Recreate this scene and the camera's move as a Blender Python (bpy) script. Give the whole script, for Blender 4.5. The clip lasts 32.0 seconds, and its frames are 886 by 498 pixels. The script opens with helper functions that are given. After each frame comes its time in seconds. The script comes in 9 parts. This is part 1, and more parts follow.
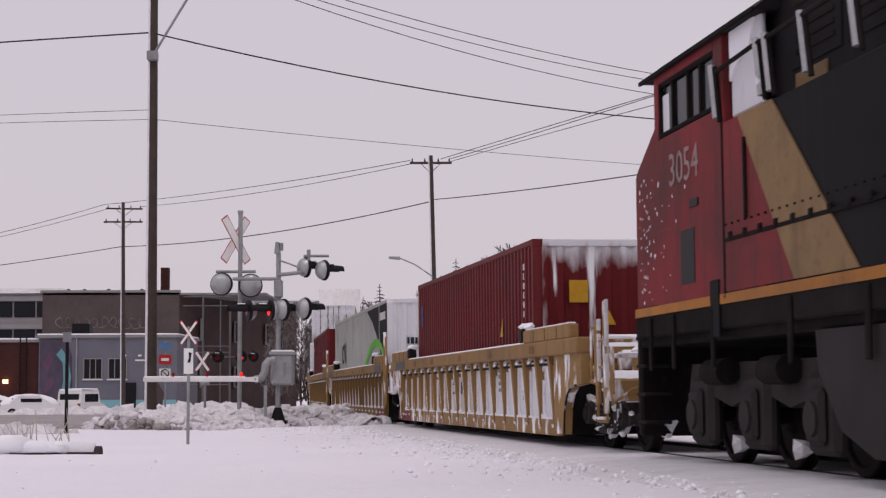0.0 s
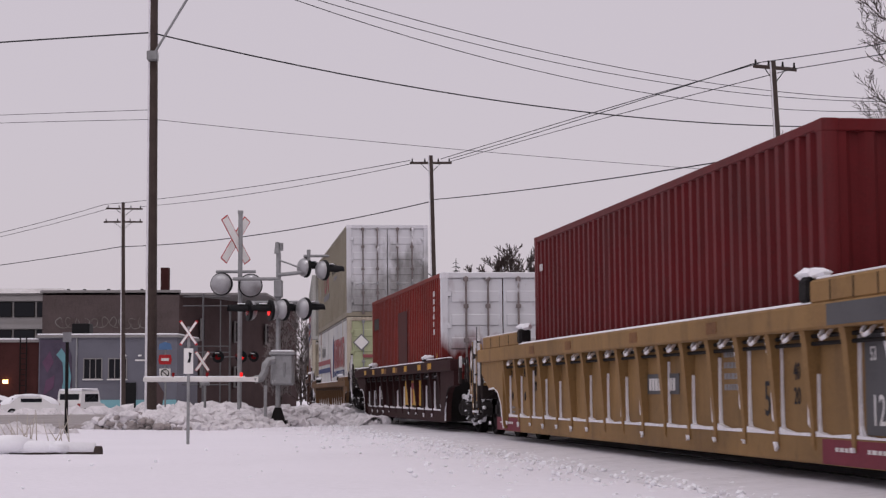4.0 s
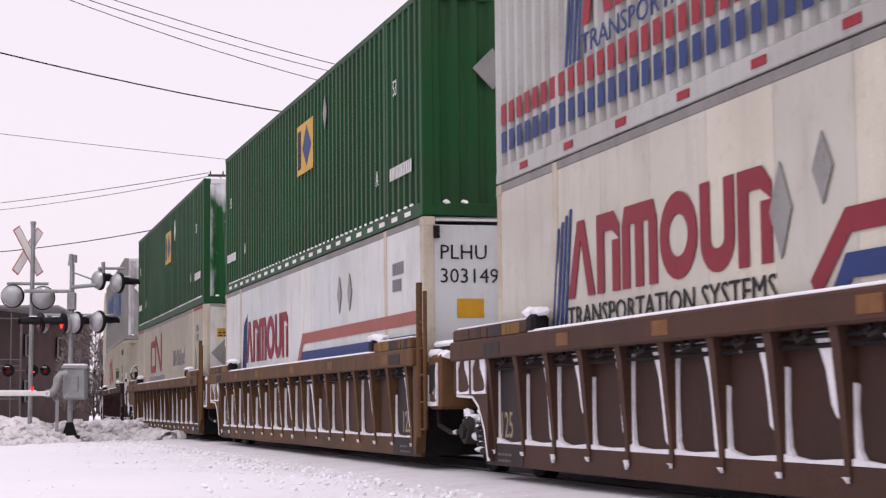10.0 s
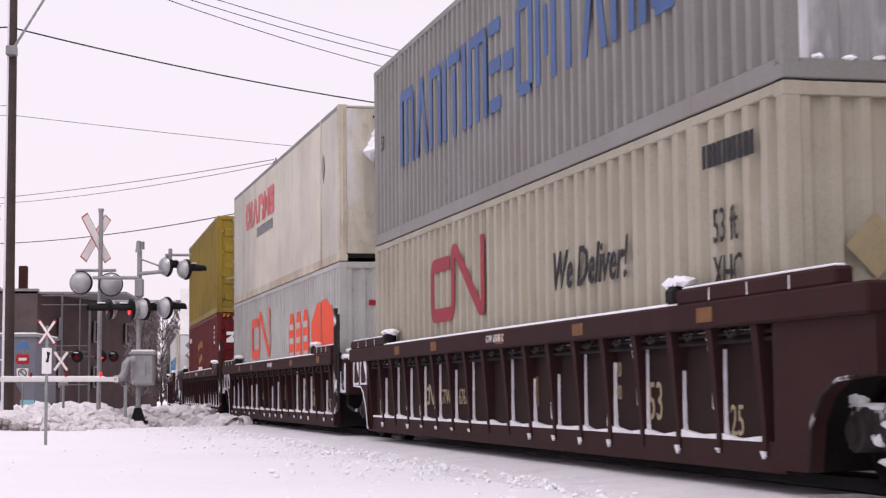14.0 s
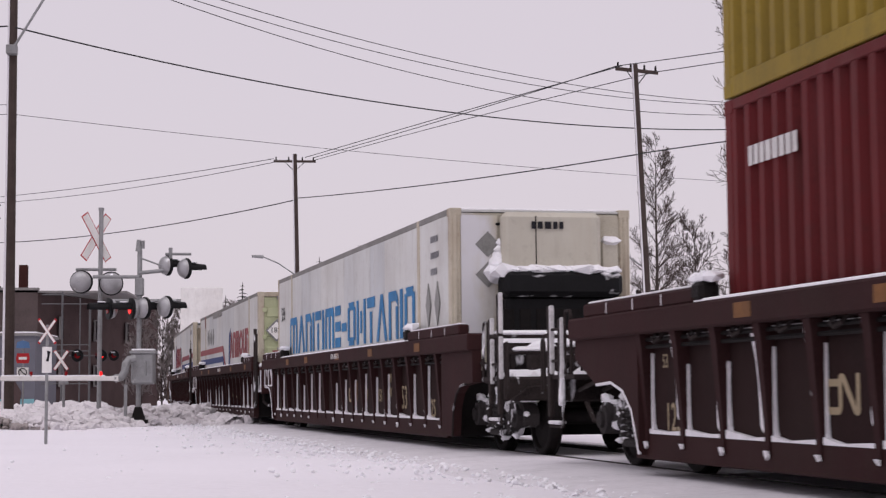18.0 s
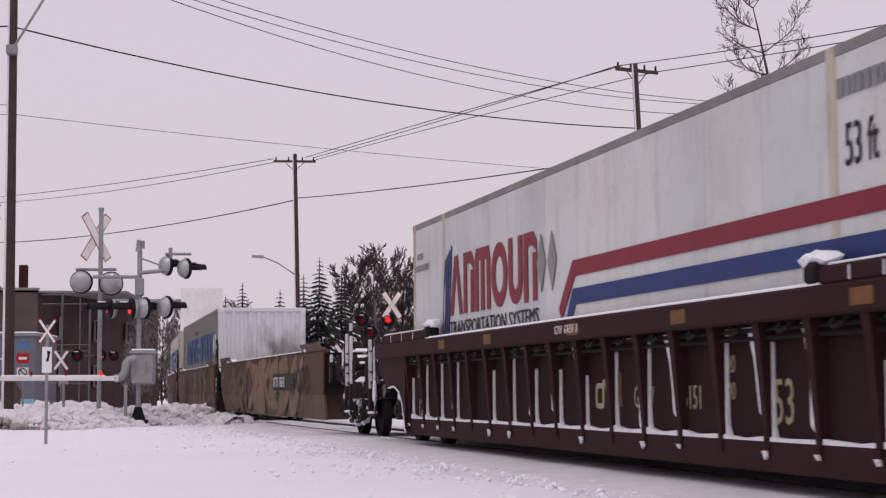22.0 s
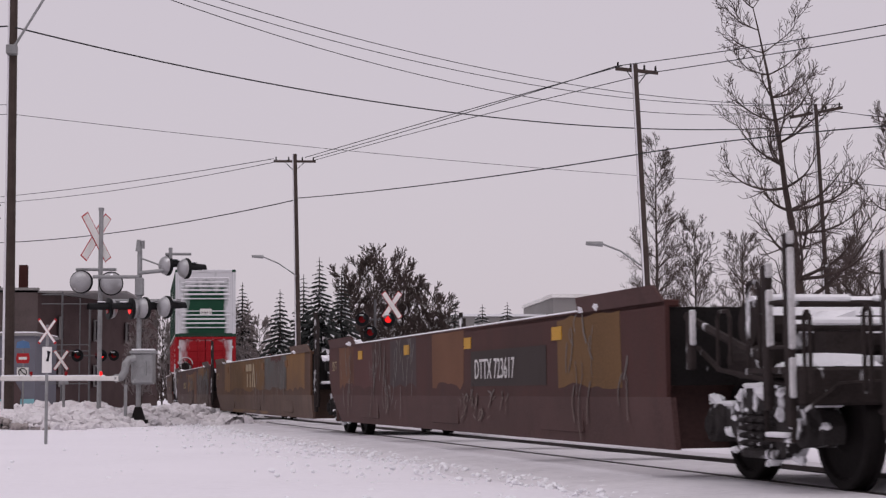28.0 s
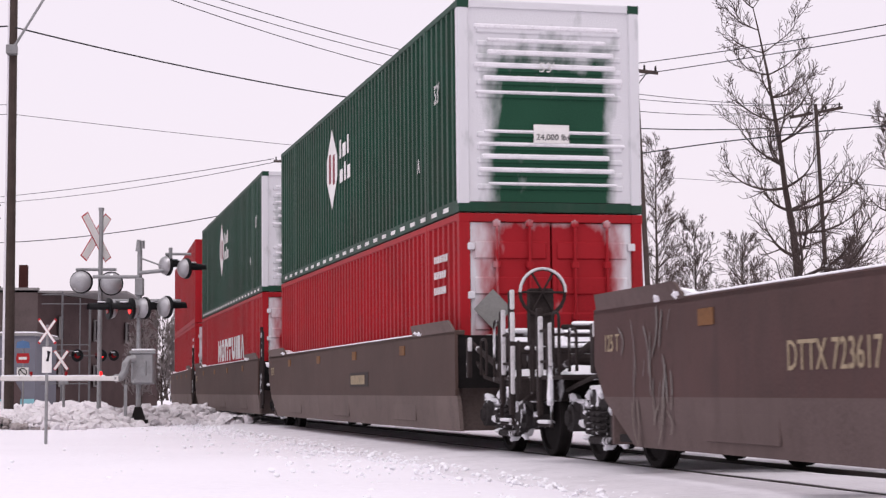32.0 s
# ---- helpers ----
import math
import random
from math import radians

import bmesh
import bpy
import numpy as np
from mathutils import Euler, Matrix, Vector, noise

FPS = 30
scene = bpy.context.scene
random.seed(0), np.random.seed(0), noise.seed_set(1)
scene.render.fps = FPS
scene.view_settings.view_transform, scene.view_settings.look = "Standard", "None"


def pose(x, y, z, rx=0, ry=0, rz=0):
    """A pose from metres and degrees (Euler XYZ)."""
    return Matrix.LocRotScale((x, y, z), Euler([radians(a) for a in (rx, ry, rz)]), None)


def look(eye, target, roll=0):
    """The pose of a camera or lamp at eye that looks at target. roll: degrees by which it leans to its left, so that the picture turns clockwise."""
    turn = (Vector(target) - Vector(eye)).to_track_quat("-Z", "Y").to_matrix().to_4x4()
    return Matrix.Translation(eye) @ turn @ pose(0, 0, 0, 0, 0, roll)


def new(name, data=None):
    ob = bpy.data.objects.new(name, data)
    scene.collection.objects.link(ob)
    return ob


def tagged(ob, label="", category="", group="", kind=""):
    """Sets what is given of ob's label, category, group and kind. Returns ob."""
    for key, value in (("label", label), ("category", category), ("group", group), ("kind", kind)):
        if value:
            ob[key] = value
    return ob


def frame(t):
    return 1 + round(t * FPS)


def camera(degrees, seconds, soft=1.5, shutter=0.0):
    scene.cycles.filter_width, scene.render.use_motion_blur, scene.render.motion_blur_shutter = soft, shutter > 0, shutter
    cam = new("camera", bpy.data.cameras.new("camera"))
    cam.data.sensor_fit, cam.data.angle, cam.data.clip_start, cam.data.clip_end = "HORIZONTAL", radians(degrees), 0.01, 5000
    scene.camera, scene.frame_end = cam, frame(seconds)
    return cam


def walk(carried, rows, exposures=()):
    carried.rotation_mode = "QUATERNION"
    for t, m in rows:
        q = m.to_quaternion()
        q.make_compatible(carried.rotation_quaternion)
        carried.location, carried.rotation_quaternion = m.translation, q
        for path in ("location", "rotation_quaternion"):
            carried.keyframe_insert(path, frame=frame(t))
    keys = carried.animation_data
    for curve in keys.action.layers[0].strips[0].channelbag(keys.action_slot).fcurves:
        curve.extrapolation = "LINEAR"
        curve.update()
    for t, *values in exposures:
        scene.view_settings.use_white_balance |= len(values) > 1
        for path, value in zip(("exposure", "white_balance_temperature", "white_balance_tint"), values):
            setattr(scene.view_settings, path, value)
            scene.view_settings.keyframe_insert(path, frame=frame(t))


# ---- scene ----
from functools import lru_cache

# ---- camera -------------------------------------------------------------
EYE = Vector((0.0, 0.0, 0.898))
cam = camera(28.03, 32.0, soft=1.3, shutter=0.12)


def aim(yaw, pitch, roll):
    """Camera pose: yaw to the right of +y, pitch upwards, both in degrees."""
    a, b = radians(yaw), radians(pitch)
    return look(EYE, EYE + Vector((math.sin(a) * math.cos(b), math.cos(a) * math.cos(b), math.sin(b))), roll)


walk(cam, [
    (0, aim(0, 4.483, -0.154)), (4, aim(0, 4.483, -0.154)), (7.3, aim(0, 4.483, -0.154)), (7.5, aim(0.03, 4.495, -0.15)), (8, aim(1.352, 4.478, -0.13)),
    (8.5, aim(3.144, 4.715, -0.16)), (9, aim(4.28, 4.756, -0.16)), (9.5, aim(5.497, 4.875, -0.155)),
    (10, aim(6.526, 4.929, -0.15)), (10.5, aim(7.654, 5.031, -0.12)), (11, aim(6.439, 5.028, -0.125)),
    (11.5, aim(7.321, 5.056, -0.121)), (12, aim(5.758, 4.967, -0.122)), (12.5, aim(5.278, 4.852, -0.145)),
    (13, aim(4.51, 4.707, -0.135)), (13.5, aim(4.428, 4.562, -0.145)), (14, aim(4.418, 4.477, -0.14)),
    (14.5, aim(4.415, 4.45, -0.138)), (16.5, aim(4.411, 4.448, -0.134)), (32, aim(4.411, 4.448, -0.134))],
    exposures=[(0, 0.0), (1.0, -0.07), (2.5, -0.08), (5.0, 0.0), (6.0, 0.22), (7.0, 0.2), (8.0, 0.26), (9.0, 0.5), (12.0, 0.66), (13.0, 0.7), (14.0, 0.62), (17.0, 0.6), (18.5, 0.0), (21.0, 0.0), (22.0, 0.08), (23.0, -0.12), (24.0, -0.15), (25.0, 0.2), (26.0, 0.2), (29.0, -0.12), (30.5, -0.08), (32.0, 0.58)])

# ---- world and light ----------------------------------------------------
world = bpy.data.worlds.new("overcast_sky")
scene.world = world
world.use_nodes = True
wn, wl = world.node_tree.nodes, world.node_tree.links
wn["Background"].inputs["Strength"].default_value = 1.0
sky = wn.new("ShaderNodeTexSky")
sky.sky_type, sky.sun_disc = "NISHITA", False
sky.sun_elevation, sky.sun_rotation, sky.dust_density = radians(55), radians(150), 4.0
dim = wn.new("ShaderNodeMix")
dim.data_type = "RGBA"
dim.inputs[0].default_value = 0.012
dim.inputs[6].default_value = (0.603, 0.537, 0.592, 1)
wl.new(sky.outputs[0], dim.inputs[7])
wl.new(dim.outputs[2], wn["Background"].inputs["Color"])

sun = new("sun", bpy.data.lights.new("sun", "SUN"))
sun.data.energy, sun.data.angle, sun.data.color = 0.65, radians(60), (1.0, 0.965, 1.0)
sun.matrix_basis = look((0, 0, 60), (14, 26, 0))

# ---- materials ----------------------------------------------------------


def mat(name, rgb, rough=0.6, metal=0.0, var=0.2, scale=2.0, bump=0.0, streak=0.0, streak_rgb=(0.10, 0.07, 0.05), snow=0.0, emit=0.0, fine=40.0, snow_scale=1.2, gloss=0.12, grime=0.0, grime_rgb=(0.035, 0.026, 0.022), drip=(1.0, 1.0, 0.55), shift=0.0, cake=(), bare=(), dust=None):
    """Painted or natural surface: broad stains, fine grain, optional rust streaks running down and stuck-on snow."""
    m = bpy.data.materials.new(name)
    m.use_nodes = True
    n, l = m.node_tree.nodes, m.node_tree.links
    b = n["Principled BSDF"]
    b.inputs["Roughness"].default_value, b.inputs["Metallic"].default_value = rough, metal
    b.inputs["Specular IOR Level"].default_value = gloss
    tc = n.new("ShaderNodeTexCoord")

    def noise_node(size, detail=4.0, stretch=None):
        t = n.new("ShaderNodeTexNoise")
        t.inputs["Scale"].default_value, t.inputs["Detail"].default_value = size, detail
        if stretch:
            mp = n.new("ShaderNodeMapping")
            mp.inputs["Scale"].default_value = stretch
            l.new(tc.outputs["Object"], mp.inputs["Vector"])
            l.new(mp.outputs[0], t.inputs["Vector"])
        else:
            l.new(tc.outputs["Object"], t.inputs["Vector"])
        return t

    def ramp(src, lo, hi):
        r = n.new("ShaderNodeMapRange")
        r.inputs["From Min"].default_value, r.inputs["From Max"].default_value = lo, hi
        l.new(src, r.inputs["Value"])
        return r.outputs[0]

    def mix(fac, a, c):
        x = n.new("ShaderNodeMix")
        x.data_type = "RGBA"
        for sock, val in ((x.inputs[0], fac), (x.inputs[6], a), (x.inputs[7], c)):
            if isinstance(val, bpy.types.NodeSocket):
                l.new(val, sock)
            else:
                sock.default_value = val
        return x.outputs[2]

    def c4(c, k=1.0):
        return (min(1, c[0] * k), min(1, c[1] * k), min(1, c[2] * k), 1)

    broad, grain = noise_node(scale), noise_node(fine, 3.0)
    col = mix(ramp(broad.outputs[0], 0.3, 0.7), c4(rgb, 1 - var), c4(rgb, 1 + var * 0.6))
    col = mix(ramp(grain.outputs[0], 0.25, 0.75), col, c4(rgb, 1 + var * 0.5)) if var else col
    if shift:
        oi = n.new("ShaderNodeObjectInfo")
        col = mix(ramp(oi.outputs["Random"], 0.0, 1.0), col, c4((rgb[0] * 0.93, rgb[1] * 0.97, rgb[2] * 1.04), 1 - shift))
    if streak:
        st = noise_node(1.0, 5.0, (5.0, 5.0, 0.35))
        thin = n.new("ShaderNodeMath")
        thin.operation = "MULTIPLY"
        l.new(ramp(st.outputs[0], 0.5, 0.78), thin.inputs[0])
        thin.inputs[1].default_value = streak
        col = mix(thin.outputs[0], col, c4(streak_rgb))
    if grime:
        for size, lo, hi, k, st in ((0.45, 0.42, 0.75, 1.0, (1.0, 1.0, 1.6)), (2.6, 0.52, 0.80, 0.8, (1.6, 1.6, 0.45)), (9.0, 0.58, 0.74, 0.5, (1, 1, 1))):
            gn = noise_node(size, 5.0, st)
            th = n.new("ShaderNodeMath")
            th.operation = "MULTIPLY"
            l.new(ramp(gn.outputs[0], lo, hi), th.inputs[0])
            th.inputs[1].default_value = grime * k
            col = mix(th.outputs[0], col, c4(grime_rgb))
    if snow:
        sn = noise_node(snow_scale, 6.0, drip)
        col = mix(ramp(sn.outputs[0], 0.74 - snow * 0.42, 0.80 - snow * 0.36), col, (0.83, 0.83, 0.86, 1))
    if cake or dust:
        sep = n.new("ShaderNodeSeparateXYZ")
        l.new(tc.outputs["Object"], sep.inputs[0])
        side = n.new("ShaderNodeMath")
        side.operation = "ABSOLUTE"
        l.new(sep.outputs[1], side.inputs[0])
        axes = (sep.outputs[0], sep.outputs[1], sep.outputs[2], side.outputs[0])

        def calc(op, a, c):
            x = n.new("ShaderNodeMath")
            x.operation = op
            for sock, val in ((x.inputs[0], a), (x.inputs[1], c)):
                if isinstance(val, bpy.types.NodeSocket):
                    l.new(val, sock)
                else:
                    sock.default_value = val
            return x.outputs[0]
    if dust:
        cloud = noise_node(1.1, 4.0, (1.0, 1.0, 0.5))
        amount = calc("MULTIPLY", ramp(axes[2], dust[0] + 0.012, dust[0] - 0.012), calc("MULTIPLY", ramp(cloud.outputs[0], 0.1, 0.8), dust[1]))
        col = mix(amount, col, c4(dust[2]))
    if cake:
        level = None
        for axis, lo, hi in cake:
            r = ramp(axes[axis], lo, hi)
            level = r if level is None else calc("MAXIMUM", level, r)
        for axis, lo, hi in bare:
            level = calc("SUBTRACT", level, ramp(axes[axis], lo, hi))
        cn = noise_node(2.4, 6.0, (1.4, 1.4, 0.6))
        level = calc("ADD", level, calc("MULTIPLY", calc("SUBTRACT", cn.outputs[0], 0.5), 1.5))
        col = mix(ramp(level, 0.25, 0.85), col, (0.64, 0.64, 0.665, 1))
    l.new(col, b.inputs["Base Color"])
    if bump:
        bp = n.new("ShaderNodeBump")
        bp.inputs["Strength"].default_value, bp.inputs["Distance"].default_value = bump, 0.02
        l.new(grain.outputs[0], bp.inputs["Height"])
        l.new(bp.outputs[0], b.inputs["Normal"])
    if emit:
        b.inputs["Emission Color"].default_value, b.inputs["Emission Strength"].default_value = c4(rgb), emit
    return m


SNOW = mat("snow", (0.82, 0.80, 0.845), 0.75, var=0.05, scale=0.35, bump=0.6, fine=9.0)
SNOW_SMOOTH = mat("packed_snow", (0.85, 0.85, 0.88), 0.7, var=0.06, scale=3.0, bump=0.35, fine=25)
SNOW_TRACK = mat("trampled_track_snow", (0.68, 0.66, 0.69), 0.8, var=0.16, scale=1.2, bump=0.7, fine=10)
SLUSH = mat("dirty_snow", (0.30, 0.27, 0.26), 0.85, var=0.4, scale=2.5, bump=0.8, fine=14)
ROAD_SNOW = mat("slushy_road", (0.30, 0.275, 0.27), 0.7, var=0.45, scale=0.5, bump=0.4)
STEEL_DARK = mat("dark_steel", (0.012, 0.0105, 0.0105), 0.7, 0.0, gloss=0.1, var=0.5, scale=5, bump=0.3, snow=0.06, snow_scale=6)
BOGIE_CAKED = mat("snow_caked_bogie_steel", (0.040, 0.036, 0.036), 0.85, var=0.5, scale=6, bump=0.5, gloss=0.08, snow=0.46, snow_scale=5.0)
BOGIE = mat("grimy_bogie_steel", (0.022, 0.019, 0.018), 0.85, 0.0, var=0.5, scale=6, bump=0.4, gloss=0.08, snow=0.36, snow_scale=4.5)
WHEEL = mat("wheel_steel", (0.014, 0.012, 0.012), 0.75, 0.0, var=0.4, scale=6, gloss=0.08)
RAIL = mat("rail_steel", (0.03, 0.022, 0.02), 0.5, 0.6, var=0.4, scale=8)
SLEEPER = mat("sleeper_timber", (0.06, 0.05, 0.045), 0.9, var=0.4, scale=6, bump=0.5)
GALV = mat("galvanised_steel", (0.30, 0.305, 0.31), 0.5, 0.35, var=0.25, scale=6, bump=0.1, grime=0.3, snow=0.10, snow_scale=3.0)
GALV_DULL = mat("weathered_grey_steel", (0.13, 0.13, 0.135), 0.6, 0.2, var=0.3, scale=6, grime=0.3)
POLE = mat("weathered_pole_wood", (0.065, 0.05, 0.045), 0.9, var=0.4, scale=3, bump=0.6, fine=30, grime=0.2)
WIRE = mat("black_wire", (0.03, 0.03, 0.032), 0.7, var=0.0)
BARK = mat("bark", (0.055, 0.042, 0.038), 0.95, var=0.4, scale=8, bump=0.6, snow=0.16, snow_scale=4)
TWIG = mat("twigs", (0.075, 0.058, 0.054), 0.95, var=0.3, scale=3)
# Needle green lightened and snow-flecked so its colour carries the haze of distance.
SPRUCE = mat("hazy_spruce_needles", (0.038, 0.042, 0.040), 0.9, var=0.4, scale=4, snow=0.12, snow_scale=2.5)
BLACK = mat("black_paint", (0.01, 0.01, 0.011), 0.5, var=0.3, scale=4)
WHITE = mat("white_paint", (0.78, 0.77, 0.75), 0.5, var=0.1, scale=4, grime=0.2, grime_rgb=(0.16, 0.12, 0.09))
RED_SIGN = mat("red_sign_paint", (0.42, 0.03, 0.035), 0.5, var=0.15, scale=6)
RED_LENS = mat("lit_red_lens", (1.0, 0.02, 0.02), 0.3, var=0.0, emit=0.9)
RED_DIM = mat("unlit_red_lens", (0.25, 0.01, 0.012), 0.25, var=0.0)
LAMP_GLOW = mat("lit_window_lamp", (1.0, 0.55, 0.2), 0.5, var=0.0, emit=6.0)
YELLOW_DECAL = mat("yellow_reflector", (0.46, 0.25, 0.025), 0.45, var=0.2, scale=8)
ORANGE_DECAL = mat("orange_reflector", (0.17, 0.078, 0.028), 0.6, var=0.4, scale=8, grime=0.4)
GLASS_DARK = mat("dark_window_glass", (0.012, 0.013, 0.016), 0.12, var=0.1)
CAR_RED = mat("deep_red_container_paint", (0.115, 0.012, 0.014), 0.55, var=0.25, scale=1.2, streak=0.10, streak_rgb=(0.30, 0.2, 0.2), bump=0.05, grime=0.35)
CAR_RED2 = mat("rust_red_container_paint", (0.175, 0.022, 0.016), 0.55, var=0.25, scale=1.2, streak=0.25, streak_rgb=(0.10, 0.02, 0.015), bump=0.05, grime=0.35)
CAR_BRIGHT = mat("bright_red_container_paint", (0.33, 0.012, 0.018), 0.5, var=0.15, scale=1.2, streak=0.2, streak_rgb=(0.25, 0.02, 0.02), grime=0.25)
GREY_LT = mat("pale_grey_container_paint", (0.41, 0.415, 0.395), 0.55, var=0.14, scale=0.9, streak=0.25, streak_rgb=(0.26, 0.24, 0.20), grime=0.35, grime_rgb=(0.16, 0.12, 0.09))
GREY_KHAKI = mat("grimy_beige_grey_paint", (0.29, 0.265, 0.205), 0.6, var=0.18, scale=0.9, streak=0.35, streak_rgb=(0.24, 0.21, 0.15), grime=0.38, grime_rgb=(0.16, 0.12, 0.09))
GREY_CREAM = mat("cream_grey_paint", (0.36, 0.335, 0.27), 0.6, var=0.14, scale=0.9, streak=0.35, streak_rgb=(0.36, 0.31, 0.22), grime=0.32, grime_rgb=(0.16, 0.12, 0.09))
GREY_MID = mat("mid_grey_container_paint", (0.225, 0.225, 0.215), 0.55, 0.0, var=0.18, scale=0.9, streak=0.2, streak_rgb=(0.20, 0.19, 0.17), grime=0.3, grime_rgb=(0.16, 0.12, 0.09))
WHITE_BOX = mat("white_reefer_paint", (0.63, 0.635, 0.61), 0.5, var=0.10, scale=0.7, streak=0.32, streak_rgb=(0.50, 0.47, 0.42), grime=0.28, grime_rgb=(0.16, 0.12, 0.09), shift=0.14)
CREAM_BOX = mat("cream_reefer_paint", (0.58, 0.55, 0.46), 0.5, var=0.10, scale=0.7, streak=0.25, streak_rgb=(0.45, 0.38, 0.28), grime=0.3, grime_rgb=(0.16, 0.12, 0.09), shift=0.14)
LIME = mat("pale_green_door_paint", (0.46, 0.50, 0.31), 0.5, var=0.1, scale=1.0, streak=0.15, streak_rgb=(0.3, 0.28, 0.2), grime=0.3, grime_rgb=(0.16, 0.12, 0.09))
GREEN = mat("green_container_paint", (0.012, 0.060, 0.020), 0.5, var=0.2, scale=1.0, streak=0.15, streak_rgb=(0.10, 0.14, 0.10), grime=0.35)
GREEN_DULL = mat("dull_green_container_paint", (0.014, 0.055, 0.034), 0.5, var=0.2, scale=1.0, streak=0.15, streak_rgb=(0.10, 0.13, 0.11), grime=0.35)
OLIVE = mat("mustard_container_paint", (0.26, 0.185, 0.030), 0.55, var=0.18, scale=1.0, streak=0.3, streak_rgb=(0.14, 0.09, 0.03), grime=0.35)
WELL_YELLOW = mat("yellow_well_paint", (0.255, 0.153, 0.062), 0.65, var=0.22, scale=1.5, streak=0.35, streak_rgb=(0.20, 0.11, 0.05), bump=0.1, grime=0.4)
# WELL_*_IN: darker copies of the sill paints, for the recessed side sheets.
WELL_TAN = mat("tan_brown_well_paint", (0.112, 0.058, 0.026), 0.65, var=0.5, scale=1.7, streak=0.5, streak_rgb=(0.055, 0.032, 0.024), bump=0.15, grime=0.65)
WELL_TAN_IN = mat("darker_tan_sheet", (0.072, 0.037, 0.024), 0.7, var=0.25, scale=1.5, streak=0.25, streak_rgb=(0.07, 0.05, 0.04), bump=0.1, grime=0.5)
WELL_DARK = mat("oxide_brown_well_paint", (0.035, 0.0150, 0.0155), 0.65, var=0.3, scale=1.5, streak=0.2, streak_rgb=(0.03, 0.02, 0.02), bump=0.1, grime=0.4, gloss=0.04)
WELL_DARK_IN = mat("darker_oxide_sheet", (0.022, 0.0115, 0.0115), 0.7, var=0.3, scale=1.5, bump=0.1, grime=0.4, gloss=0.04)
WELL_OLD = mat("faded_brown_well_paint", (0.095, 0.052, 0.034), 0.7, var=0.35, scale=0.7, streak=0.35, streak_rgb=(0.06, 0.045, 0.04), bump=0.1, grime=0.45)
WELL_OLD_LOW = mat("dusty_brown_lower_sheet", (0.125, 0.085, 0.068), 0.75, var=0.25, scale=0.9, streak=0.3, streak_rgb=(0.10, 0.07, 0.06), bump=0.1, grime=0.4)
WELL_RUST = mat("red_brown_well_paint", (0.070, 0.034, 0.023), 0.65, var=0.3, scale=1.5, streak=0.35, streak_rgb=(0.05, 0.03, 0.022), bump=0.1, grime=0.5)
WELL_RUST_IN = mat("darker_red_brown_sheet", (0.048, 0.025, 0.019), 0.7, var=0.3, scale=1.5, streak=0.25, streak_rgb=(0.04, 0.025, 0.02), bump=0.1, grime=0.5)
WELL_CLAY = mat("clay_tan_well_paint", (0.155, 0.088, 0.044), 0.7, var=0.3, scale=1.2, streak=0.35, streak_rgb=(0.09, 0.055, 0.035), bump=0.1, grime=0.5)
WELL_CLAY_IN = mat("darker_clay_sheet", (0.120, 0.070, 0.044), 0.75, var=0.35, scale=0.9, streak=0.3, streak_rgb=(0.10, 0.05, 0.04), bump=0.1, grime=0.45)
SPRAY_GREIGE = mat("grey_brown_spray_paint", (0.120, 0.096, 0.076), 0.7, var=0.3, scale=1.2, dust=(0.72, 0.75, (0.15, 0.105, 0.085)), grime=0.6, grime_rgb=(0.090, 0.052, 0.036))
SPRAY_TAN = mat("sand_spray_paint", (0.185, 0.122, 0.075), 0.6, var=0.25, scale=1.5, dust=(0.72, 0.75, (0.15, 0.105, 0.085)), grime=0.6, grime_rgb=(0.090, 0.052, 0.036))
SPRAY_DARK = mat("dark_spray_paint", (0.03, 0.022, 0.02), 0.6, var=0.3, scale=1.5, dust=(0.72, 0.75, (0.15, 0.105, 0.085)))
SPRAY_PALE = mat("pale_spray_paint", (0.19, 0.18, 0.17), 0.75, var=0.45, scale=1.5, grime=0.9, grime_rgb=(0.085, 0.055, 0.048), dust=(0.72, 0.75, (0.15, 0.105, 0.085)))
SPRAY_TEAL = mat("teal_grey_spray_paint", (0.078, 0.085, 0.080), 0.6, var=0.4, scale=1.5, dust=(0.72, 0.75, (0.15, 0.105, 0.085)), grime=0.9, grime_rgb=(0.080, 0.050, 0.043))
SPRAY_OCHRE = mat("ochre_spray_paint", (0.165, 0.083, 0.024), 0.6, var=0.3, scale=1.5, dust=(0.72, 0.75, (0.15, 0.105, 0.085)), grime=0.7, grime_rgb=(0.075, 0.043, 0.034))
PATCH_DARK = mat("blackened_stencil_panel", (0.034, 0.027, 0.027), 0.65, var=0.4, scale=4, grime=0.3)
PATCH_OCHRE = mat("ochre_guide_paint", (0.17, 0.095, 0.022), 0.6, var=0.35, scale=5, grime=0.5)
PATCH_GREY = mat("grey_stencil_panel", (0.085, 0.085, 0.09), 0.6, var=0.2, scale=3)
PATCH_MAROON = mat("maroon_stencil_panel", (0.16, 0.03, 0.045), 0.6, var=0.2, scale=3)
NAME_BLUE = mat("deep_name_blue", (0.016, 0.075, 0.24), 0.55, var=0.25, scale=1.5, grime=0.2)
LOGO_RED = mat("logo_red", (0.27, 0.022, 0.036), 0.5, var=0.12, scale=3, grime=0.15)
LOGO_ROSE = mat("faded_logo_red", (0.30, 0.095, 0.10), 0.6, var=0.25, scale=2, grime=0.2)
LOGO_DKRED = mat("dark_logo_red", (0.205, 0.022, 0.036), 0.5, var=0.12, scale=3, grime=0.15)
LOGO_BLUE = mat("logo_blue", (0.020, 0.042, 0.150), 0.5, var=0.15, scale=3, grime=0.2)
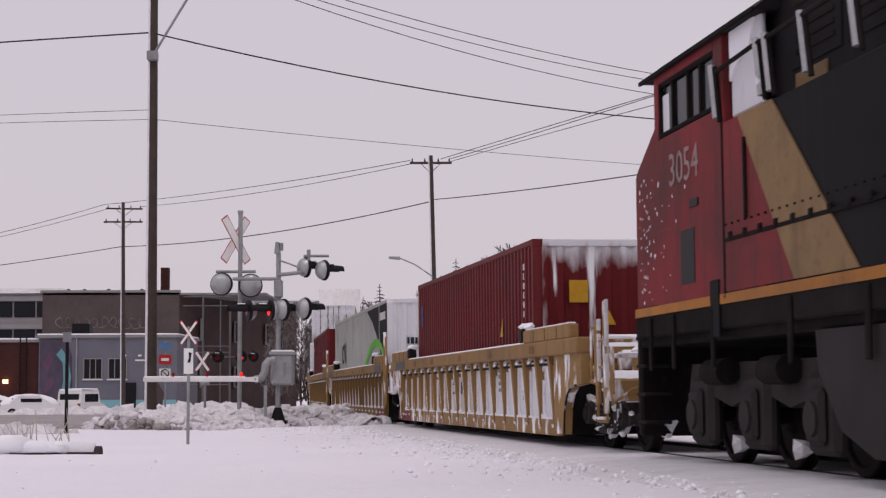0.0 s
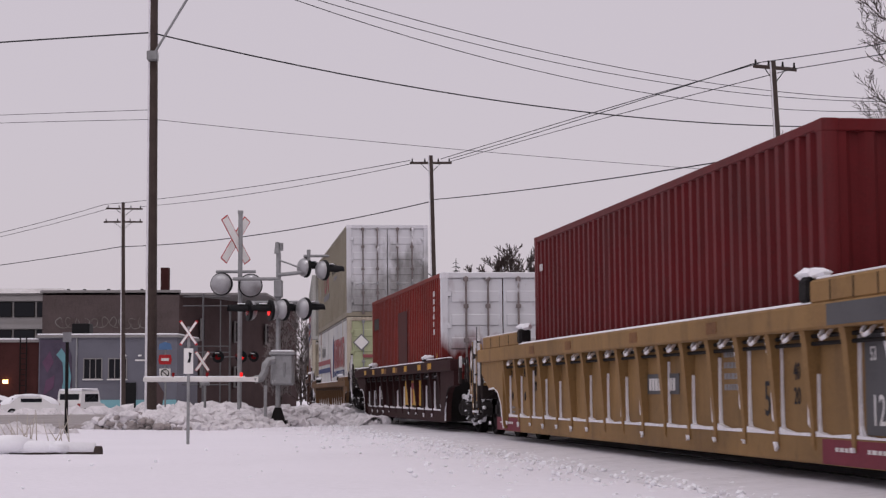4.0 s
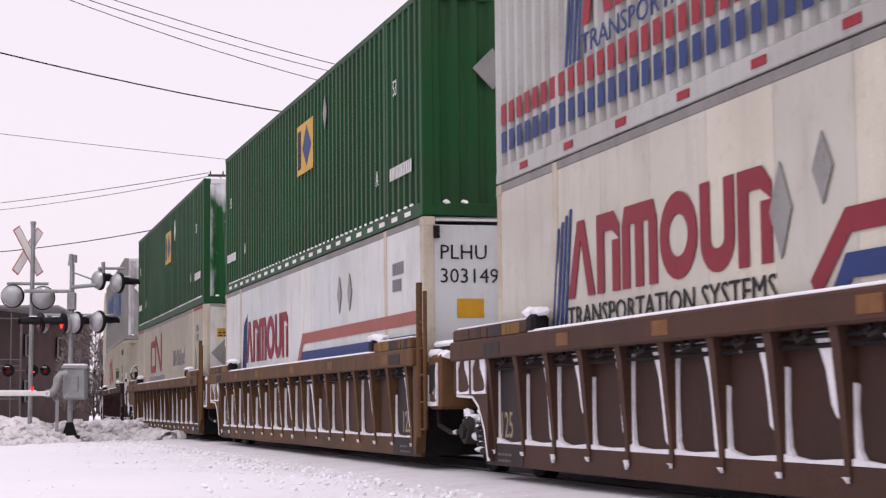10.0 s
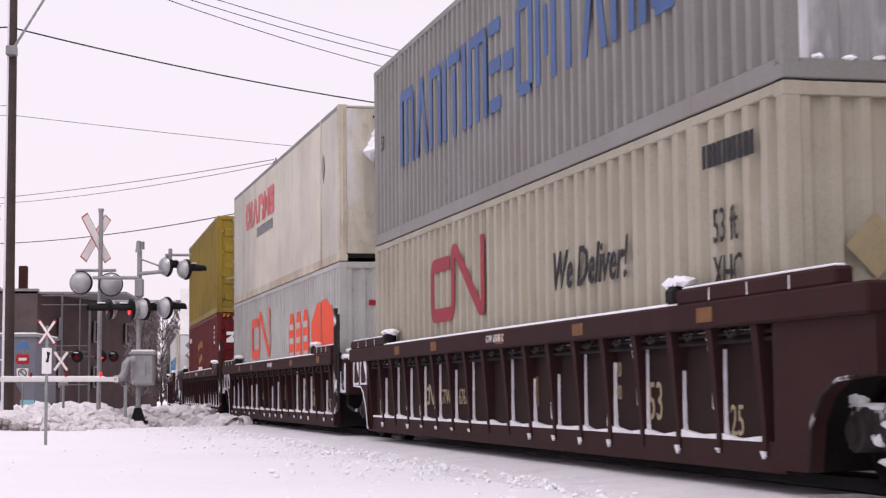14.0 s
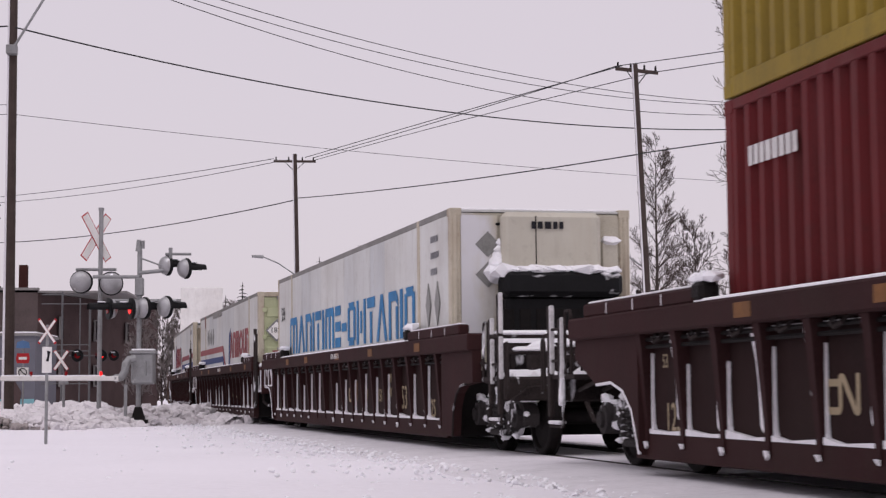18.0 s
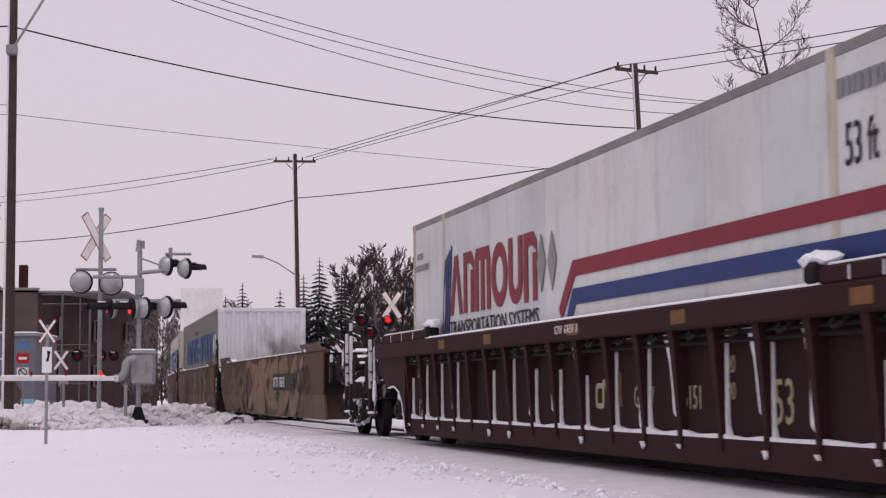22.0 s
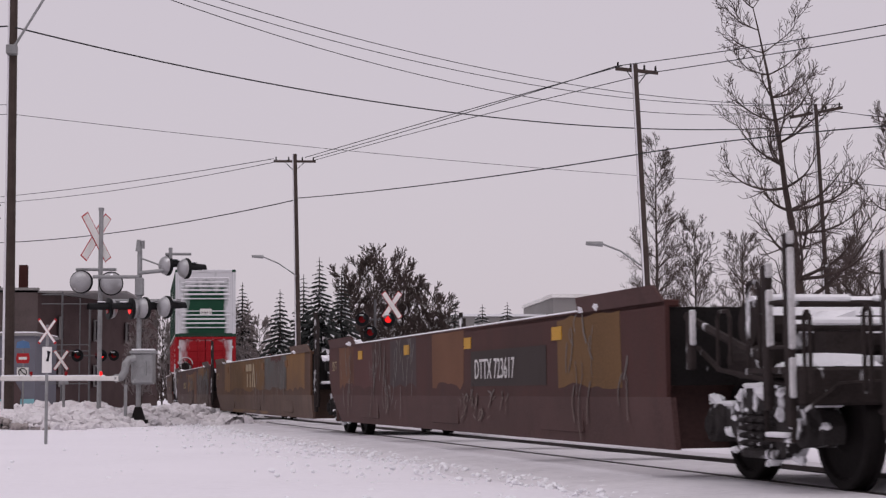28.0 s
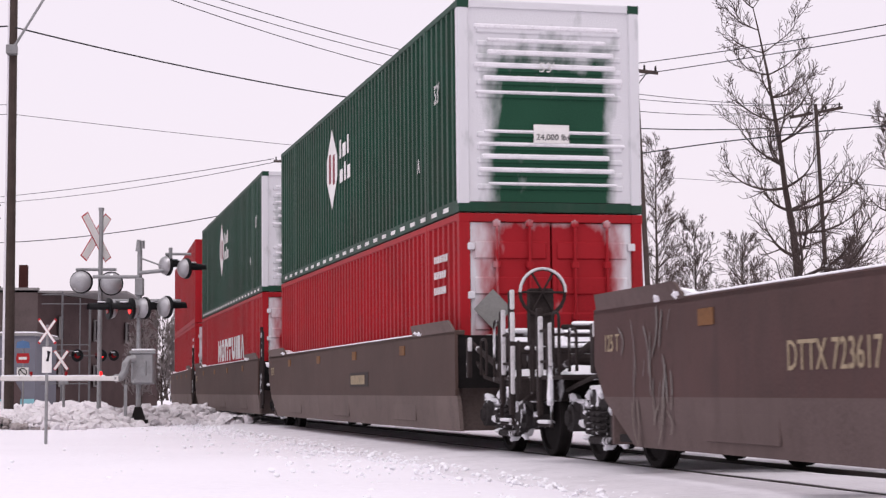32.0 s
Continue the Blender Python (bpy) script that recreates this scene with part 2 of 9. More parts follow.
LOGO_SKY = mat("faded_sky_blue", (0.032, 0.17, 0.36), 0.55, var=0.4, scale=1.2, grime=0.2)
LOGO_GREEN = mat("bright_green_stripe", (0.10, 0.42, 0.02), 0.5, var=0.1, scale=3)
LOGO_ORANGE = mat("vermilion_graphic", (0.70, 0.075, 0.030), 0.5, var=0.12, scale=3)
LOGO_GOLD = mat("gold_logo", (0.50, 0.30, 0.05), 0.5, var=0.15, scale=3)
INK = mat("black_lettering", (0.02, 0.02, 0.024), 0.6, var=0.3, scale=4)
INK_GREY = mat("faded_grey_lettering", (0.20, 0.20, 0.21), 0.6, var=0.3, scale=4)
PALE_INK = mat("white_lettering", (0.62, 0.61, 0.60), 0.6, var=0.2, scale=4, grime=0.2, grime_rgb=(0.16, 0.12, 0.09))
STENCIL = mat("yellowed_lettering", (0.32, 0.26, 0.17), 0.6, var=0.2, scale=4)
PLACARD = mat("pale_grey_placard", (0.22, 0.22, 0.21), 0.45, var=0.25, scale=5)
PLACARD_TAN = mat("tan_placard", (0.30, 0.25, 0.15), 0.5, var=0.2, scale=5)
FRIDGE = mat("dark_fridge_grille", (0.01, 0.01, 0.011), 0.6, var=0.3, scale=5, snow=0.08, snow_scale=5)
SNOWY_RED = mat("snow_caked_red_end", (0.115, 0.012, 0.014), 0.6, var=0.2, scale=1.2, snow=0.34, drip=(3.4, 3.4, 0.35), cake=((2, 2.3, 2.9), (1, -1.0, -1.35)))
SNOWY_WHITE = mat("snow_caked_pale_end", (0.40, 0.40, 0.40), 0.6, var=0.15, scale=1.0, cake=((1, 0.9, -0.7), (2, 1.4, 2.5)), bare=((2, 1.45, 0.5),), grime=0.5, streak=0.4, streak_rgb=(0.12, 0.09, 0.07))
SNOWY_DULL = mat("snow_plastered_green_end", (0.014, 0.060, 0.034), 0.6, var=0.2, scale=1.0, cake=((3, 0.62, 1.02), (2, 1.75, 2.55)), bump=0.2)
SNOWY_HEAVY = mat("snow_plastered_red_doors", (0.13, 0.018, 0.016), 0.6, var=0.2, scale=1.2, cake=((2, 1.15, 1.75), (3, 1.22, 1.5)), bump=0.3)
FROST_STEEL = mat("frosted_dark_steel", (0.030, 0.024, 0.023), 0.8, var=0.5, scale=5, bump=0.3, gloss=0.08, snow=0.30, snow_scale=4.5, drip=(1.0, 1.0, 0.4))
FROST_YELLOW = mat("frosted_yellow_paint", (0.255, 0.153, 0.062), 0.7, var=0.25, scale=3, bump=0.2, snow=0.50, snow_scale=3.5, drip=(1.0, 1.0, 0.4))
FROST_GALV = mat("frosted_locking_bar_steel", (0.20, 0.17, 0.165), 0.6, var=0.3, scale=6, snow=0.4, snow_scale=3.5, grime=0.3)
SNOW_LIP = mat("snow_lining", (0.72, 0.71, 0.74), 0.8, var=0.22, scale=5, bump=0.4)
SNOWY_UNIT = mat("snowy_black_fan_shroud", (0.012, 0.012, 0.013), 0.7, var=0.3, scale=5, snow=0.30, snow_scale=3.0, drip=(1.0, 0.7, 1.6))
SOOTY_CREAM = mat("soot_streaked_cream_end", (0.33, 0.29, 0.22), 0.6, var=0.4, scale=1.8, streak=0.8, streak_rgb=(0.07, 0.05, 0.04), grime=0.8, grime_rgb=(0.06, 0.045, 0.036))
GREY_END = mat("rust_streaked_grey_end", (0.25, 0.245, 0.225), 0.55, var=0.3, scale=1.5, streak=0.6, streak_rgb=(0.13, 0.085, 0.055), grime=0.5, grime_rgb=(0.10, 0.07, 0.05))
FROSTED_CREAM = mat("frosted_cream_sheet", (0.50, 0.47, 0.39), 0.6, var=0.2, scale=2.0, cake=((1, -0.55, -1.0),), snow=0.3, snow_scale=4.0)
SNOWY_CREAM = mat("snow_flecked_cream_end", (0.52, 0.49, 0.40), 0.55, var=0.15, scale=1.5, streak=0.4, streak_rgb=(0.16, 0.11, 0.07), grime=0.45, grime_rgb=(0.10, 0.07, 0.05), cake=((1, -0.75, -1.25),), bare=((2, 1.2, 0.4),))
CRUST = mat("grey_frost_crust", (0.56, 0.55, 0.56), 0.75, var=0.35, scale=4, bump=0.5)
REEFER_POST = mat("stained_cream_post", (0.50, 0.46, 0.37), 0.55, var=0.2, scale=2, streak=0.4, streak_rgb=(0.20, 0.10, 0.05), grime=0.55, grime_rgb=(0.16, 0.09, 0.05))
TOP_RAIL = mat("dull_grey_top_rail", (0.22, 0.215, 0.205), 0.6, var=0.3, scale=2, grime=0.3)
SNOWY_GREY = mat("snow_caked_grey_end", (0.24, 0.24, 0.24), 0.55, var=0.15, scale=1.0, streak=0.5, streak_rgb=(0.75, 0.75, 0.77), cake=((1, -0.75, -1.3), (2, 2.3, 3.0)))
WELL_YELLOW_SNOW = mat("snow_plastered_yellow_sheet", (0.30, 0.17, 0.055), 0.65, var=0.22, scale=1.5, bump=0.2, snow=0.25, snow_scale=1.6, drip=(1.0, 1.0, 0.6), cake=((0, -6.0, 4.0),))
BANK = mat("ploughed_bank_snow", (0.62, 0.595, 0.61), 0.8, var=0.38, scale=1.6, bump=0.8, fine=16)
SNOWY_GREEN = mat("snow_caked_green_end", (0.012, 0.070, 0.022), 0.6, var=0.2, scale=1.0, cake=((2, 2.0, 2.8), (1, -0.9, -1.35)), streak=0.3, streak_rgb=(0.5, 0.52, 0.5))
SNOWY_BRIGHT = mat("snow_dusted_bright_red_end", (0.30, 0.012, 0.018), 0.5, var=0.15, scale=1.2, cake=((3, 0.72, 1.12), (2, 2.6, 3.0)), bare=((2, 1.4, 0.7),))
LOCO_RED = mat("locomotive_red", (0.185, 0.020, 0.024), 0.6, var=0.3, scale=1.2, streak=0.5, streak_rgb=(0.055, 0.022, 0.02), bump=0.05, gloss=0.1, grime=0.75)
LOCO_TAN = mat("locomotive_cream", (0.235, 0.15, 0.07), 0.6, gloss=0.1, var=0.2, scale=1.2, streak=0.3, streak_rgb=(0.22, 0.14, 0.07), grime=0.55)
LOCO_BLACK = mat("locomotive_charcoal", (0.010, 0.009, 0.010), 0.65, var=0.3, scale=1.2, streak=0.12, streak_rgb=(0.04, 0.035, 0.035), gloss=0.06)
LOCO_FRAME = mat("locomotive_grimy_frame", (0.009, 0.008, 0.008), 0.85, var=0.5, scale=2, gloss=0.05, grime=0.5, grime_rgb=(0.035, 0.028, 0.026))
LOCO_TANK = mat("dusty_fuel_tank", (0.034, 0.031, 0.031), 0.8, var=0.35, scale=1.5, streak=0.3, streak_rgb=(0.06, 0.055, 0.05), gloss=0.06)
LOCO_STRIPE = mat("locomotive_amber_stripe", (0.34, 0.13, 0.012), 0.45, var=0.2, scale=3, grime=0.5)
LAMP_BACK = mat("frosted_grey_lamp_back", (0.36, 0.36, 0.37), 0.35, 0.55, var=0.3, scale=3, snow=0.20, snow_scale=3.5, gloss=0.5, drip=(1.0, 1.0, 1.4))
BRICK_TAUPE = mat("taupe_brickwork", (0.105, 0.082, 0.080), 0.85, var=0.3, scale=0.4, bump=0.3, fine=6, grime=0.3)
TWIG_FROST = mat("frosted_twigs", (0.20, 0.175, 0.17), 0.95, var=0.3, scale=3)
BRICK_RED = mat("red_brickwork", (0.056, 0.021, 0.019), 0.85, var=0.3, scale=0.8, bump=0.3, fine=6)
BRICK_DARK = mat("dark_brickwork", (0.078, 0.053, 0.052), 0.85, var=0.3, scale=0.6, bump=0.3, fine=6)
STUCCO_BLUE = mat("blue_grey_painted_wall", (0.145, 0.145, 0.17), 0.8, var=0.2, scale=0.5)
STUCCO_AQUA = mat("aqua_painted_plinth", (0.20, 0.40, 0.44), 0.8, var=0.15, scale=0.8)
MURAL_BLUE = mat("mural_dark_blue", (0.075, 0.062, 0.088), 0.8, var=0.5, scale=1.0)
MURAL_TEAL = mat("mural_teal", (0.13, 0.27, 0.30), 0.8, var=0.35, scale=1.0)
CONCRETE = mat("grey_cladding", (0.24, 0.23, 0.225), 0.8, var=0.15, scale=0.5)
CAR_WHITE = mat("white_car_paint", (0.66, 0.65, 0.64), 0.35, var=0.05)
CAR_GREY = mat("grey_car_paint", (0.10, 0.10, 0.11), 0.3, 0.3, var=0.05)
RUBBER = mat("rubber", (0.02, 0.02, 0.02), 0.85, var=0.2)
GRASS_DRY = mat("dry_snowy_weeds", (0.42, 0.38, 0.33), 0.9, var=0.4, scale=3)

# ---- mesh helpers -------------------------------------------------------


class Geo:
    """Gathers vertices and faces for one mesh."""

    def __init__(self):
        self.v, self.f = [], []

    def add(self, verts, faces):
        k = len(self.v)
        self.v += [tuple(p) for p in verts]
        self.f += [tuple(i + k for i in f) for f in faces]
        return self

    def box(self, x0, x1, y0, y1, z0, z1, c=0.0):
        if c <= 0:
            p = [(x, y, z) for z in (z0, z1) for y in (y0, y1) for x in (x0, x1)]
            return self.add(p, [(0, 2, 3, 1), (4, 5, 7, 6), (0, 1, 5, 4), (1, 3, 7, 5), (3, 2, 6, 7), (2, 0, 4, 6)])
        c = min(c, abs(x1 - x0) * 0.45, abs(y1 - y0) * 0.45, abs(z1 - z0) * 0.45)
        p, idx = [], {}
        for sx in (0, 1):
            for sy in (0, 1):
                for sz in (0, 1):
                    X, Y, Z = (x0, x1)[sx], (y0, y1)[sy], (z0, z1)[sz]
                    dx, dy, dz = (c, -c)[sx], (c, -c)[sy], (c, -c)[sz]
                    for a, q in ((0, (X, Y + dy, Z + dz)), (1, (X + dx, Y, Z + dz)), (2, (X + dx, Y + dy, Z))):
                        idx[sx, sy, sz, a] = len(p)
                        p.append(q)
        f = []
        for s in (0, 1):
            o = [(0, 0), (0, 1), (1, 1), (1, 0)]
            f += [[idx[s, a, b, 0] for a, b in o], [idx[a, s, b, 1] for a, b in o], [idx[a, b, s, 2] for a, b in o]]
        for a in (0, 1):
            for b in (0, 1):
                f += [[idx[0, a, b, 1], idx[1, a, b, 1], idx[1, a, b, 2], idx[0, a, b, 2]],
                      [idx[a, 0, b, 0], idx[a, 1, b, 0], idx[a, 1, b, 2], idx[a, 0, b, 2]],
                      [idx[a, b, 0, 0], idx[a, b, 1, 0], idx[a, b, 1, 1], idx[a, b, 0, 1]]]
                for d in (0, 1):
                    f.append([idx[a, b, d, k] for k in (0, 1, 2)])
        seen, out = set(), []
        for q in f:
            if frozenset(q) not in seen:
                seen.add(frozenset(q))
                out.append(q)
        return self.add(p, out)

    def tube(self, p0, p1, r0, r1=None, n=8, cap=True):
        p0, p1 = Vector(p0), Vector(p1)
        r1 = r0 if r1 is None else r1
        q = (p1 - p0).to_track_quat("Z", "Y")
        vs = []
        for p, r in ((p0, r0), (p1, r1)):
            vs += [p + q @ Vector((r * math.cos(2 * math.pi * i / n), r * math.sin(2 * math.pi * i / n), 0)) for i in range(n)]
        fs = [(i, (i + 1) % n, n + (i + 1) % n, n + i) for i in range(n)]
        if cap:
            fs += [tuple(range(n - 1, -1, -1)), tuple(range(n, 2 * n))]
        return self.add(vs, fs)

    def pipe(self, pts, r, n=6):
        pts = [Vector(p) for p in pts]
        vs, m = [], len(pts)
        for i, p in enumerate(pts):
            d = pts[min(i + 1, m - 1)] - pts[max(i - 1, 0)]
            u = d.cross(Vector((0.13, 0.21, 0.97)))
            u = (u if u.length > 1e-6 else d.cross(Vector((1, 0, 0)))).normalized()
            w = d.cross(u).normalized()
            vs += [p + u * r * math.cos(6.2832 * k / n) + w * r * math.sin(6.2832 * k / n) for k in range(n)]
        fs = [(i * n + k, i * n + (k + 1) % n, (i + 1) * n + (k + 1) % n, (i + 1) * n + k) for i in range(m - 1) for k in range(n)]
        return self.add(vs, fs + [tuple(range(n - 1, -1, -1)), tuple(range((m - 1) * n, m * n))])

    def prism_y(self, poly, y0, y1):
        """Polygon in the x-z plane, drawn out from y0 to y1."""
        k = len(poly)
        vs = [(x, y0, z) for x, z in poly] + [(x, y1, z) for x, z in poly]
        return self.add(vs, [tuple(range(k)), tuple(range(2 * k - 1, k - 1, -1))] + [(i, (i + 1) % k, k + (i + 1) % k, k + i) for i in range(k)])

    def prism_x(self, poly, x0, x1):
        k = len(poly)
        vs = [(x0, y, z) for y, z in poly] + [(x1, y, z) for y, z in poly]
        return self.add(vs, [tuple(range(k)), tuple(range(2 * k - 1, k - 1, -1))] + [(i, (i + 1) % k, k + (i + 1) % k, k + i) for i in range(k)])

    def prism_z(self, poly, z0, z1):
        k = len(poly)
        vs = [(x, y, z0) for x, y in poly] + [(x, y, z1) for x, y in poly]
        return self.add(vs, [tuple(range(k)), tuple(range(2 * k - 1, k - 1, -1))] + [(i, (i + 1) % k, k + (i + 1) % k, k + i) for i in range(k)])

    def lump(self, c, r, rng, flat=0.7):
        """A broken clod."""
        t = (1 + 5 ** 0.5) / 2
        base = [(-1, t, 0), (1, t, 0), (-1, -t, 0), (1, -t, 0), (0, -1, t), (0, 1, t), (0, -1, -t), (0, 1, -t), (t, 0, -1), (t, 0, 1), (-t, 0, -1), (-t, 0, 1)]
        fs = [(0, 11, 5), (0, 5, 1), (0, 1, 7), (0, 7, 10), (0, 10, 11), (1, 5, 9), (5, 11, 4), (11, 10, 2), (10, 7, 6), (7, 1, 8),
              (3, 9, 4), (3, 4, 2), (3, 2, 6), (3, 6, 8), (3, 8, 9), (4, 9, 5), (2, 4, 11), (6, 2, 10), (8, 6, 7), (9, 8, 1)]
        a = rng.uniform(0, 6.28)
        ca, sa = math.cos(a), math.sin(a)
        vs = []
        for x, y, z in base:
            k = r * rng.uniform(0.65, 1.25) / 1.9
            x, y, z = x * k, y * k, z * k * flat
            vs.append((c[0] + x * ca - y * sa, c[1] + x * sa + y * ca, c[2] + z))
        return self.add(vs, fs)

    def mesh(self, name, material, smooth=False):
        me = bpy.data.meshes.new(name)
        me.from_pydata(self.v, [], self.f)
        bm = bmesh.new()
        bm.from_mesh(me)
        bmesh.ops.recalc_face_normals(bm, faces=bm.faces)
        bm.to_mesh(me)
        bm.free()
        if smooth:
            me.shade_smooth()
        me.materials.append(material)
        return me


def part(name, geo, material, parent=None, label="", smooth=False):
    """One mesh object, under a thing or a part."""
    me = geo if isinstance(geo, bpy.types.Mesh) else geo.mesh(name, material, smooth)
    ob = new(name, me)
    if parent is not None:
        ob.parent = parent
    if label:
        ob["label"] = label
    return ob


def thing(name, label, category, group="", kind="", m=None):
    ob = tagged(new(name), label, category, group, kind)
    if m is not None:
        ob.matrix_basis = m
    return ob


@lru_cache(None)
def word_mesh(text, height, material, squeeze=1.0, lean=0.0):
    """Lettering as a thin mesh in the x-z plane, facing -y, its foot at z = 0, starting at x = 0."""
    cu = bpy.data.curves.new("lettering", "FONT")
    cu.body, cu.size, cu.extrude, cu.shear, cu.resolution_u = text, height / 0.72, 0.002, lean, 2
    cu.offset = 0.012 * height / 0.72 if lean else 0.0
    ob = bpy.data.objects.new("lettering", cu)
    me = bpy.data.meshes.new_from_object(ob)
    bpy.data.objects.remove(ob)
    me.transform(Matrix.Diagonal((squeeze, 1, 1, 1)))
    me.transform(Matrix.Rotation(radians(90), 4, "X"))
    me.materials.clear()
    me.materials.append(material)
    return me


def word(parent, text, x, z, height, material, y, squeeze=1.0, lean=0.0, rot=None, name="lettering"):
    """Lettering on the side facing -y, reading towards +x."""
    ob = new(name, word_mesh(text, height, material, squeeze, lean))
    ob.parent = parent
    ob.matrix_basis = Matrix.Translation((x, y, z)) if rot is None else rot
    return ob
# ---- the track ----------------------------------------------------------
GRADE = 0.00286


def lay_track():
    """Centre line of the track by its curvature; s runs with the train and is 0 where the line is 49 m from the camera."""
    step = 0.5
    s = np.arange(-520.0, 560.0, step)
    bend = np.interp(s, [-300, -250, -60, -30, 0, 30, 60], [0.0, 0.00180, 0.00180, 0.00178, 0.00147, -0.00110, 0.0])
    psi = np.concatenate([[0], np.cumsum((bend[1:] + bend[:-1]) / 2 * step)])
    o = int(round(520 / step))
    psi = psi - psi[o] - 1.42153
    mid = (psi[1:] + psi[:-1]) / 2
    x = np.concatenate([[0], np.cumsum(np.cos(mid) * step)])
    y = np.concatenate([[0], np.cumsum(np.sin(mid) * step)])
    return s, x - x[o] - 0.6695, y - y[o] + 48.8563, psi


TS, TX, TY, TPSI = lay_track()


def on_track(s, side=0.0, z=0.0):
    """World point at s, side metres to the right of travel."""
    a = np.interp(s, TS, TPSI)
    return Vector((float(np.interp(s, TS, TX) + side * math.sin(a)), float(np.interp(s, TS, TY) - side * math.cos(a)), rail_z(s) + z))


def rail_z(s):
    return GRADE * max(-160.0, min(s, 80.0))


def train_pose(s, half=9.0):
    a, b = on_track(s + half), on_track(s - half)
    m, h = (a + b) / 2, (a - b).normalized()
    left = Vector((0, 0, 1)).cross(h).normalized()
    up = h.cross(left)
    r = Matrix((h, left, up)).transposed().to_4x4()
    return Matrix.Translation(m) @ r @ Matrix.Rotation(radians(0.4), 4, "X")


def advance(t):
    """How far the train has run after t seconds."""
    lag = float(np.interp(t, [0, 11, 12, 13, 13.5, 14, 14.5, 16.5, 32], [0, 0, -0.15, -0.40, -0.65, -0.95, -1.25, -1.9, -1.9]))
    return 13.1177 * t + 0.013977 * (t - 16) ** 2 + lag


# ---- rolling stock: pieces ----------------------------------------------
MOVING = []      # (thing, place along the track at the start, half wheelbase)
WHEELS = []      # (wheelset, rest pose)


def wheel_geo(r=0.46):
    """Two flanged wheels and their axle, turned as one solid."""
    half = [(1.0, 0.0), (1.0, 0.085), (0.86, 0.085), (0.86, r * 0.30), (0.825, r * 0.36), (0.80, r * 0.80), (0.835, r * 0.84), (0.835, r * 0.97), (0.82, r), (0.72, r), (0.72, r + 0.025), (0.69, r + 0.02), (0.69, r * 0.84), (0.74, r * 0.8), (0.74, r * 0.34), (0.66, 0.09)]
    prof = half + [(-y, q) for y, q in reversed(half)]
    n, g = 28, Geo()
    m = len(prof)
    for y, q in prof:
        g.v += [(q * math.cos(6.28319 * i / n), y, q * math.sin(6.28319 * i / n)) for i in range(n)]
    g.f += [(k * n + i, k * n + (i + 1) % n, (k + 1) * n + (i + 1) % n, (k + 1) * n + i) for k in range(m - 1) for i in range(n)]
    return g


@lru_cache(None)
def shared(kind, material, *a):
    return MESHES[kind](*a).mesh(kind, material)


def side_frame_geo():
    g = Geo()
    top = [(-1.15, 0.50), (-1.05, 0.62), (-0.55, 0.66), (-0.35, 0.80), (0.35, 0.80), (0.55, 0.66), (1.05, 0.62), (1.15, 0.50), (1.12, 0.36), (0.80, 0.36), (0.62, 0.42), (0.42, 0.24), (-0.42, 0.24), (-0.62, 0.42), (-0.80, 0.36), (-1.12, 0.36)]
    g.prism_y(top, -0.09, 0.09)
    for sx in (-1, 1):
        g.tube((sx * 0.9, -0.16, 0.48), (sx * 0.9, 0.1, 0.48), 0.15, n=14)
        g.box(sx * 0.9 - 0.14, sx * 0.9 + 0.14, -0.13, 0.10, 0.50, 0.68, 0.03)
        g.tube((sx * 0.9, -0.20, 0.48), (sx * 0.9, -0.15, 0.48), 0.085, n=12)
    g.box(-0.34, 0.34, -0.14, 0.12, 0.22, 0.30, 0.02)
    return g


def spring_geo():
    g = Geo()
    for x in (-0.19, 0.0, 0.19):
        pts = [(x + 0.075 * math.cos(i * 1.05), -0.13 + 0.07 * math.sin(i * 1.05), 0.30 + 0.0105 * i) for i in range(30)]
        g.pipe(pts, 0.017, 4)
    return g


def bolster_geo():
    g = Geo()
    g.box(-0.22, 0.22, -1.02, 1.02, 0.56, 0.80, 0.03)
    g.box(-0.30, 0.30, -0.45, 0.45, 0.70, 0.88, 0.03)
    for sx in (-1, 1):
        g.tube((sx * 0.42, -0.8, 0.40), (sx * 0.42, 0.8, 0.40), 0.05, n=8)
        for sy in (-1, 1):
            g.box(sx * 0.42 - 0.05 , sx * 0.42 + 0.05, sy * 0.76 - 0.06, sy * 0.76 + 0.06, 0.30, 0.62, 0.02)
    return g


def rib_geo(h0, h1, deep):
    """Tapered outside stake of a well side: broad and deep under the sill, drawn in towards a hooked foot."""
    g = Geo()
    vs = []
    for z, w, dep in ((h0, 0.030, 0.050), (h0 + 0.05, 0.036, 0.068), (h0 + 0.22, 0.042, 0.070), (h1 - 0.12, 0.060, deep), (h1, 0.068, deep + 0.02)):
        vs += [(-w, 0, z), (w, 0, z), (w, -dep, z), (-w, -dep, z)]
    fs = [(0, 1, 2, 3), (16, 19, 18, 17)]
    for k in (0, 4, 8, 12):
        fs += [(k + i, k + (i + 1) % 4, k + 4 + (i + 1) % 4, k + 4 + i) for i in range(4)]
    return g.add(vs, fs)


def hook_geo():
    """Dark pipe clip under the sill, with a dab of snow left on it."""
    g = Geo()
    g.pipe([(-0.10, -0.07, 0.02), (-0.09, -0.12, -0.05), (0.0, -0.14, -0.08), (0.09, -0.12, -0.05), (0.10, -0.07, 0.02)], 0.020, 6)
    return g


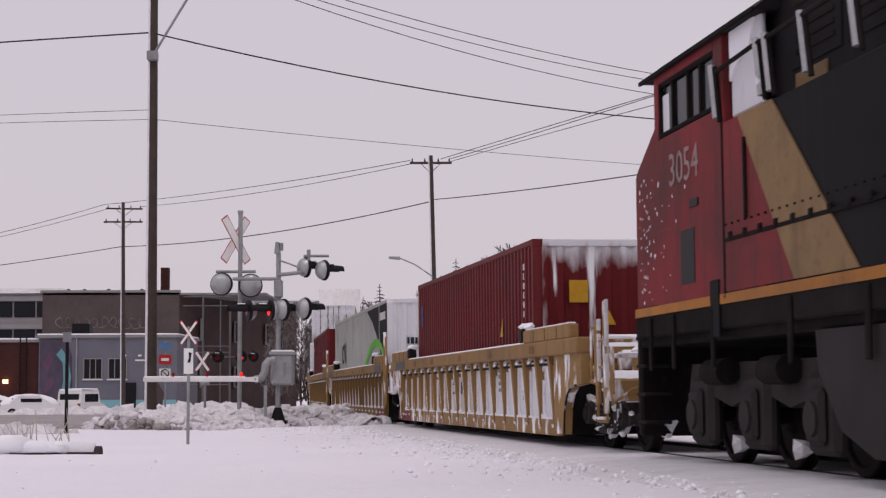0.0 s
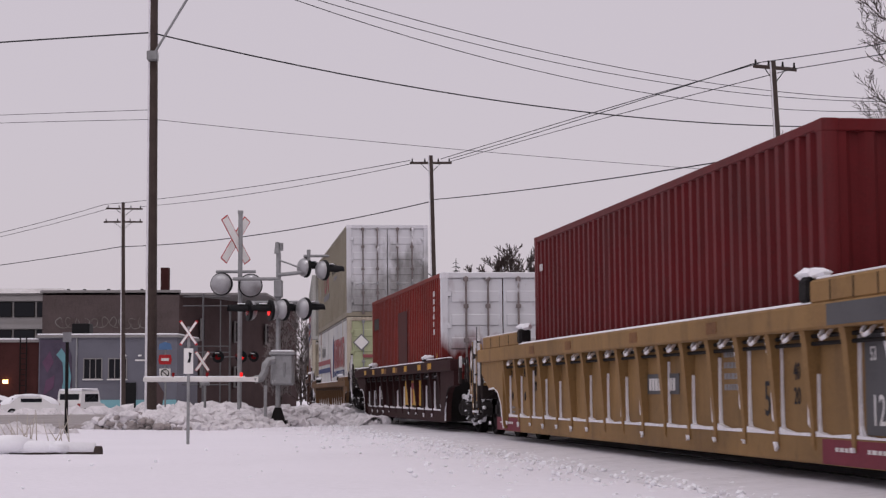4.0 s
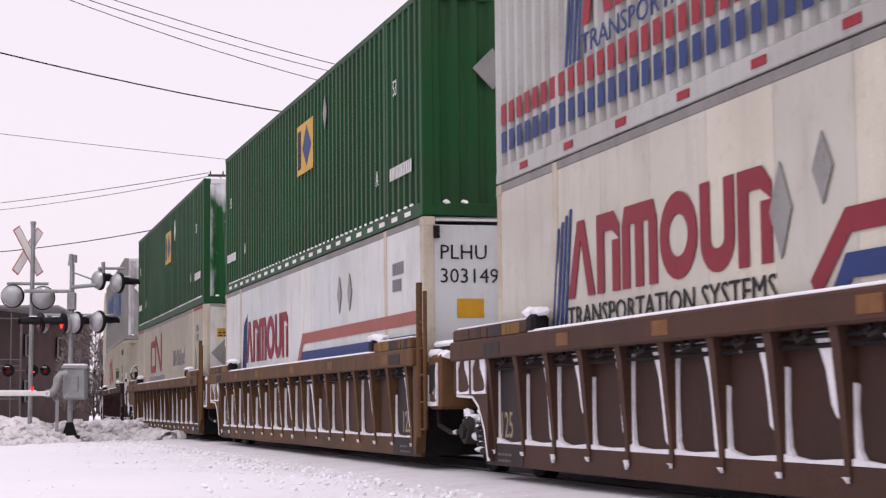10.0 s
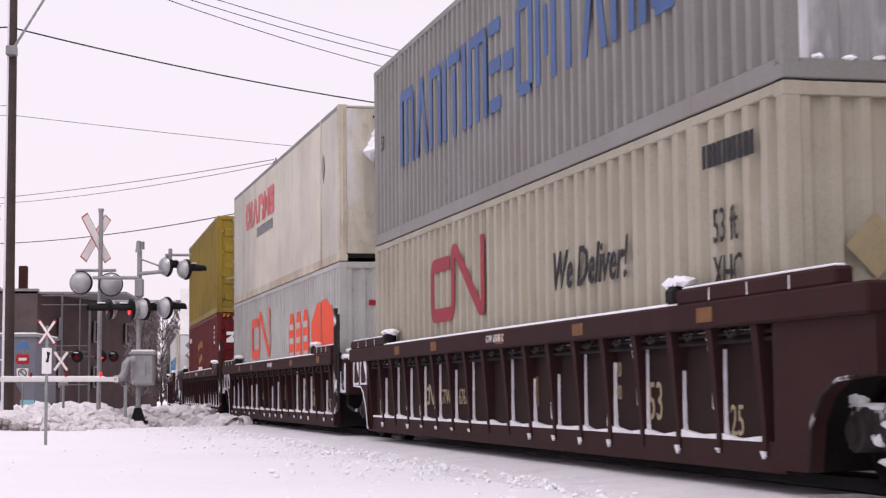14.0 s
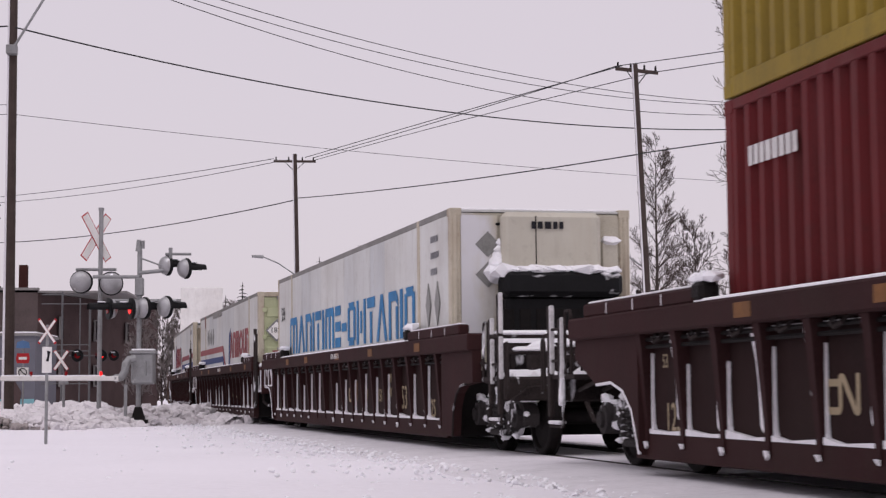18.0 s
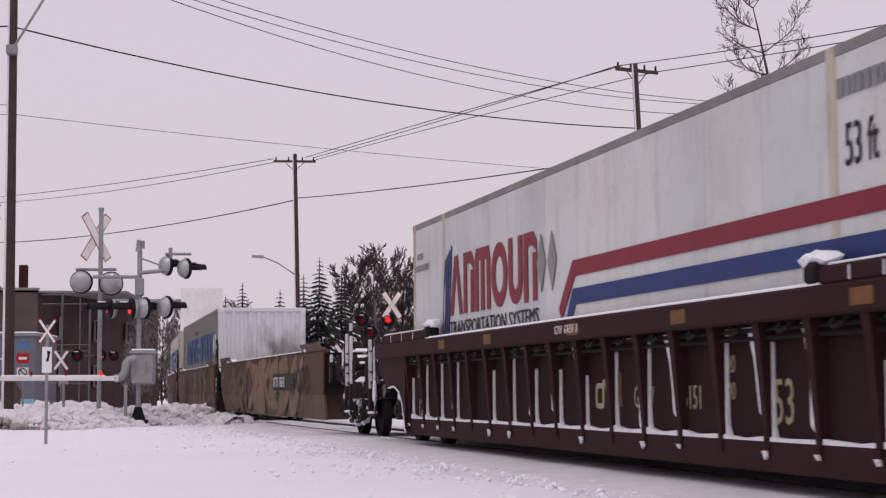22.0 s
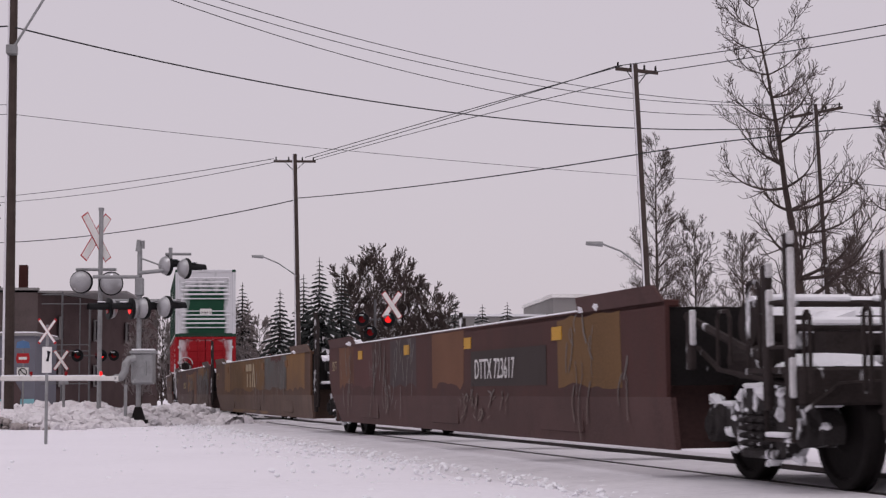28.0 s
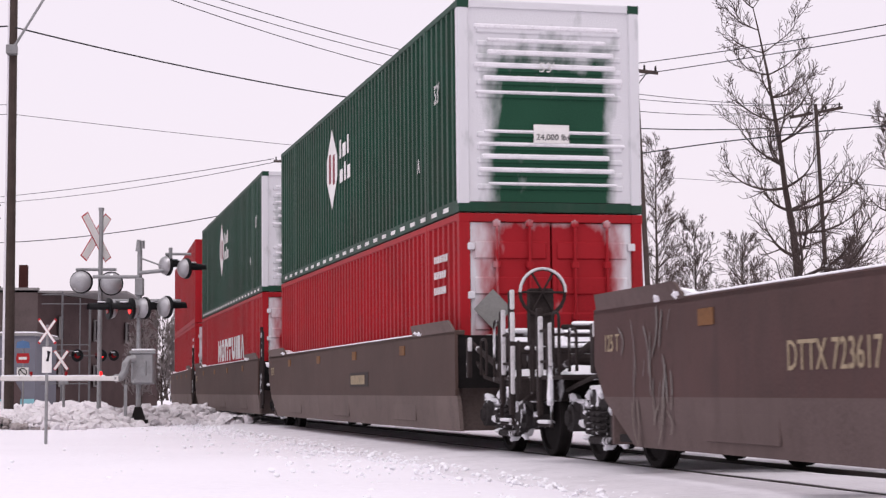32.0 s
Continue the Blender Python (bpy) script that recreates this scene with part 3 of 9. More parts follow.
def bogie_snow_geo():
    """Snow stuck to the outer faces of the side frames, over the springs and round the axle boxes."""
    rng, g = random.Random(12), Geo()
    for sy in (-1, 1):
        for x, z, r in ((-0.95, 0.66, 0.16), (0.92, 0.66, 0.15), (-0.5, 0.55, 0.15), (0.48, 0.55, 0.16), (-0.36, 0.34, 0.13), (0.38, 0.36, 0.13), (0.0, 0.72, 0.2), (-0.75, 0.46, 0.12), (0.78, 0.44, 0.13), (0.15, 0.25, 0.12), (-0.2, 0.64, 0.12), (-0.4, 0.74, 0.13), (0.36, 0.74, 0.13), (-1.05, 0.5, 0.11), (1.05, 0.5, 0.11), (0.62, 0.30, 0.09), (-0.62, 0.30, 0.09)):
            for k in range(2):
                g.lump((x + rng.uniform(-0.12, 0.12), sy * 1.07, z + rng.uniform(-0.08, 0.08)), r * rng.uniform(0.28, 0.52), rng, 0.9)
        for x0, x1, z0 in ((-0.34, 0.34, 0.79), (-1.08, -0.58, 0.64), (0.58, 1.08, 0.64)):
            g.box(x0, x1, sy * 1.0 - 0.12, sy * 1.0 + 0.12, z0, z0 + 0.045, 0.02)
    return g


MESHES = {"bogie_snow": bogie_snow_geo, "wheelset": wheel_geo, "side_frame": side_frame_geo, "coil_spring": spring_geo, "bolster": bolster_geo, "rib": rib_geo, "pipe_clip": hook_geo}


def add_bogie(car, x):
    b = part("bogie", shared("bolster", BOGIE), None, car, "grimy steel bogie caked with snow")
    b.location.x = x
    for sy in (-1, 1):
        f = part("side_frame", shared("side_frame", BOGIE_CAKED), None, b)
        f.matrix_basis = Matrix.Translation((0, sy * 1.0, 0)) @ Matrix.Rotation(0 if sy < 0 else math.pi, 4, "Z")
        c = part("coil_spring", shared("coil_spring", BOGIE_CAKED), None, b)
        c.matrix_basis = f.matrix_basis.copy()
    part("bogie_snow", shared("bogie_snow", SNOW_SMOOTH), None, b)["kind"] = "stuff"
    for sx in (-0.9, 0.9):
        w = part("wheelset", shared("wheelset", WHEEL), None, b)
        w.location = (sx, 0, 0.46)
        WHEELS.append((w, (sx, 0, 0.46), 0.46))


def bars(parent, x, z, rows, material, y, length=0.5, h=0.07, gap=0.06, name="stencil", seed=1, axis="x"):
    """Unreadable stencils as plain bars."""
    rng = random.Random(seed)
    g = Geo()
    for i in range(rows):
        u, end = 0.0, length * rng.uniform(0.7, 1.0)
        while u < end:
            w = rng.uniform(0.05, 0.11)
            zz = z - i * (h + gap)
            if axis == "x":
                g.box(x + u, x + u + w, y, y + 0.004, zz, zz + h)
            else:
                g.box(y - 0.004, y, x + u, x + u + w, zz, zz + h)
            u += w + 0.03
    o = part(name, g, material, parent)
    o["kind"] = "stuff"
    return o


def stripe(parent, pts, width, material, y, name="painted_stripe"):
    """A painted band along points in the x-z plane."""
    g = Geo()
    pp = [Vector(p) for p in pts]
    m, vs = len(pp), []
    for i, p in enumerate(pp):
        a = (p - pp[i - 1]).normalized() if i else (pp[1] - p).normalized()
        b = (pp[i + 1] - p).normalized() if i < m - 1 else a
        n = Vector((-(a + b).y, (a + b).x)).normalized()
        n *= 0.5 * width / max(0.5, n.dot(Vector((-a.y, a.x))))
        vs += [(p.x + n.x, y, p.y + n.y), (p.x - n.x, y, p.y - n.y), (p.x + n.x, y + 0.004, p.y + n.y), (p.x - n.x, y + 0.004, p.y - n.y)]
    fs = []
    for i in range(m - 1):
        k = 4 * i
        fs += [(k, k + 1, k + 5, k + 4), (k + 2, k + 6, k + 7, k + 3), (k, k + 4, k + 6, k + 2), (k + 1, k + 3, k + 7, k + 5)]
    g.add(vs, fs + [(0, 2, 3, 1), (4 * m - 4, 4 * m - 3, 4 * m - 1, 4 * m - 2)])
    return part(name, g, material, parent)


def poly_patch(parent, pts, material, y, name="painted_patch"):
    return part(name, Geo().prism_y(pts, y, y + 0.004), material, parent)


def diamond(parent, x, z, r, material, y, name="hazard_placard", squeeze=0.8):
    g = Geo().prism_y([(x - r * squeeze, z), (x, z - r), (x + r * squeeze, z), (x, z + r)], y - 0.006, y + 0.004)
    return part(name, g, material, parent)


# ---- containers ---------------------------------------------------------


def corrugated(x0, x1, z0, z1, y, depth, pitch, inward):
    """A corrugated sheet in the x-z plane; inward is the sign of y that points into the box."""
    g = Geo()
    n = max(1, round((x1 - x0) / pitch))
    p = (x1 - x0) / n
    prof = []
    for i in range(n):
        a = x0 + i * p
        prof += [(a, 0), (a + 0.34 * p, 0), (a + 0.48 * p, 1), (a + 0.86 * p, 1)]
    prof.append((x1, 0))
    vs = [(x, y + inward * depth * k, z) for x, k in prof for z in (z0, z1)]
    vs += [(x, y + inward * (depth * k + 0.01), z) for x, k in prof for z in (z0, z1)]
    m, h = len(prof), len(prof) * 2
    fs = [(2 * i, 2 * i + 2, 2 * i + 3, 2 * i + 1) for i in range(m - 1)]
    fs += [(h + 2 * i, h + 2 * i + 1, h + 2 * i + 3, h + 2 * i + 2) for i in range(m - 1)]
    return g.add(vs, fs)


def container(label, length, s0, z0, paint, style="corrugated", end="ribs", end_paint=None, height=2.896, group="intermodal containers", post_paint=None, roof_paint=None, rib=0.28):
    """A freight container with its ends at +-length/2; the seen side faces -y and the leading end +x."""
    W, L2 = 1.295, length / 2
    rng = random.Random(int(abs(s0) * 10) + int(z0 * 7))
    box = thing("freight_container", label, "container", group)
    MOVING.append((box, s0, 7.0, z0 if z0 > 2 else z0))
    H = height
    end_paint = end_paint or paint
    post = post_paint or (REEFER_POST if style == "smooth" else paint)
    inner = 6.096 if length > 13 else None
    for side, sg in (("right", -1), ("left", 1)):
        segs = [(-L2 + 0.13, L2 - 0.13)] if inner is None else [(-L2 + 0.10, -inner - 0.07), (-inner + 0.07, inner - 0.07), (inner + 0.07, L2 - 0.10)]
        for a, b in segs:
            if style == "corrugated":
                part("side_panel", corrugated(a, b, 0.17, H - 0.09, sg * (W - 0.006), 0.068, rib, -sg), paint, box)
            else:
                k = max(1, round((b - a) / 1.22))
                for i in range(k):
                    u, w = a + (b - a) * i / k, a + (b - a) * (i + 1) / k
                    part("side_panel", Geo().box(u + 0.004, w - 0.004, min(sg * (W - 0.03), sg * (W - 0.008)), max(sg * (W - 0.03), sg * (W - 0.008)), 0.15, H - 0.08, 0.003), paint, box)
        for zz0, zz1, nm in ((0.0, 0.17, "bottom_rail"), (H - 0.09, H, "top_rail")):
            y0, y1 = sorted((sg * (W - 0.09), sg * W))
            part(nm, Geo().box(-L2 + 0.08, L2 - 0.08, y0, y1, zz0, zz1, 0.01), TOP_RAIL if nm == "top_rail" and style == "smooth" else post, box)
        if inner is not None:
            for px in (-inner, inner):
                y0, y1 = sorted((sg * (W - 0.12), sg * (W + 0.004)))
                part("lifting_post", Geo().box(px - 0.075, px + 0.075, y0, y1, 0.0, H, 0.012), post, box)
        for px in (-1, 1):
            x0, x1 = sorted((px * (L2 - 0.15), px * L2))
            y0, y1 = sorted((sg * (W - 0.15), sg * W))
            part("corner_post", Geo().box(x0, x1, y0, y1, 0.1, H - 0.1, 0.015), end_paint if px > 0 and end_paint in (SNOWY_HEAVY, SNOWY_DULL, SNOWY_WHITE) else post, box)
            for zc in (0.0, H - 0.118):
                y0, y1 = sorted((sg * (W - 0.16), sg * (W + 0.004)))
                x0, x1 = sorted((px * (L2 - 0.178), px * (L2 + 0.004)))
                c = Geo().box(x0, x1, y0, y1, zc, zc + 0.118, 0.008)
                part("corner_casting", c, SNOW_LIP if px > 0 and zc and end_paint in (SNOWY_HEAVY, SNOWY_WHITE) else post, box)
    part("roof", Geo().box(-L2 + 0.02, L2 - 0.02, -W + 0.02, W - 0.02, H - 0.05, H - 0.02), roof_paint or paint, box)
    part("floor", Geo().box(-L2 + 0.02, L2 - 0.02, -W + 0.05, W - 0.05, 0.06, 0.14), STEEL_DARK, box)
    part("rear_wall", Geo().box(-L2 + 0.01, -L2 + 0.05, -W + 0.12, W - 0.12, 0.1, H - 0.1), end_paint, box)
    part("roof_snow", Geo().box(-L2 + 0.1, L2 - 0.1, -W + 0.1, W - 0.1, H - 0.025, H + 0.012, 0.01), SNOW_SMOOTH, box)
    x = L2
    if end == "ribs":
        n, y = 9, -W + 0.15
        p = (2 * W - 0.3) / n
        g = Geo()
        prof = []
        for i in range(n):
            a = -W + 0.15 + i * p
            prof += [(a, 0), (a + 0.3 * p, 0), (a + 0.5 * p, 1), (a + 0.8 * p, 1)]
        prof.append((W - 0.15, 0))
        vs = [(x - 0.02 - 0.045 * k, yy, z) for yy, k in prof for z in (0.16, H - 0.11)]
        g.add(vs, [(2 * i, 2 * i + 2, 2 * i + 3, 2 * i + 1) for i in range(len(prof) - 1)])
        part("end_wall", g, end_paint, box)
        part("end_sill", Geo().box(x - 0.1, x - 0.005, -W + 0.15, W - 0.15, 0.0, 0.16, 0.01), post, box)
        part("end_header", Geo().box(x - 0.1, x - 0.005, -W + 0.15, W - 0.15, H - 0.115, H, 0.01), end_paint, box)
        sn = Geo()
        for i in range(n):
            if rng.random() < 0.75:
                a = -W + 0.15 + (i + 0.5) * p
                sn.lump((x - 0.03, a + p * 0.15, 0.172), 0.06, rng, 0.5)
        part("ledge_snow", sn, SNOW_SMOOTH, box)["kind"] = "stuff"
    elif end == "doors":
        for k, sy in enumerate((-1, 1)):
            y0, y1 = sorted((sy * 0.012, sy * (W - 0.15)))
            d = part("door_leaf", Geo(), end_paint, box)
            g = Geo().box(x - 0.09, x - 0.045, y0, y1, 0.16, H - 0.12, 0.008)
            for j in range(5):
                zc = 0.36 + j * 0.48
                g.box(x - 0.06, x - 0.02, y0 + 0.06, y1 - 0.06, zc, zc + 0.24, 0.018)
            d.data = g.mesh("door_leaf", end_paint)
            for u in (0.32, 0.78):
                yb = sy * u
                lb = Geo().tube((x + 0.012, yb, 0.08), (x + 0.012, yb, H - 0.08), 0.021, n=8)
                for zz in (0.12, 0.75, 1.5, 2.2, H - 0.14):
                    lb.box(x - 0.03, x + 0.03, yb - 0.05, yb + 0.05, zz - 0.045, zz + 0.045, 0.01)
                part("locking_bar", lb, GALV if end_paint in (LIME, CAR_RED, OLIVE) else FROST_GALV if end_paint in (SNOWY_HEAVY, SNOWY_WHITE) else end_paint if end_paint is SNOWY_BRIGHT else post, d)
                part("bar_handle", Geo().tube((x + 0.04, yb, 1.05), (x + 0.04, yb + sy * 0.24, 1.0), 0.016, n=6).box(x + 0.01, x + 0.05, yb - 0.04, yb + 0.04, 1.0, 1.1, 0.01), GALV, d)
            for j in range(4):
                zc = 0.42 + j * 0.66
                part("hinge", Geo().box(x - 0.05, x + 0.012, sy * (W - 0.16) - 0.05, sy * (W - 0.16) + 0.05, zc, zc + 0.10, 0.01), end_paint, d)
        part("door_sill", Geo().box(x - 0.1, x - 0.005, -W + 0.15, W - 0.15, 0.0, 0.15, 0.01), post, box)
        part("door_header", Geo().box(x - 0.1, x - 0.005, -W + 0.15, W - 0.15, H - 0.115, H, 0.01), end_paint if end_paint in (SNOWY_HEAVY, SNOWY_WHITE) else post, box)
    elif end == "bars":
        part("end_wall", Geo().box(x - 0.06, x - 0.03, -W + 0.14, W - 0.14, 0.12, H - 0.11), end_paint, box)
        for j in range(13):
            zc = 0.3 + j * 0.178
            if j in (5, 6):
                continue
            part("end_rib", Geo().box(x - 0.06, x - 0.005, -W + 0.26, W - 0.26, zc, zc + 0.085, 0.02), end_paint, box)
            sn = Geo().box(x - 0.055, x + 0.012, -W + 0.22 + rng.uniform(0, 0.2), W - 0.22 - rng.uniform(0, 0.3), zc + 0.06, zc + rng.uniform(0.10, 0.14), 0.02)
            part("rib_snow", sn, SNOW_LIP, box)
        part("end_sill", Geo().box(x - 0.1, x - 0.005, -W + 0.14, W - 0.14, 0.0, 0.13, 0.01), post, box)
        part("end_header", Geo().box(x - 0.1, x - 0.005, -W + 0.14, W - 0.14, H - 0.11, H, 0.01), end_paint, box)
        part("rating_plate", Geo().box(x - 0.006, x + 0.012, -0.24, 0.26, 0.95, 1.2), WHITE, box)
    elif end == "smooth":
        part("end_wall", Geo().box(x - 0.07, x - 0.02, -W + 0.14, W - 0.14, 0.1, H - 0.1, 0.01), end_paint, box)
    elif end == "fridge":
        part("end_wall", Geo().box(x - 0.10, x - 0.05, -W + 0.14, W - 0.14, 0.1, H - 0.1, 0.01), SNOWY_CREAM, box)
        u = part("cooling_unit", Geo().box(x - 0.06, x + 0.08, -0.80, 0.80, 0.15, 1.66, 0.04), end_paint, box)
        part("unit_seam", Geo().box(x + 0.078, x + 0.084, -0.012, 0.012, 0.2, 1.2), FRIDGE, u)
        f = Geo()
        f.add([(x - 0.06, -1.04, H - 0.07), (x - 0.06, 1.04, H - 0.07), (x - 0.06, 0.74, 1.72), (x - 0.06, -0.74, 1.72),
               (x + 0.12, -0.97, H - 0.11), (x + 0.12, 0.97, H - 0.11), (x + 0.12, 0.67, 1.75), (x + 0.12, -0.67, 1.75)],
              [(0, 1, 2, 3), (4, 7, 6, 5), (0, 4, 5, 1), (1, 5, 6, 2), (2, 6, 7, 3), (3, 7, 4, 0)])
        c = part("condenser_grille", f, FRIDGE, box, "black condenser grille")
        for j in range(9):
            zc = 1.78 + j * 0.098
            part("louvre", Geo().box(x + 0.115, x + 0.15, -0.56, 0.58, zc, zc + 0.05, 0.012), FRIDGE, c)
            if j in (0, 5):
                part("louvre_snow", Geo().box(x + 0.12, x + 0.158, -0.50 + 0.1 * (j % 3), 0.45 - 0.12 * (j % 2), zc + 0.045, zc + 0.065, 0.008), SNOW_LIP, c)
        part("unit_badge", Geo().box(x + 0.08, x + 0.086, -0.28, 0.36, 1.16, 1.32), LOGO_RED, u)
        for sy in (-1, 1):
            part("end_frame", Geo().tube((x + 0.0, sy * 1.2, 0.1), (x + 0.0, sy * 1.2, H - 0.1), 0.05, n=8), REEFER_POST, box)
            part("side_hood", Geo().box(x - 0.05, x + 0.02, min(sy * 0.88, sy * 1.14), max(sy * 0.88, sy * 1.14), 0.2, H - 0.2, 0.03), SOOTY_CREAM, box)
    elif end == "carrier":
        part("end_wall", Geo().box(x - 0.08, x - 0.03, -W + 0.10, W - 0.10, 0.1, H - 0.06, 0.01), SNOWY_CREAM, box)
        part("cooling_unit", Geo().box(x - 0.03, x + 0.20, -0.60, 0.82, 2.02, H - 0.06, 0.07), end_paint, box)
        sh = part("fan_shroud", Geo().box(x - 0.02, x + 0.42, -0.64, 1.05, 1.66, 2.02, 0.07), SNOWY_UNIT, box, "black snow-topped cooling fan shroud")
        part("unit_base", Geo().box(x - 0.02, x + 0.28, -0.58, 1.02, 0.62, 1.68, 0.05), FRIDGE, box)
        for k in range(7):
            part("shroud_vane", Geo().box(x + 0.27, x + 0.295, -0.64 + k * 0.235, -0.48 + k * 0.235, 0.75, 1.50, 0.01), STEEL_DARK, sh)
        sn = Geo()
        for k in range(12):
            sn.lump((x + 0.24, -0.60 + k * 0.14, 2.02), rng.uniform(0.16, 0.24), rng, 0.45)
        part("shroud_snow", sn, SNOW_SMOOTH, sh)["kind"] = "stuff"
        drift = Geo()
        for k in range(5):
            drift.lump((x + 0.02, -0.68 + 0.02 * k, 2.02 + 0.10 * k), 0.16 - 0.028 * k, rng, 1.3)
        part("drift_snow", drift, SNOW_SMOOTH, sh)["kind"] = "stuff"
        part("panel_seam", Geo().box(x + 0.196, x + 0.204, -0.14, -0.125, 2.06, H - 0.12), STEEL_DARK, box)
        part("door_latch", Geo().tube((x - 0.03, -0.64, 2.68), (x + 0.03, -0.52, 2.68), 0.02, n=8), STEEL_DARK, box)
        part("access_hatch", Geo().box(x - 0.03, x + 0.01, 0.88, 1.12, 2.05, 2.45, 0.02), end_paint, box)
        part("hatch_snow", Geo().lump((x + 0.0, 1.0, 2.46), 0.14, rng, 0.5), SNOW_SMOOTH, box)
        for sy in (-1, 1):
            part("end_frame", Geo().tube((x - 0.02, sy * 1.22, 0.1), (x - 0.02, sy * 1.22, H - 0.1), 0.04, n=8), REEFER_POST, box)
    return box


# ---- well cars ----------------------------------------------------------


def end_fittings(car, sx, paint, brake):
    """Platform, coupler, posts, grab irons, tanks and pipes at the free end of a car, all crusted with snow."""
    rng = random.Random(len(MOVING) * 3 + int(sx) + 40)
    steel = FROST_YELLOW if paint is WELL_YELLOW else FROST_STEEL

    def span(a, b):
        return min(sx * a, sx * b), max(sx * a, sx * b)
    part("end_platform", Geo().box(*span(8.3, 11.1), -0.55, 0.55, 0.80, 0.98, 0.02), STEEL_DARK, car)
    x0, x1 = span(10.1, 11.0)
    part("cross_walk", Geo().box(x0, x1, -1.4, 1.4, 0.90, 0.95, 0.01), steel, car)
    part("end_sill", Geo().box(*span(10.9, 11.1), -1.38, 1.38, 0.66, 0.94, 0.02), steel, car)
    for i, (xc, yc, w, d) in enumerate(((10.5, -0.9, 0.42, 0.45), (10.6, 0.1, 0.36, 0.6), (9.3, 0.0, 0.6, 0.5), (10.4, 0.9, 0.4, 0.4))):
        ring = []
        for k in range(14):
            a = 6.283 * k / 14
            q = rng.uniform(0.75, 1.05)
            ring.append((sx * xc + w * q * math.cos(a), yc + d * q * math.sin(a)))
        g = Geo()
        z0 = 0.95 if i != 2 else 0.98
        g.add([(x, y, z0) for x, y in ring] + [(sx * xc + (x - sx * xc) * 0.7, yc + (y - yc) * 0.7, z0 + rng.uniform(0.06, 0.11)) for x, y in ring], [tuple(range(14, 28))] + [(k, (k + 1) % 14, 14 + (k + 1) % 14, 14 + k) for k in range(14)])
        part("drifted_snow", g, SNOW_SMOOTH, car, smooth=True)
    # air tanks lying across, with a round back of snow
    for x, z, r, y0, y1 in ((9.35, 1.32, 0.20, -1.05, 0.75), (9.95, 1.18, 0.13, -0.95, 1.0)):
        tank = part("air_tank", Geo().tube((sx * x, y0, z), (sx * x, y1, z), r, n=16), steel, car)
        back = Geo()
        pts = [(sx * x + r * 1.05 * math.cos(a), z + r * (1.0 + 0.22 * math.sin(a)) * math.sin(a)) for a in (0.35 + 2.44 * k / 8 for k in range(9))]
        back.prism_y(pts, y0 + 0.04, y1 - 0.08)
        part("tank_snow", back, SNOW_SMOOTH, tank)
    part("brake_cylinder", Geo().tube((sx * 9.0, -0.95, 1.02), (sx * 9.8, -0.95, 1.02), 0.15, n=14), steel, car)
    part("valve_body", Geo().box(*span(10.15, 10.45), -0.85, -0.5, 0.98, 1.30, 0.05), steel, car)
    part("valve_snow", Geo().lump((sx * 10.3, -0.7, 1.32), 0.24, rng, 0.5), SNOW_SMOOTH, car)
    c = Geo().box(*span(10.9, 11.75), -0.12, 0.12, 0.74, 0.94, 0.03)
    c.box(*span(11.5, 11.85), -0.2, 0.2, 0.70, 0.98, 0.05)
    part("coupler", c, FROST_STEEL, car)
    part("coupler_snow", Geo().lump((sx * 11.4, 0.0, 0.96), 0.26, rng, 0.5), SNOW_SMOOTH, car)
    for y in (-0.4, 0.35):
        part("brake_hose", Geo().pipe([(sx * 11.1, y, 0.85), (sx * 11.3, y - 0.02, 0.6), (sx * 11.5, y, 0.42), (sx * 11.8, y + 0.1, 0.40)], 0.03), FROST_STEEL, car)
    part("uncoupling_lever", Geo().pipe([(sx * 11.13, -1.38, 0.62), (sx * 11.15, -1.1, 0.82), (sx * 11.2, -0.2, 0.86)], 0.018), steel, car)
    high = 1.95 if sx > 0 else 1.70
    for sy in (-1, 1):
        y = sy * 1.40
        for x, z0, z1 in ((10.95, 0.50, high), (10.55, 0.62, high - rng.uniform(0.1, 0.3)), (8.95, 0.95, 1.45)):
            p = part("end_post", Geo().box(sx * x - 0.05, sx * x + 0.05, y - 0.03, y + 0.03, z0, z1, 0.012), steel, car, "steel end post with a crust of snow")
            g, z = Geo(), z0 + rng.uniform(0.2, 0.5)
            while z < z1 - 0.05:
                e = min(z1 + 0.015, z + rng.uniform(0.3, 0.9))
                g.box(sx * x + 0.03, sx * x + 0.062, y - 0.028, y + 0.028, z, e, 0.012)
                z = e + rng.uniform(0.02, 0.12)
            part("post_snow", g, CRUST, p)["kind"] = "stuff"
        for x, w, z0, z1 in ((10.18, 0.22, 0.95, 1.62), (9.55, 0.26, 0.98, 1.42), (11.2, 0.10, 0.75, 1.35)):
            part("grab_iron", Geo().pipe([(sx * x, y, z0), (sx * x, y, z1 - 0.05), (sx * (x + 0.04), y, z1), (sx * (x + w - 0.04), y, z1), (sx * (x + w), y, z1 - 0.05), (sx * (x + w), y, z0)], 0.018), steel, car)
        part("stirrup_step", Geo().pipe([(sx * 10.98, y, 0.72), (sx * 10.98, y, 0.40), (sx * 10.5, y, 0.40), (sx * 10.5, y, 0.72)], 0.022), steel, car)
        part("step_snow", Geo().box(*span(10.55, 10.93), y - 0.05, y + 0.05, 0.42, 0.46, 0.015), SNOW_LIP, car)
        for k in range(2):
            part("step_rung", Geo().tube((sx * 10.95, y, 1.10 + k * 0.34), (sx * 10.55, y, 1.10 + k * 0.34), 0.018, n=6), steel, car)
        part("side_strut", Geo().tube((sx * 8.6, sy * 1.3, 1.42), (sx * 10.5, sy * 1.34, 0.98), 0.035, n=6), steel, car)
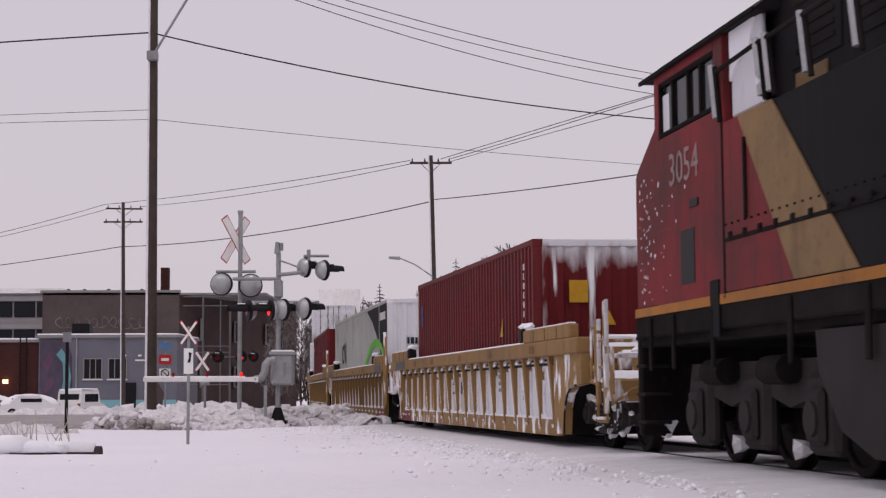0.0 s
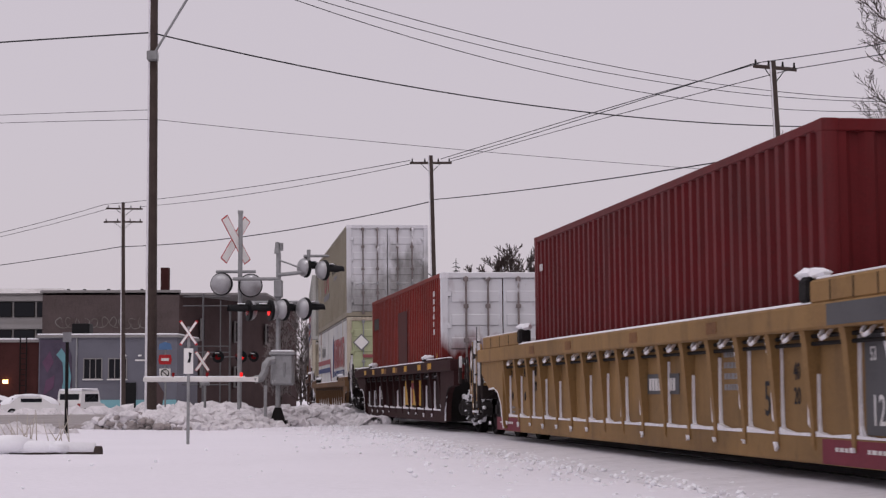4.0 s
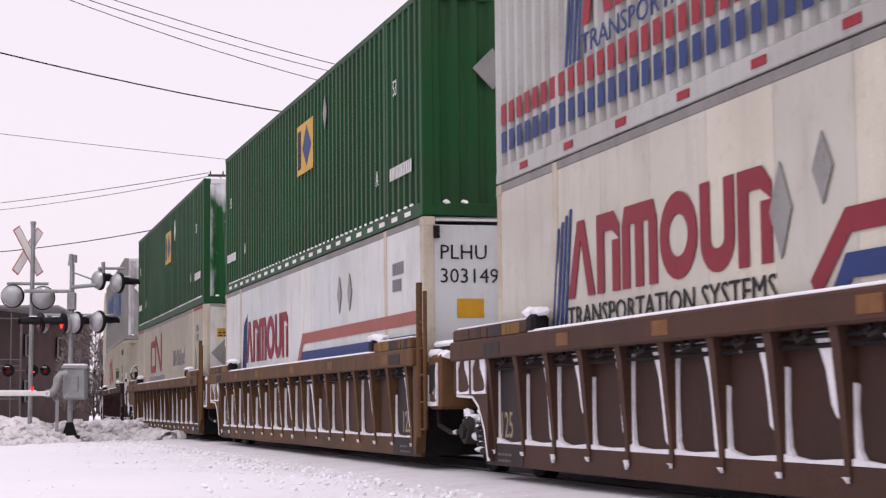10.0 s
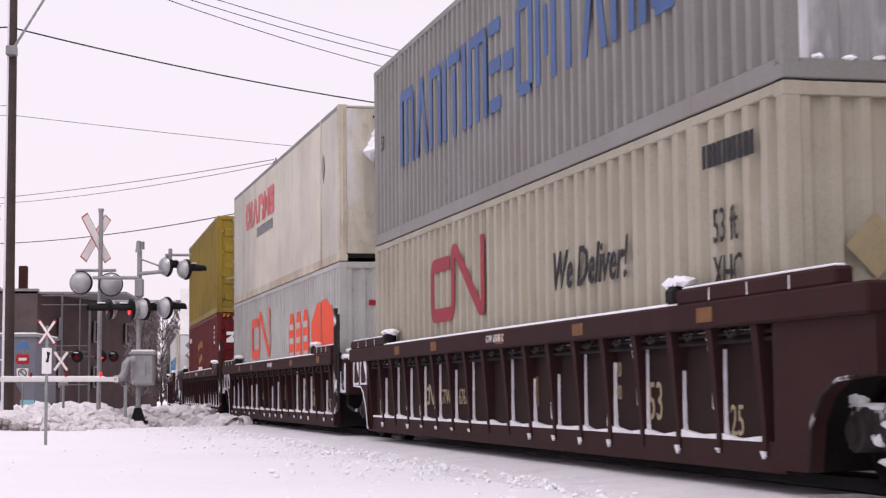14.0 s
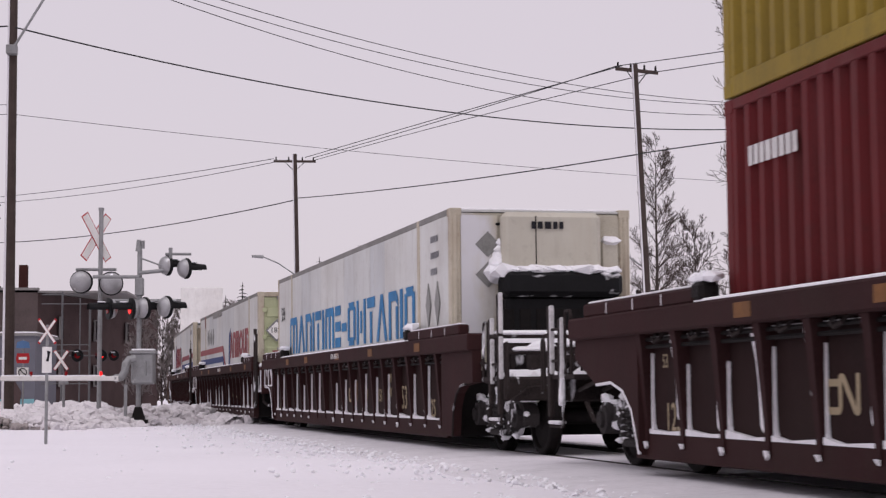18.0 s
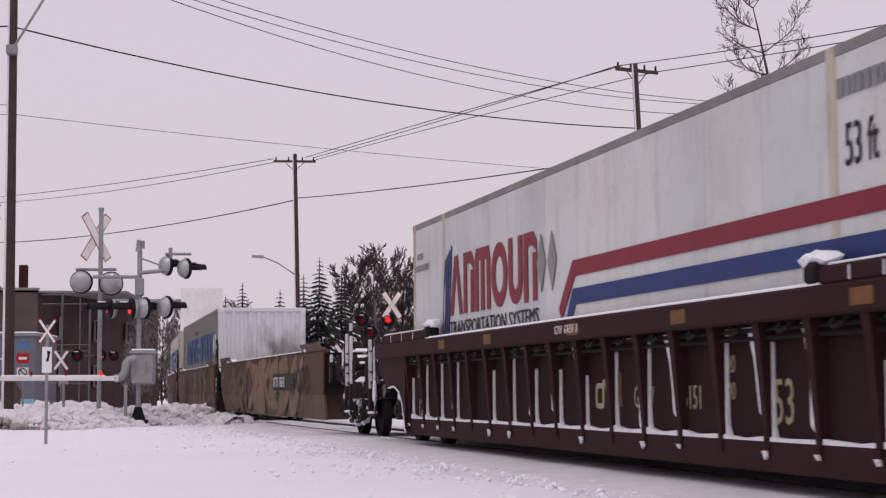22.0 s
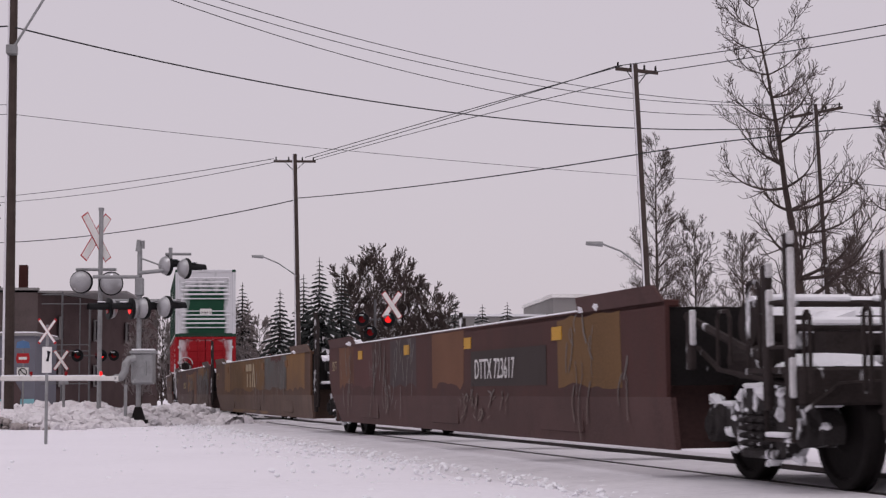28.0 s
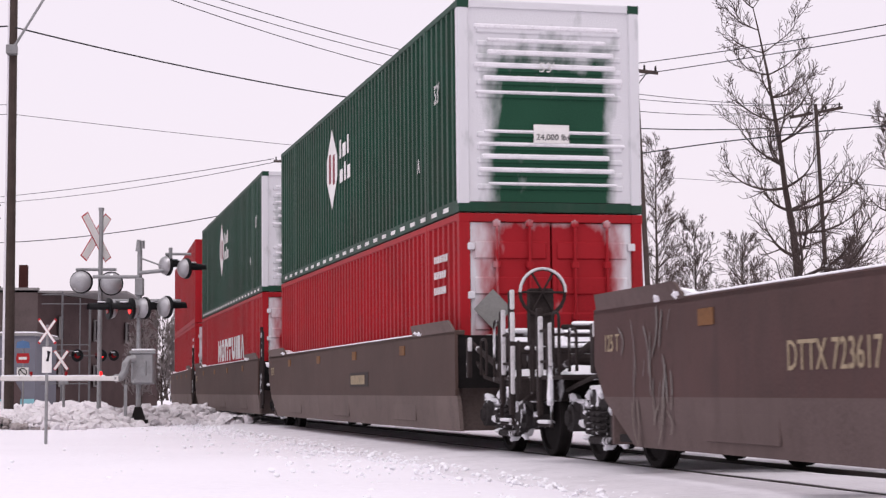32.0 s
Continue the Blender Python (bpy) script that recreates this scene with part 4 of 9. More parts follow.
    for x, z in ((10.97, 1.24), (10.2, 1.46)):
        part("cross_rail", Geo().tube((sx * x, -1.36, z), (sx * x, 1.36, z), 0.028, n=8), steel, car)
        g, y = Geo(), -1.25
        while y < 1.2:
            e = y + rng.uniform(0.3, 0.8)
            g.box(sx * x - 0.035, sx * x + 0.035, y, min(1.3, e), z + 0.01, z + rng.uniform(0.05, 0.085), 0.022)
            y = e + rng.uniform(0.03, 0.2)
        part("rail_snow", g, SNOW_SMOOTH, car)["kind"] = "stuff"
    for k in range(3):
        y = -1.2 + 0.28 * k
        part("hang_pipe", Geo().pipe([(sx * (8.6 + 0.3 * k), y, 1.15), (sx * (9.2 + 0.2 * k), y - 0.05, 0.95), (sx * 10.2, y, 0.84), (sx * 10.9, y + 0.1, 0.78)], 0.024), steel, car)
    lumps = Geo()
    for k in range(30):
        lumps.lump((sx * rng.uniform(10.15, 10.95), rng.uniform(-1.3, 1.2), 0.955), rng.uniform(0.04, 0.13), rng, 0.6)
    part("snow_clumps", lumps, SNOW_SMOOTH, car)["kind"] = "stuff"
    if brake:
        w = Geo()
        for a in range(6):
            w.tube((sx * 10.75, -0.95, 1.95), (sx * 10.75, -0.95 + 0.27 * math.cos(a * math.pi / 3), 1.95 + 0.27 * math.sin(a * math.pi / 3)), 0.015, n=5)
        w.pipe([(sx * 10.75, -0.95 + 0.28 * math.cos(a * math.pi / 10), 1.95 + 0.28 * math.sin(a * math.pi / 10)) for a in range(21)], 0.024, 6)
        bw = part("brake_wheel", w, FROST_STEEL, car, "round spoked hand brake wheel caked with snow")
        part("wheel_snow", Geo().pipe([(sx * 10.75 + 0.02, -0.95 + 0.285 * math.cos(a * math.pi / 12), 1.95 + 0.285 * math.sin(a * math.pi / 12)) for a in range(0, 13)], 0.018, 6), CRUST, bw)
        part("brake_stand", Geo().box(sx * 10.65 - 0.08, sx * 10.65 + 0.08, -1.1, -0.8, 0.95, 2.0, 0.02), FROST_STEEL, car)


def joint_fittings(car, sx, paint, off=0.0):
    """Near end of a unit that shares its bogie with the next one."""
    part("joint_platform", Geo().box(min(sx * 8.3, sx * 9.6), max(sx * 8.3, sx * 9.6), -0.85, 0.85, 0.92, 1.05, 0.02), STEEL_DARK, car)
    part("platform_snow", Geo().box(min(sx * 8.5, sx * 9.5), max(sx * 8.5, sx * 9.5), -0.75, 0.75, 1.04, 1.10, 0.03), SNOW_SMOOTH, car)
    if off == -0.85 and sx > 0:
        hue = FROST_YELLOW if paint is WELL_YELLOW else paint
        for sy in (-1, 1):
            jb = part("joint_box", Geo().box(8.52, 9.02, min(sy * 0.7, sy * 1.36), max(sy * 0.7, sy * 1.36), 0.74, 1.40, 0.04), hue, car)
            yo = sy * 1.364
            y0, y1 = sorted((sy * 1.358, sy * 1.385))
            lining = Geo().prism_y([(8.56, 0.78), (8.98, 0.78), (8.98, 0.84), (8.84, 0.82), (8.62, 0.84), (8.60, 1.10), (8.57, 1.16)], y0, y1)
            lining.prism_y([(8.98, 0.84), (8.98, 1.30), (8.94, 1.22), (8.955, 1.0), (8.92, 0.88)], y0, y1)
            part("box_snow", lining, SNOW_LIP, jb)
            part("box_pocket", Geo().box(8.66, 8.90, y0, y1 - 0.012 if sy > 0 else y1, 0.92, 1.28, 0.01), FROST_STEEL, jb)
            part("hand_hold", Geo().pipe([(8.50, yo, 1.02), (8.44, yo, 1.05), (8.42, yo, 1.16), (8.44, yo, 1.26), (8.50, yo, 1.29)], 0.045, 8), hue, jb)
            cap = Geo()
            rng = random.Random(7 + sy)
            for k in range(6):
                cap.lump((8.56 + 0.09 * k, sy * rng.uniform(1.12, 1.3), 1.41), rng.uniform(0.10, 0.17), rng, 0.5)
            part("box_cap_snow", cap, SNOW_SMOOTH, jb)
        part("bridge_plate", Geo().box(8.42, 9.75, -1.26, 1.26, 1.43, 1.50, 0.015), FROST_STEEL, car)
        part("bridge_snow", Geo().box(8.44, 9.72, -1.27, 1.24, 1.495, 1.57, 0.03), SNOW_SMOOTH, car)
        part("link_box", Geo().box(9.06, 9.62, -1.12, 1.12, 0.90, 1.38, 0.04), FROST_STEEL, car)
        part("link_snow", Geo().box(9.08, 9.60, -1.15, -1.0, 0.88, 0.94, 0.02), SNOW_LIP, car)
        part("link_snow", Geo().box(9.08, 9.60, -1.14, -1.0, 1.36, 1.41, 0.02), SNOW_LIP, car)
        part("hang_pipe", Geo().pipe([(8.6, -1.25, 0.76), (8.7, -1.27, 0.55), (9.0, -1.2, 0.46), (9.5, -1.15, 0.5)], 0.03, 6), FROST_STEEL, car)
    elif off and off > -0.5:
        x0, x1 = sorted((sx * 8.62, sx * 9.62))
        part("joint_housing", Geo().box(x0, x1, -1.18, 1.18, 0.98, 1.50, 0.05), STEEL_DARK, car)
        part("housing_snow", Geo().box(x0 + 0.03, x1 - 0.03, -1.15, 1.15, 1.49, 1.56, 0.03), SNOW_SMOOTH, car)
        part("brake_pipe", Geo().pipe([(sx * 8.7, -1.22, 1.38), (sx * 9.1, -1.24, 1.42), (sx * 9.2, -1.24, 1.12), (sx * 9.7, -1.22, 1.08)], 0.035, 8), STEEL_DARK, car)
        part("pipe_snow", Geo().pipe([(sx * 8.7, -1.23, 1.42), (sx * 9.1, -1.25, 1.46), (sx * 9.22, -1.25, 1.15), (sx * 9.7, -1.23, 1.11)], 0.024, 6), SNOW_SMOOTH, car)
        part("valve_body", Geo().box(min(sx * 9.25, sx * 9.5), max(sx * 9.25, sx * 9.5), -1.34, -1.15, 1.16, 1.40, 0.04), STEEL_DARK, car)
        part("valve_snow", Geo().lump((sx * 9.38, -1.26, 1.41), 0.16, random.Random(3), 0.6), SNOW_SMOOTH, car)
        part("snow_ledge", Geo().box(x0, x1, -1.30, -1.0, 0.93, 0.985, 0.02), SNOW_SMOOTH, car)
    if sx > 0:
        for sy in (-1, 1):
            y = sy * 1.44
            steel = FROST_YELLOW if paint is WELL_YELLOW else paint if paint is WELL_TAN else FROST_STEEL
            ladder = part("step_ladder", Geo().tube((9.28 + off, y, 0.4), (9.28 + off, y, 2.3), 0.040, n=8), steel, car, "tall step ladder at the joint")
            part("stile", Geo().tube((9.55 + off, y, 0.5), (9.55 + off, y, 2.18), 0.028, n=8), steel, ladder)
            for k in range(5):
                part("rung", Geo().tube((9.28 + off, y, 0.5 + k * 0.33), (9.55 + off, y, 0.5 + k * 0.33), 0.015, n=6), steel, ladder)
            part("stirrup", Geo().pipe([(9.28 + off, y - sy * 0.02, 2.2), (9.2 + off, y, 2.2), (9.2 + off, y, 1.7)], 0.02), STEEL_DARK, car)


def snow_in_bays(car, ribs, h0, h1, y, seed, amount=1.0, fill=1.0):
    """Snow lining each bay: a wedge on the leading side, a thin edge on the other, a line along the ledge, arched at the top."""
    rng = random.Random(seed)
    g = Geo()
    for xl, xr in zip(ribs[:-1], ribs[1:]):
        a, b = xl + 0.045, xr - 0.045
        w = b - a
        g.prism_y([(a, h0), (b, h0), (b, h0 + rng.uniform(0.03, 0.05)), (a + w * rng.uniform(0.3, 0.7), h0 + rng.uniform(0.012, 0.03)), (a, h0 + rng.uniform(0.03, 0.07))], y - 0.05, y)
        if rng.random() > amount:
            continue
        k = fill * rng.uniform(0.45, 1.15)
        top, t1 = min(0.44 * k, w * 0.62), min(0.30 * k, w * 0.45)
        foot = rng.uniform(0.02, 0.06)
        reach = h0 + (h1 - h0) * rng.uniform(0.0, 0.35)
        g.prism_y([(b, h1), (b - top * 1.25, h1), (b - top, h1 - 0.09), (b - t1, h1 - 0.26), (b - t1 * 0.72, h0 + (h1 - h0) * 0.45), (b - foot - t1 * 0.3, reach + 0.05), (b - foot * 0.5, reach), (b, reach)], y - 0.055, y)
        t2 = min(0.07 * k, w * 0.2)
        drop = h1 - rng.uniform(0.0, 0.35)
        g.prism_y([(a, drop), (a + t2 * 0.8, drop - 0.02), (a + t2 * 0.5, h0 + 0.35), (a + t2, h0 + 0.10), (a + t2 * 2.2, h0 + 0.03), (a, h0)], y - 0.03, y)
        if rng.random() < 0.55:
            g.prism_y([(a, h1), (b, h1), (b, h1 - 0.05), (a + w * 0.5, h1 - 0.03 * k), (a, h1 - 0.10 * k)], y - 0.028, y)
    for x in ribs:
        if rng.random() < amount:
            q = rng.uniform(0.6, 1.2)
            g.prism_y([(x - 0.03, h0 - 0.07), (x + 0.03, h0 - 0.07), (x + 0.05 * q, h0 - 0.11), (x + 0.02, h0 - 0.13 * q)], y - 0.09, y - 0.066)
    part("packed_snow", g, SNOW_LIP, car)["kind"] = "stuff"


def ribbed_well(label, s0, paint, sheet, ends=(False, False), half=8.2, top=1.5, bottom=0.17, nrib=16, snow=0.8, front_bogie=True, raised=0.2, seed=3, group="well cars", brake=False, rear_bogie=True, sill_h=0.22, fill=1.0, side_paint=None):
    side_paint = side_paint or paint
    car = thing("well_car", label, "railway car", group)
    MOVING.append((car, s0, half + 1.4, 0.0))
    end_at = {1: half + (1.65 if ends[0] else 0.15), -1: half + (1.65 if ends[1] else 0.95)}
    xs = [-half + 0.35 + i * (2 * half - 0.7) / (nrib - 1) for i in range(nrib)]
    for sg in (-1, 1):
        y0, y1 = sorted((sg * 1.30, sg * 1.335))
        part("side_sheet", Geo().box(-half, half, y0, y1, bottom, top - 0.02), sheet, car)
        y0, y1 = sorted((sg * 1.315, sg * 1.53))
        part("top_sill", Geo().box(-end_at[-1] - 0.02, end_at[1] + 0.02, y0, y1, top - sill_h, top, 0.02), paint, car)
        y0, y1 = sorted((sg * 1.32, sg * 1.385))
        part("bottom_sill", Geo().box(-half, half, y0, y1, bottom - 0.02, bottom + 0.22, 0.012), side_paint, car)
        part("sill_snow", Geo().box(-half + 1.9, half - 1.9, min(sg * 1.34, sg * 1.51), max(sg * 1.34, sg * 1.51), top - 0.01, top + 0.025, 0.012), SNOW_SMOOTH, car)
        rib = shared("rib", side_paint, bottom + 0.09, top - sill_h, 0.125)
        for x in xs:
            r = part("rib", rib, None, car)
            r.matrix_basis = Matrix.Translation((x, sg * 1.335, 0)) @ Matrix.Rotation(0 if sg < 0 else math.pi, 4, "Z")
        for sx in (-1, 1):
            y0, y1 = sorted((sg * 1.40, sg * 1.50))
            x0, x1 = sorted((sx * (half - 1.9), sx * (end_at[sx] - (0.45 if (ends[0] if sx > 0 else ends[1]) else 0.05))))
            y0, y1 = sorted((sg * 1.37, sg * 1.515))
            guide = part("raised_guide", Geo().box(x0 + 0.02, x1 - 0.02, y0, y1, top - 0.005, top + raised, 0.02), paint, car)
            part("guide_snow", Geo().box(x0 + 0.1, x1 - 0.1, y0 + 0.03, y1 - 0.02, top + raised - 0.005, top + raised + 0.022, 0.01), SNOW_LIP, guide)
            for j in range(1, 4):
                xj = x0 + (x1 - x0) * j / 4
                part("guide_seam", Geo().box(xj - 0.008, xj + 0.008, sg * 1.5165 - 0.003, sg * 1.5165 + 0.003, top + 0.01, top + raised - 0.02), SNOW_LIP if paint is WELL_DARK else STEEL_DARK, guide)
            part("lock_box", Geo().box(sx * (half - 2.0) - 0.12, sx * (half - 2.0) + 0.12, y0 - 0.02, y1 + 0.02, top + 0.0, top + raised + 0.04, 0.04), STEEL_DARK, car)
            cap = Geo()
            rng = random.Random(seed + sx + sg)
            for k in range(4):
                cap.lump((sx * (half - 2.0) - 0.16 + k * 0.10, sg * 1.42, top + raised + 0.07), 0.12, rng, 0.5)
            part("snow_cap", cap, SNOW_SMOOTH, car)
            # end web with an arch over the bogie
            free = ends[0] if sx > 0 else ends[1]
            e = end_at[sx]
            if sx < 0 and not free:
                arch = [(half - 0.30, bottom + 0.02), (half - 0.16, bottom + 0.36), (half + 0.05, bottom + 0.60), (half + 0.28, bottom + 0.70), (e - 0.03, bottom + 0.72), (e, bottom + 0.75), (e, top - 0.15), (half - 0.30, top - 0.15)]
                y0, y1 = sorted((sg * 1.455, sg * 1.485))
                for a in (-e, -half - 0.345):
                    part("web_stiffener", Geo().box(a, a + 0.068, y0, y1, bottom + 0.74, top - sill_h + 0.01, 0.01), side_paint, car)
                y0, y1 = sorted((sg * 1.456, sg * 1.476))
                lining = Geo()
                for a, b in ((-e + 0.07, -half - 0.345), (-half - 0.275, -half + 0.27)):
                    w, zb, zt = b - a, bottom + 0.74, top - sill_h
                    lining.prism_y([(a, zb), (b, zb), (b, zb + 0.10), (b - w * 0.12, zb + 0.035), (a + w * 0.2, zb + 0.02), (a, zb + 0.06)], y0, y1)
                    lining.prism_y([(b, zt), (b, zt - 0.34), (b - w * 0.10, zt - 0.22), (b - w * 0.34, zt - 0.10), (b - w * 0.40, zt)], y0, y1)
                    lining.prism_y([(a, zb + 0.05), (a + w * 0.06, zb + 0.06), (a + w * 0.05, zt - 0.1), (a + w * 0.22, zt), (a, zt)], y0, y1)
                part("web_snow", lining, SNOW_LIP, car)
            elif sx < 0:
                arch = [(half - 0.30, bottom + 0.02), (half - 0.10, bottom + 0.42), (half + 0.15, bottom + 0.60), (half + 0.50, bottom + 0.68), (half + 0.95, bottom + 0.66), (half + 1.1, bottom + 0.72), (e, 1.10), (e, top - 0.15), (half - 0.30, top - 0.15)]
            elif free:
                arch = [(half + 0.55, bottom + 0.02), (half + 0.62, bottom + 0.38), (half + 0.80, bottom + 0.58), (half + 1.05, bottom + 0.68), (half + 1.35, bottom + 0.70), (e, bottom + 0.72), (e, top - 0.15), (half - 0.02, top - 0.15), (half - 0.02, bottom + 0.02)]
            else:
                arch = [(half + 0.02, bottom + 0.02), (e - 0.06, bottom + 0.02), (e, bottom + 0.3), (e, top - 0.15), (half - 0.02, top - 0.15), (half - 0.02, bottom + 0.1)]
            part("end_web", Geo().prism_y([(sx * a, b) for a, b in arch], min(sg * 1.34, sg * 1.46), max(sg * 1.34, sg * 1.46)), side_paint, car)
            if sx < 0 or free:
                part("arch_lip", Geo().pipe([(sx * a, sg * 1.455, b + 0.005) for a, b in arch[:5]], 0.016, 6), FROST_STEEL if sx > 0 else SNOW_LIP, car)
        for dz in (0.05, 0.115):
            part("air_pipe", Geo().tube((-half, sg * 1.40, top - sill_h - dz), (half, sg * 1.40, top - sill_h - dz), 0.020, n=6), STEEL_DARK, car)
        if sg < 0:
            snow_in_bays(car, xs, bottom + 0.215, top - sill_h - 0.02, -1.337, seed + sg, snow, fill)
            for xl, xr in zip(xs[:-1], xs[1:]):
                part("pipe_clip", shared("pipe_clip", FROST_STEEL if paint is not WELL_YELLOW else FROST_YELLOW), None, car).location = ((xl + xr) / 2, -1.335, top - sill_h)
        for k, x in enumerate((-half + 3.0, -half + 5.4, 0.6, half - 4.6, half - 1.2)):
            part("reflector", Geo().box(x - 0.17, x + 0.17, sg * 1.532 - 0.003, sg * 1.532 + 0.003, top - sill_h + 0.05, top - 0.05), ORANGE_DECAL if paint is not WELL_DARK else ORANGE_DECAL, car)
    for sx in (-1, 1):
        part("end_bulkhead", Geo().box(min(sx * half, sx * (half + 0.06)), max(sx * half, sx * (half + 0.06)), -1.34, 1.34, bottom, 1.05), STEEL_DARK, car)
    part("well_floor", Geo().box(-half, half, -1.3, 1.3, bottom, bottom + 0.08), STEEL_DARK, car)
    for sx, free in ((1, ends[0]), (-1, ends[1])):
        (end_fittings(car, sx, paint, brake and sx > 0) if free else joint_fittings(car, sx, paint, -0.85))
    if front_bogie:
        add_bogie(car, half + 1.6)
    if rear_bogie:
        add_bogie(car, -half - 0.8)
    return car


def smooth_well(label, s0, paint, low, ends=(False, False), top=1.56, bottom=0.262, step=0.72, front_bogie=True, group="well cars", seed=5, brake=False):
    """Smooth-sided well: an upright upper sheet over a lower sheet that leans inward."""
    half = 8.3
    car = thing("well_car", label, "railway car", group)
    MOVING.append((car, s0, half + 1.4, 0.0))
    e = half + 0.75
    for sg in (-1, 1):
        y0, y1 = sorted((sg * 1.46, sg * 1.50))
        part("upper_sheet", Geo().prism_y([(-e + 0.42, step + 0.3), (-e + 0.7, step), (e - 0.45, step), (e - 0.45, top), (-e + 0.42, top)], y0, y1), paint, car)
        v = []
        for x0, x1, zb0, zb1 in ((-e + 0.7, -half + 0.75, step - 0.02, bottom), (-half + 0.75, half + 0.4, bottom, bottom)):
            v.append((x0, x1, zb0, zb1))
        g = Geo()
        for x0, x1, zb0, zb1 in v:
            i0, i1 = 1.50 - 0.08 * (step - zb0), 1.50 - 0.08 * (step - zb1)
            g.add([(x0, sg * 1.50, step), (x1, sg * 1.50, step), (x1, sg * i1, zb1), (x0, sg * i0, zb0),
                   (x0, sg * 1.45, step), (x1, sg * 1.45, step), (x1, sg * (i1 - 0.05), zb1), (x0, sg * (i0 - 0.05), zb0)],
                  [(0, 1, 2, 3), (4, 7, 6, 5), (0, 4, 5, 1), (3, 2, 6, 7), (0, 3, 7, 4), (1, 5, 6, 2)])
        part("lower_sheet", g, low, car)
        y0, y1 = sorted((sg * 1.36, sg * 1.50))
        part("top_chord", Geo().box(-e + 0.42, e - 0.45, y0, y1, top - 0.05, top + 0.015, 0.012), paint, car)
        part("sill_snow", Geo().box(-half + 1.8, half - 1.8, min(sg * 1.37, sg * 1.49), max(sg * 1.37, sg * 1.49), top + 0.01, top + 0.035, 0.01), SNOW_SMOOTH, car)
        for sx in (-1, 1):
            x0, x1 = sx * (half - 2.2), sx * (half + 0.25)
            xa, xb = min(x0, x1), max(x0, x1)
            lean = Geo()
            lean.add([(xa, sg * 1.5, top), (xb, sg * 1.5, top), (xb - 0.12, sg * 1.56, top + 0.15), (xa + 0.12, sg * 1.56, top + 0.15),
                      (xa, sg * 1.47, top), (xb, sg * 1.47, top), (xb - 0.12, sg * 1.53, top + 0.15), (xa + 0.12, sg * 1.53, top + 0.15)],
                     [(0, 1, 2, 3), (4, 7, 6, 5), (2, 6, 7, 3), (0, 3, 7, 4), (1, 5, 6, 2)])
            part("raised_guide", lean, low, car)
            rng = random.Random(seed + sx)
            cap = Geo()
            for k in range(5):
                cap.lump((sx * (half - 1.8) + rng.uniform(-0.3, 0.3), sg * 1.42, top + 0.04), 0.13, rng, 0.5)
            part("snow_cap", cap, SNOW_SMOOTH, car)
        for k in range(3):
            x = -half + 2.6 + k * 5.2
            part("access_panel", Geo().box(x, x + 1.5, min(sg * 1.475, sg * 1.49), max(sg * 1.475, sg * 1.49), 0.36, 0.62, 0.006), low, car)
    for sx in (-1, 1):
        part("end_bulkhead", Geo().box(min(sx * half, sx * (half + 0.06)), max(sx * half, sx * (half + 0.06)), -1.42, 1.42, bottom, 1.05), low, car)
        part("end_wall", Geo().box(min(sx * (e - 0.62), sx * (e - 0.5)), max(sx * (e - 0.62), sx * (e - 0.5)), -1.46, 1.46, step + 0.1, top - 0.05), STEEL_DARK, car)
    for k in range(5):
        x = -half + 0.3 + k * (2 * half - 0.6) / 4
        part("cross_bearer", Geo().box(x - 0.18, x + 0.18, -1.4, 1.4, bottom + 0.03, bottom + 0.1), STEEL_DARK, car)
    for sx, free in ((1, ends[0]), (-1, ends[1])):
        (end_fittings(car, sx, paint, brake and sx > 0) if free else joint_fittings(car, sx, paint, -0.38))
    if front_bogie:
        add_bogie(car, half + 1.4)
    add_bogie(car, -half - 1.4)
    return car


def ribbon(g, pts, width, y):
    """A flat painted stroke along points in the x-z plane, with rounded ends."""
    ext = [Vector(p) for p in pts]
    smooth = []
    m = len(ext)
    for i in range(m - 1):
        p0, p1, p2, p3 = ext[max(i - 1, 0)], ext[i], ext[i + 1], ext[min(i + 2, m - 1)]
        for t in (0, 0.2, 0.4, 0.6, 0.8):
            smooth.append(0.5 * ((2 * p1) + (p2 - p0) * t + (2 * p0 - 5 * p1 + 4 * p2 - p3) * t * t + (3 * p1 - p0 - 3 * p2 + p3) * t ** 3))
    smooth.append(ext[-1])
    vs, k = [], len(smooth)
    for i, p in enumerate(smooth):
        d = (smooth[min(i + 1, k - 1)] - smooth[max(i - 1, 0)]).normalized()
        u = i / (k - 1)
        w = width * 0.5 * min(1.0, 0.35 + 5 * u, 0.35 + 5 * (1 - u))
        n = Vector((-d.y, d.x)) * w
        for q in (p + n, p - n):
            vs.append((q.x, y - 0.00002 * i, max(0.275, min(1.55, q.y))))
    g.add(vs, [(2 * i, 2 * i + 2, 2 * i + 3, 2 * i + 1) for i in range(k - 1)])


def swoosh(rng, turns):
    """Control points in a unit square for one wandering stroke."""
    up, side = rng.random() < 0.5, rng.choice((-1, 1))
    pts = []
    for k in range(turns + 1):
        b = k / turns
        b = b if up else 1 - b
        a = 0.5 + side * (0.5 if k % 2 else -0.45) * rng.uniform(0.35, 1.0)
        pts.append((a, b))
    hook = 0.3 if pts[-1][1] < 0.5 else -0.3
    pts.append((pts[-1][0] + rng.uniform(-0.5, 0.5), pts[-1][1] + hook))
    return pts


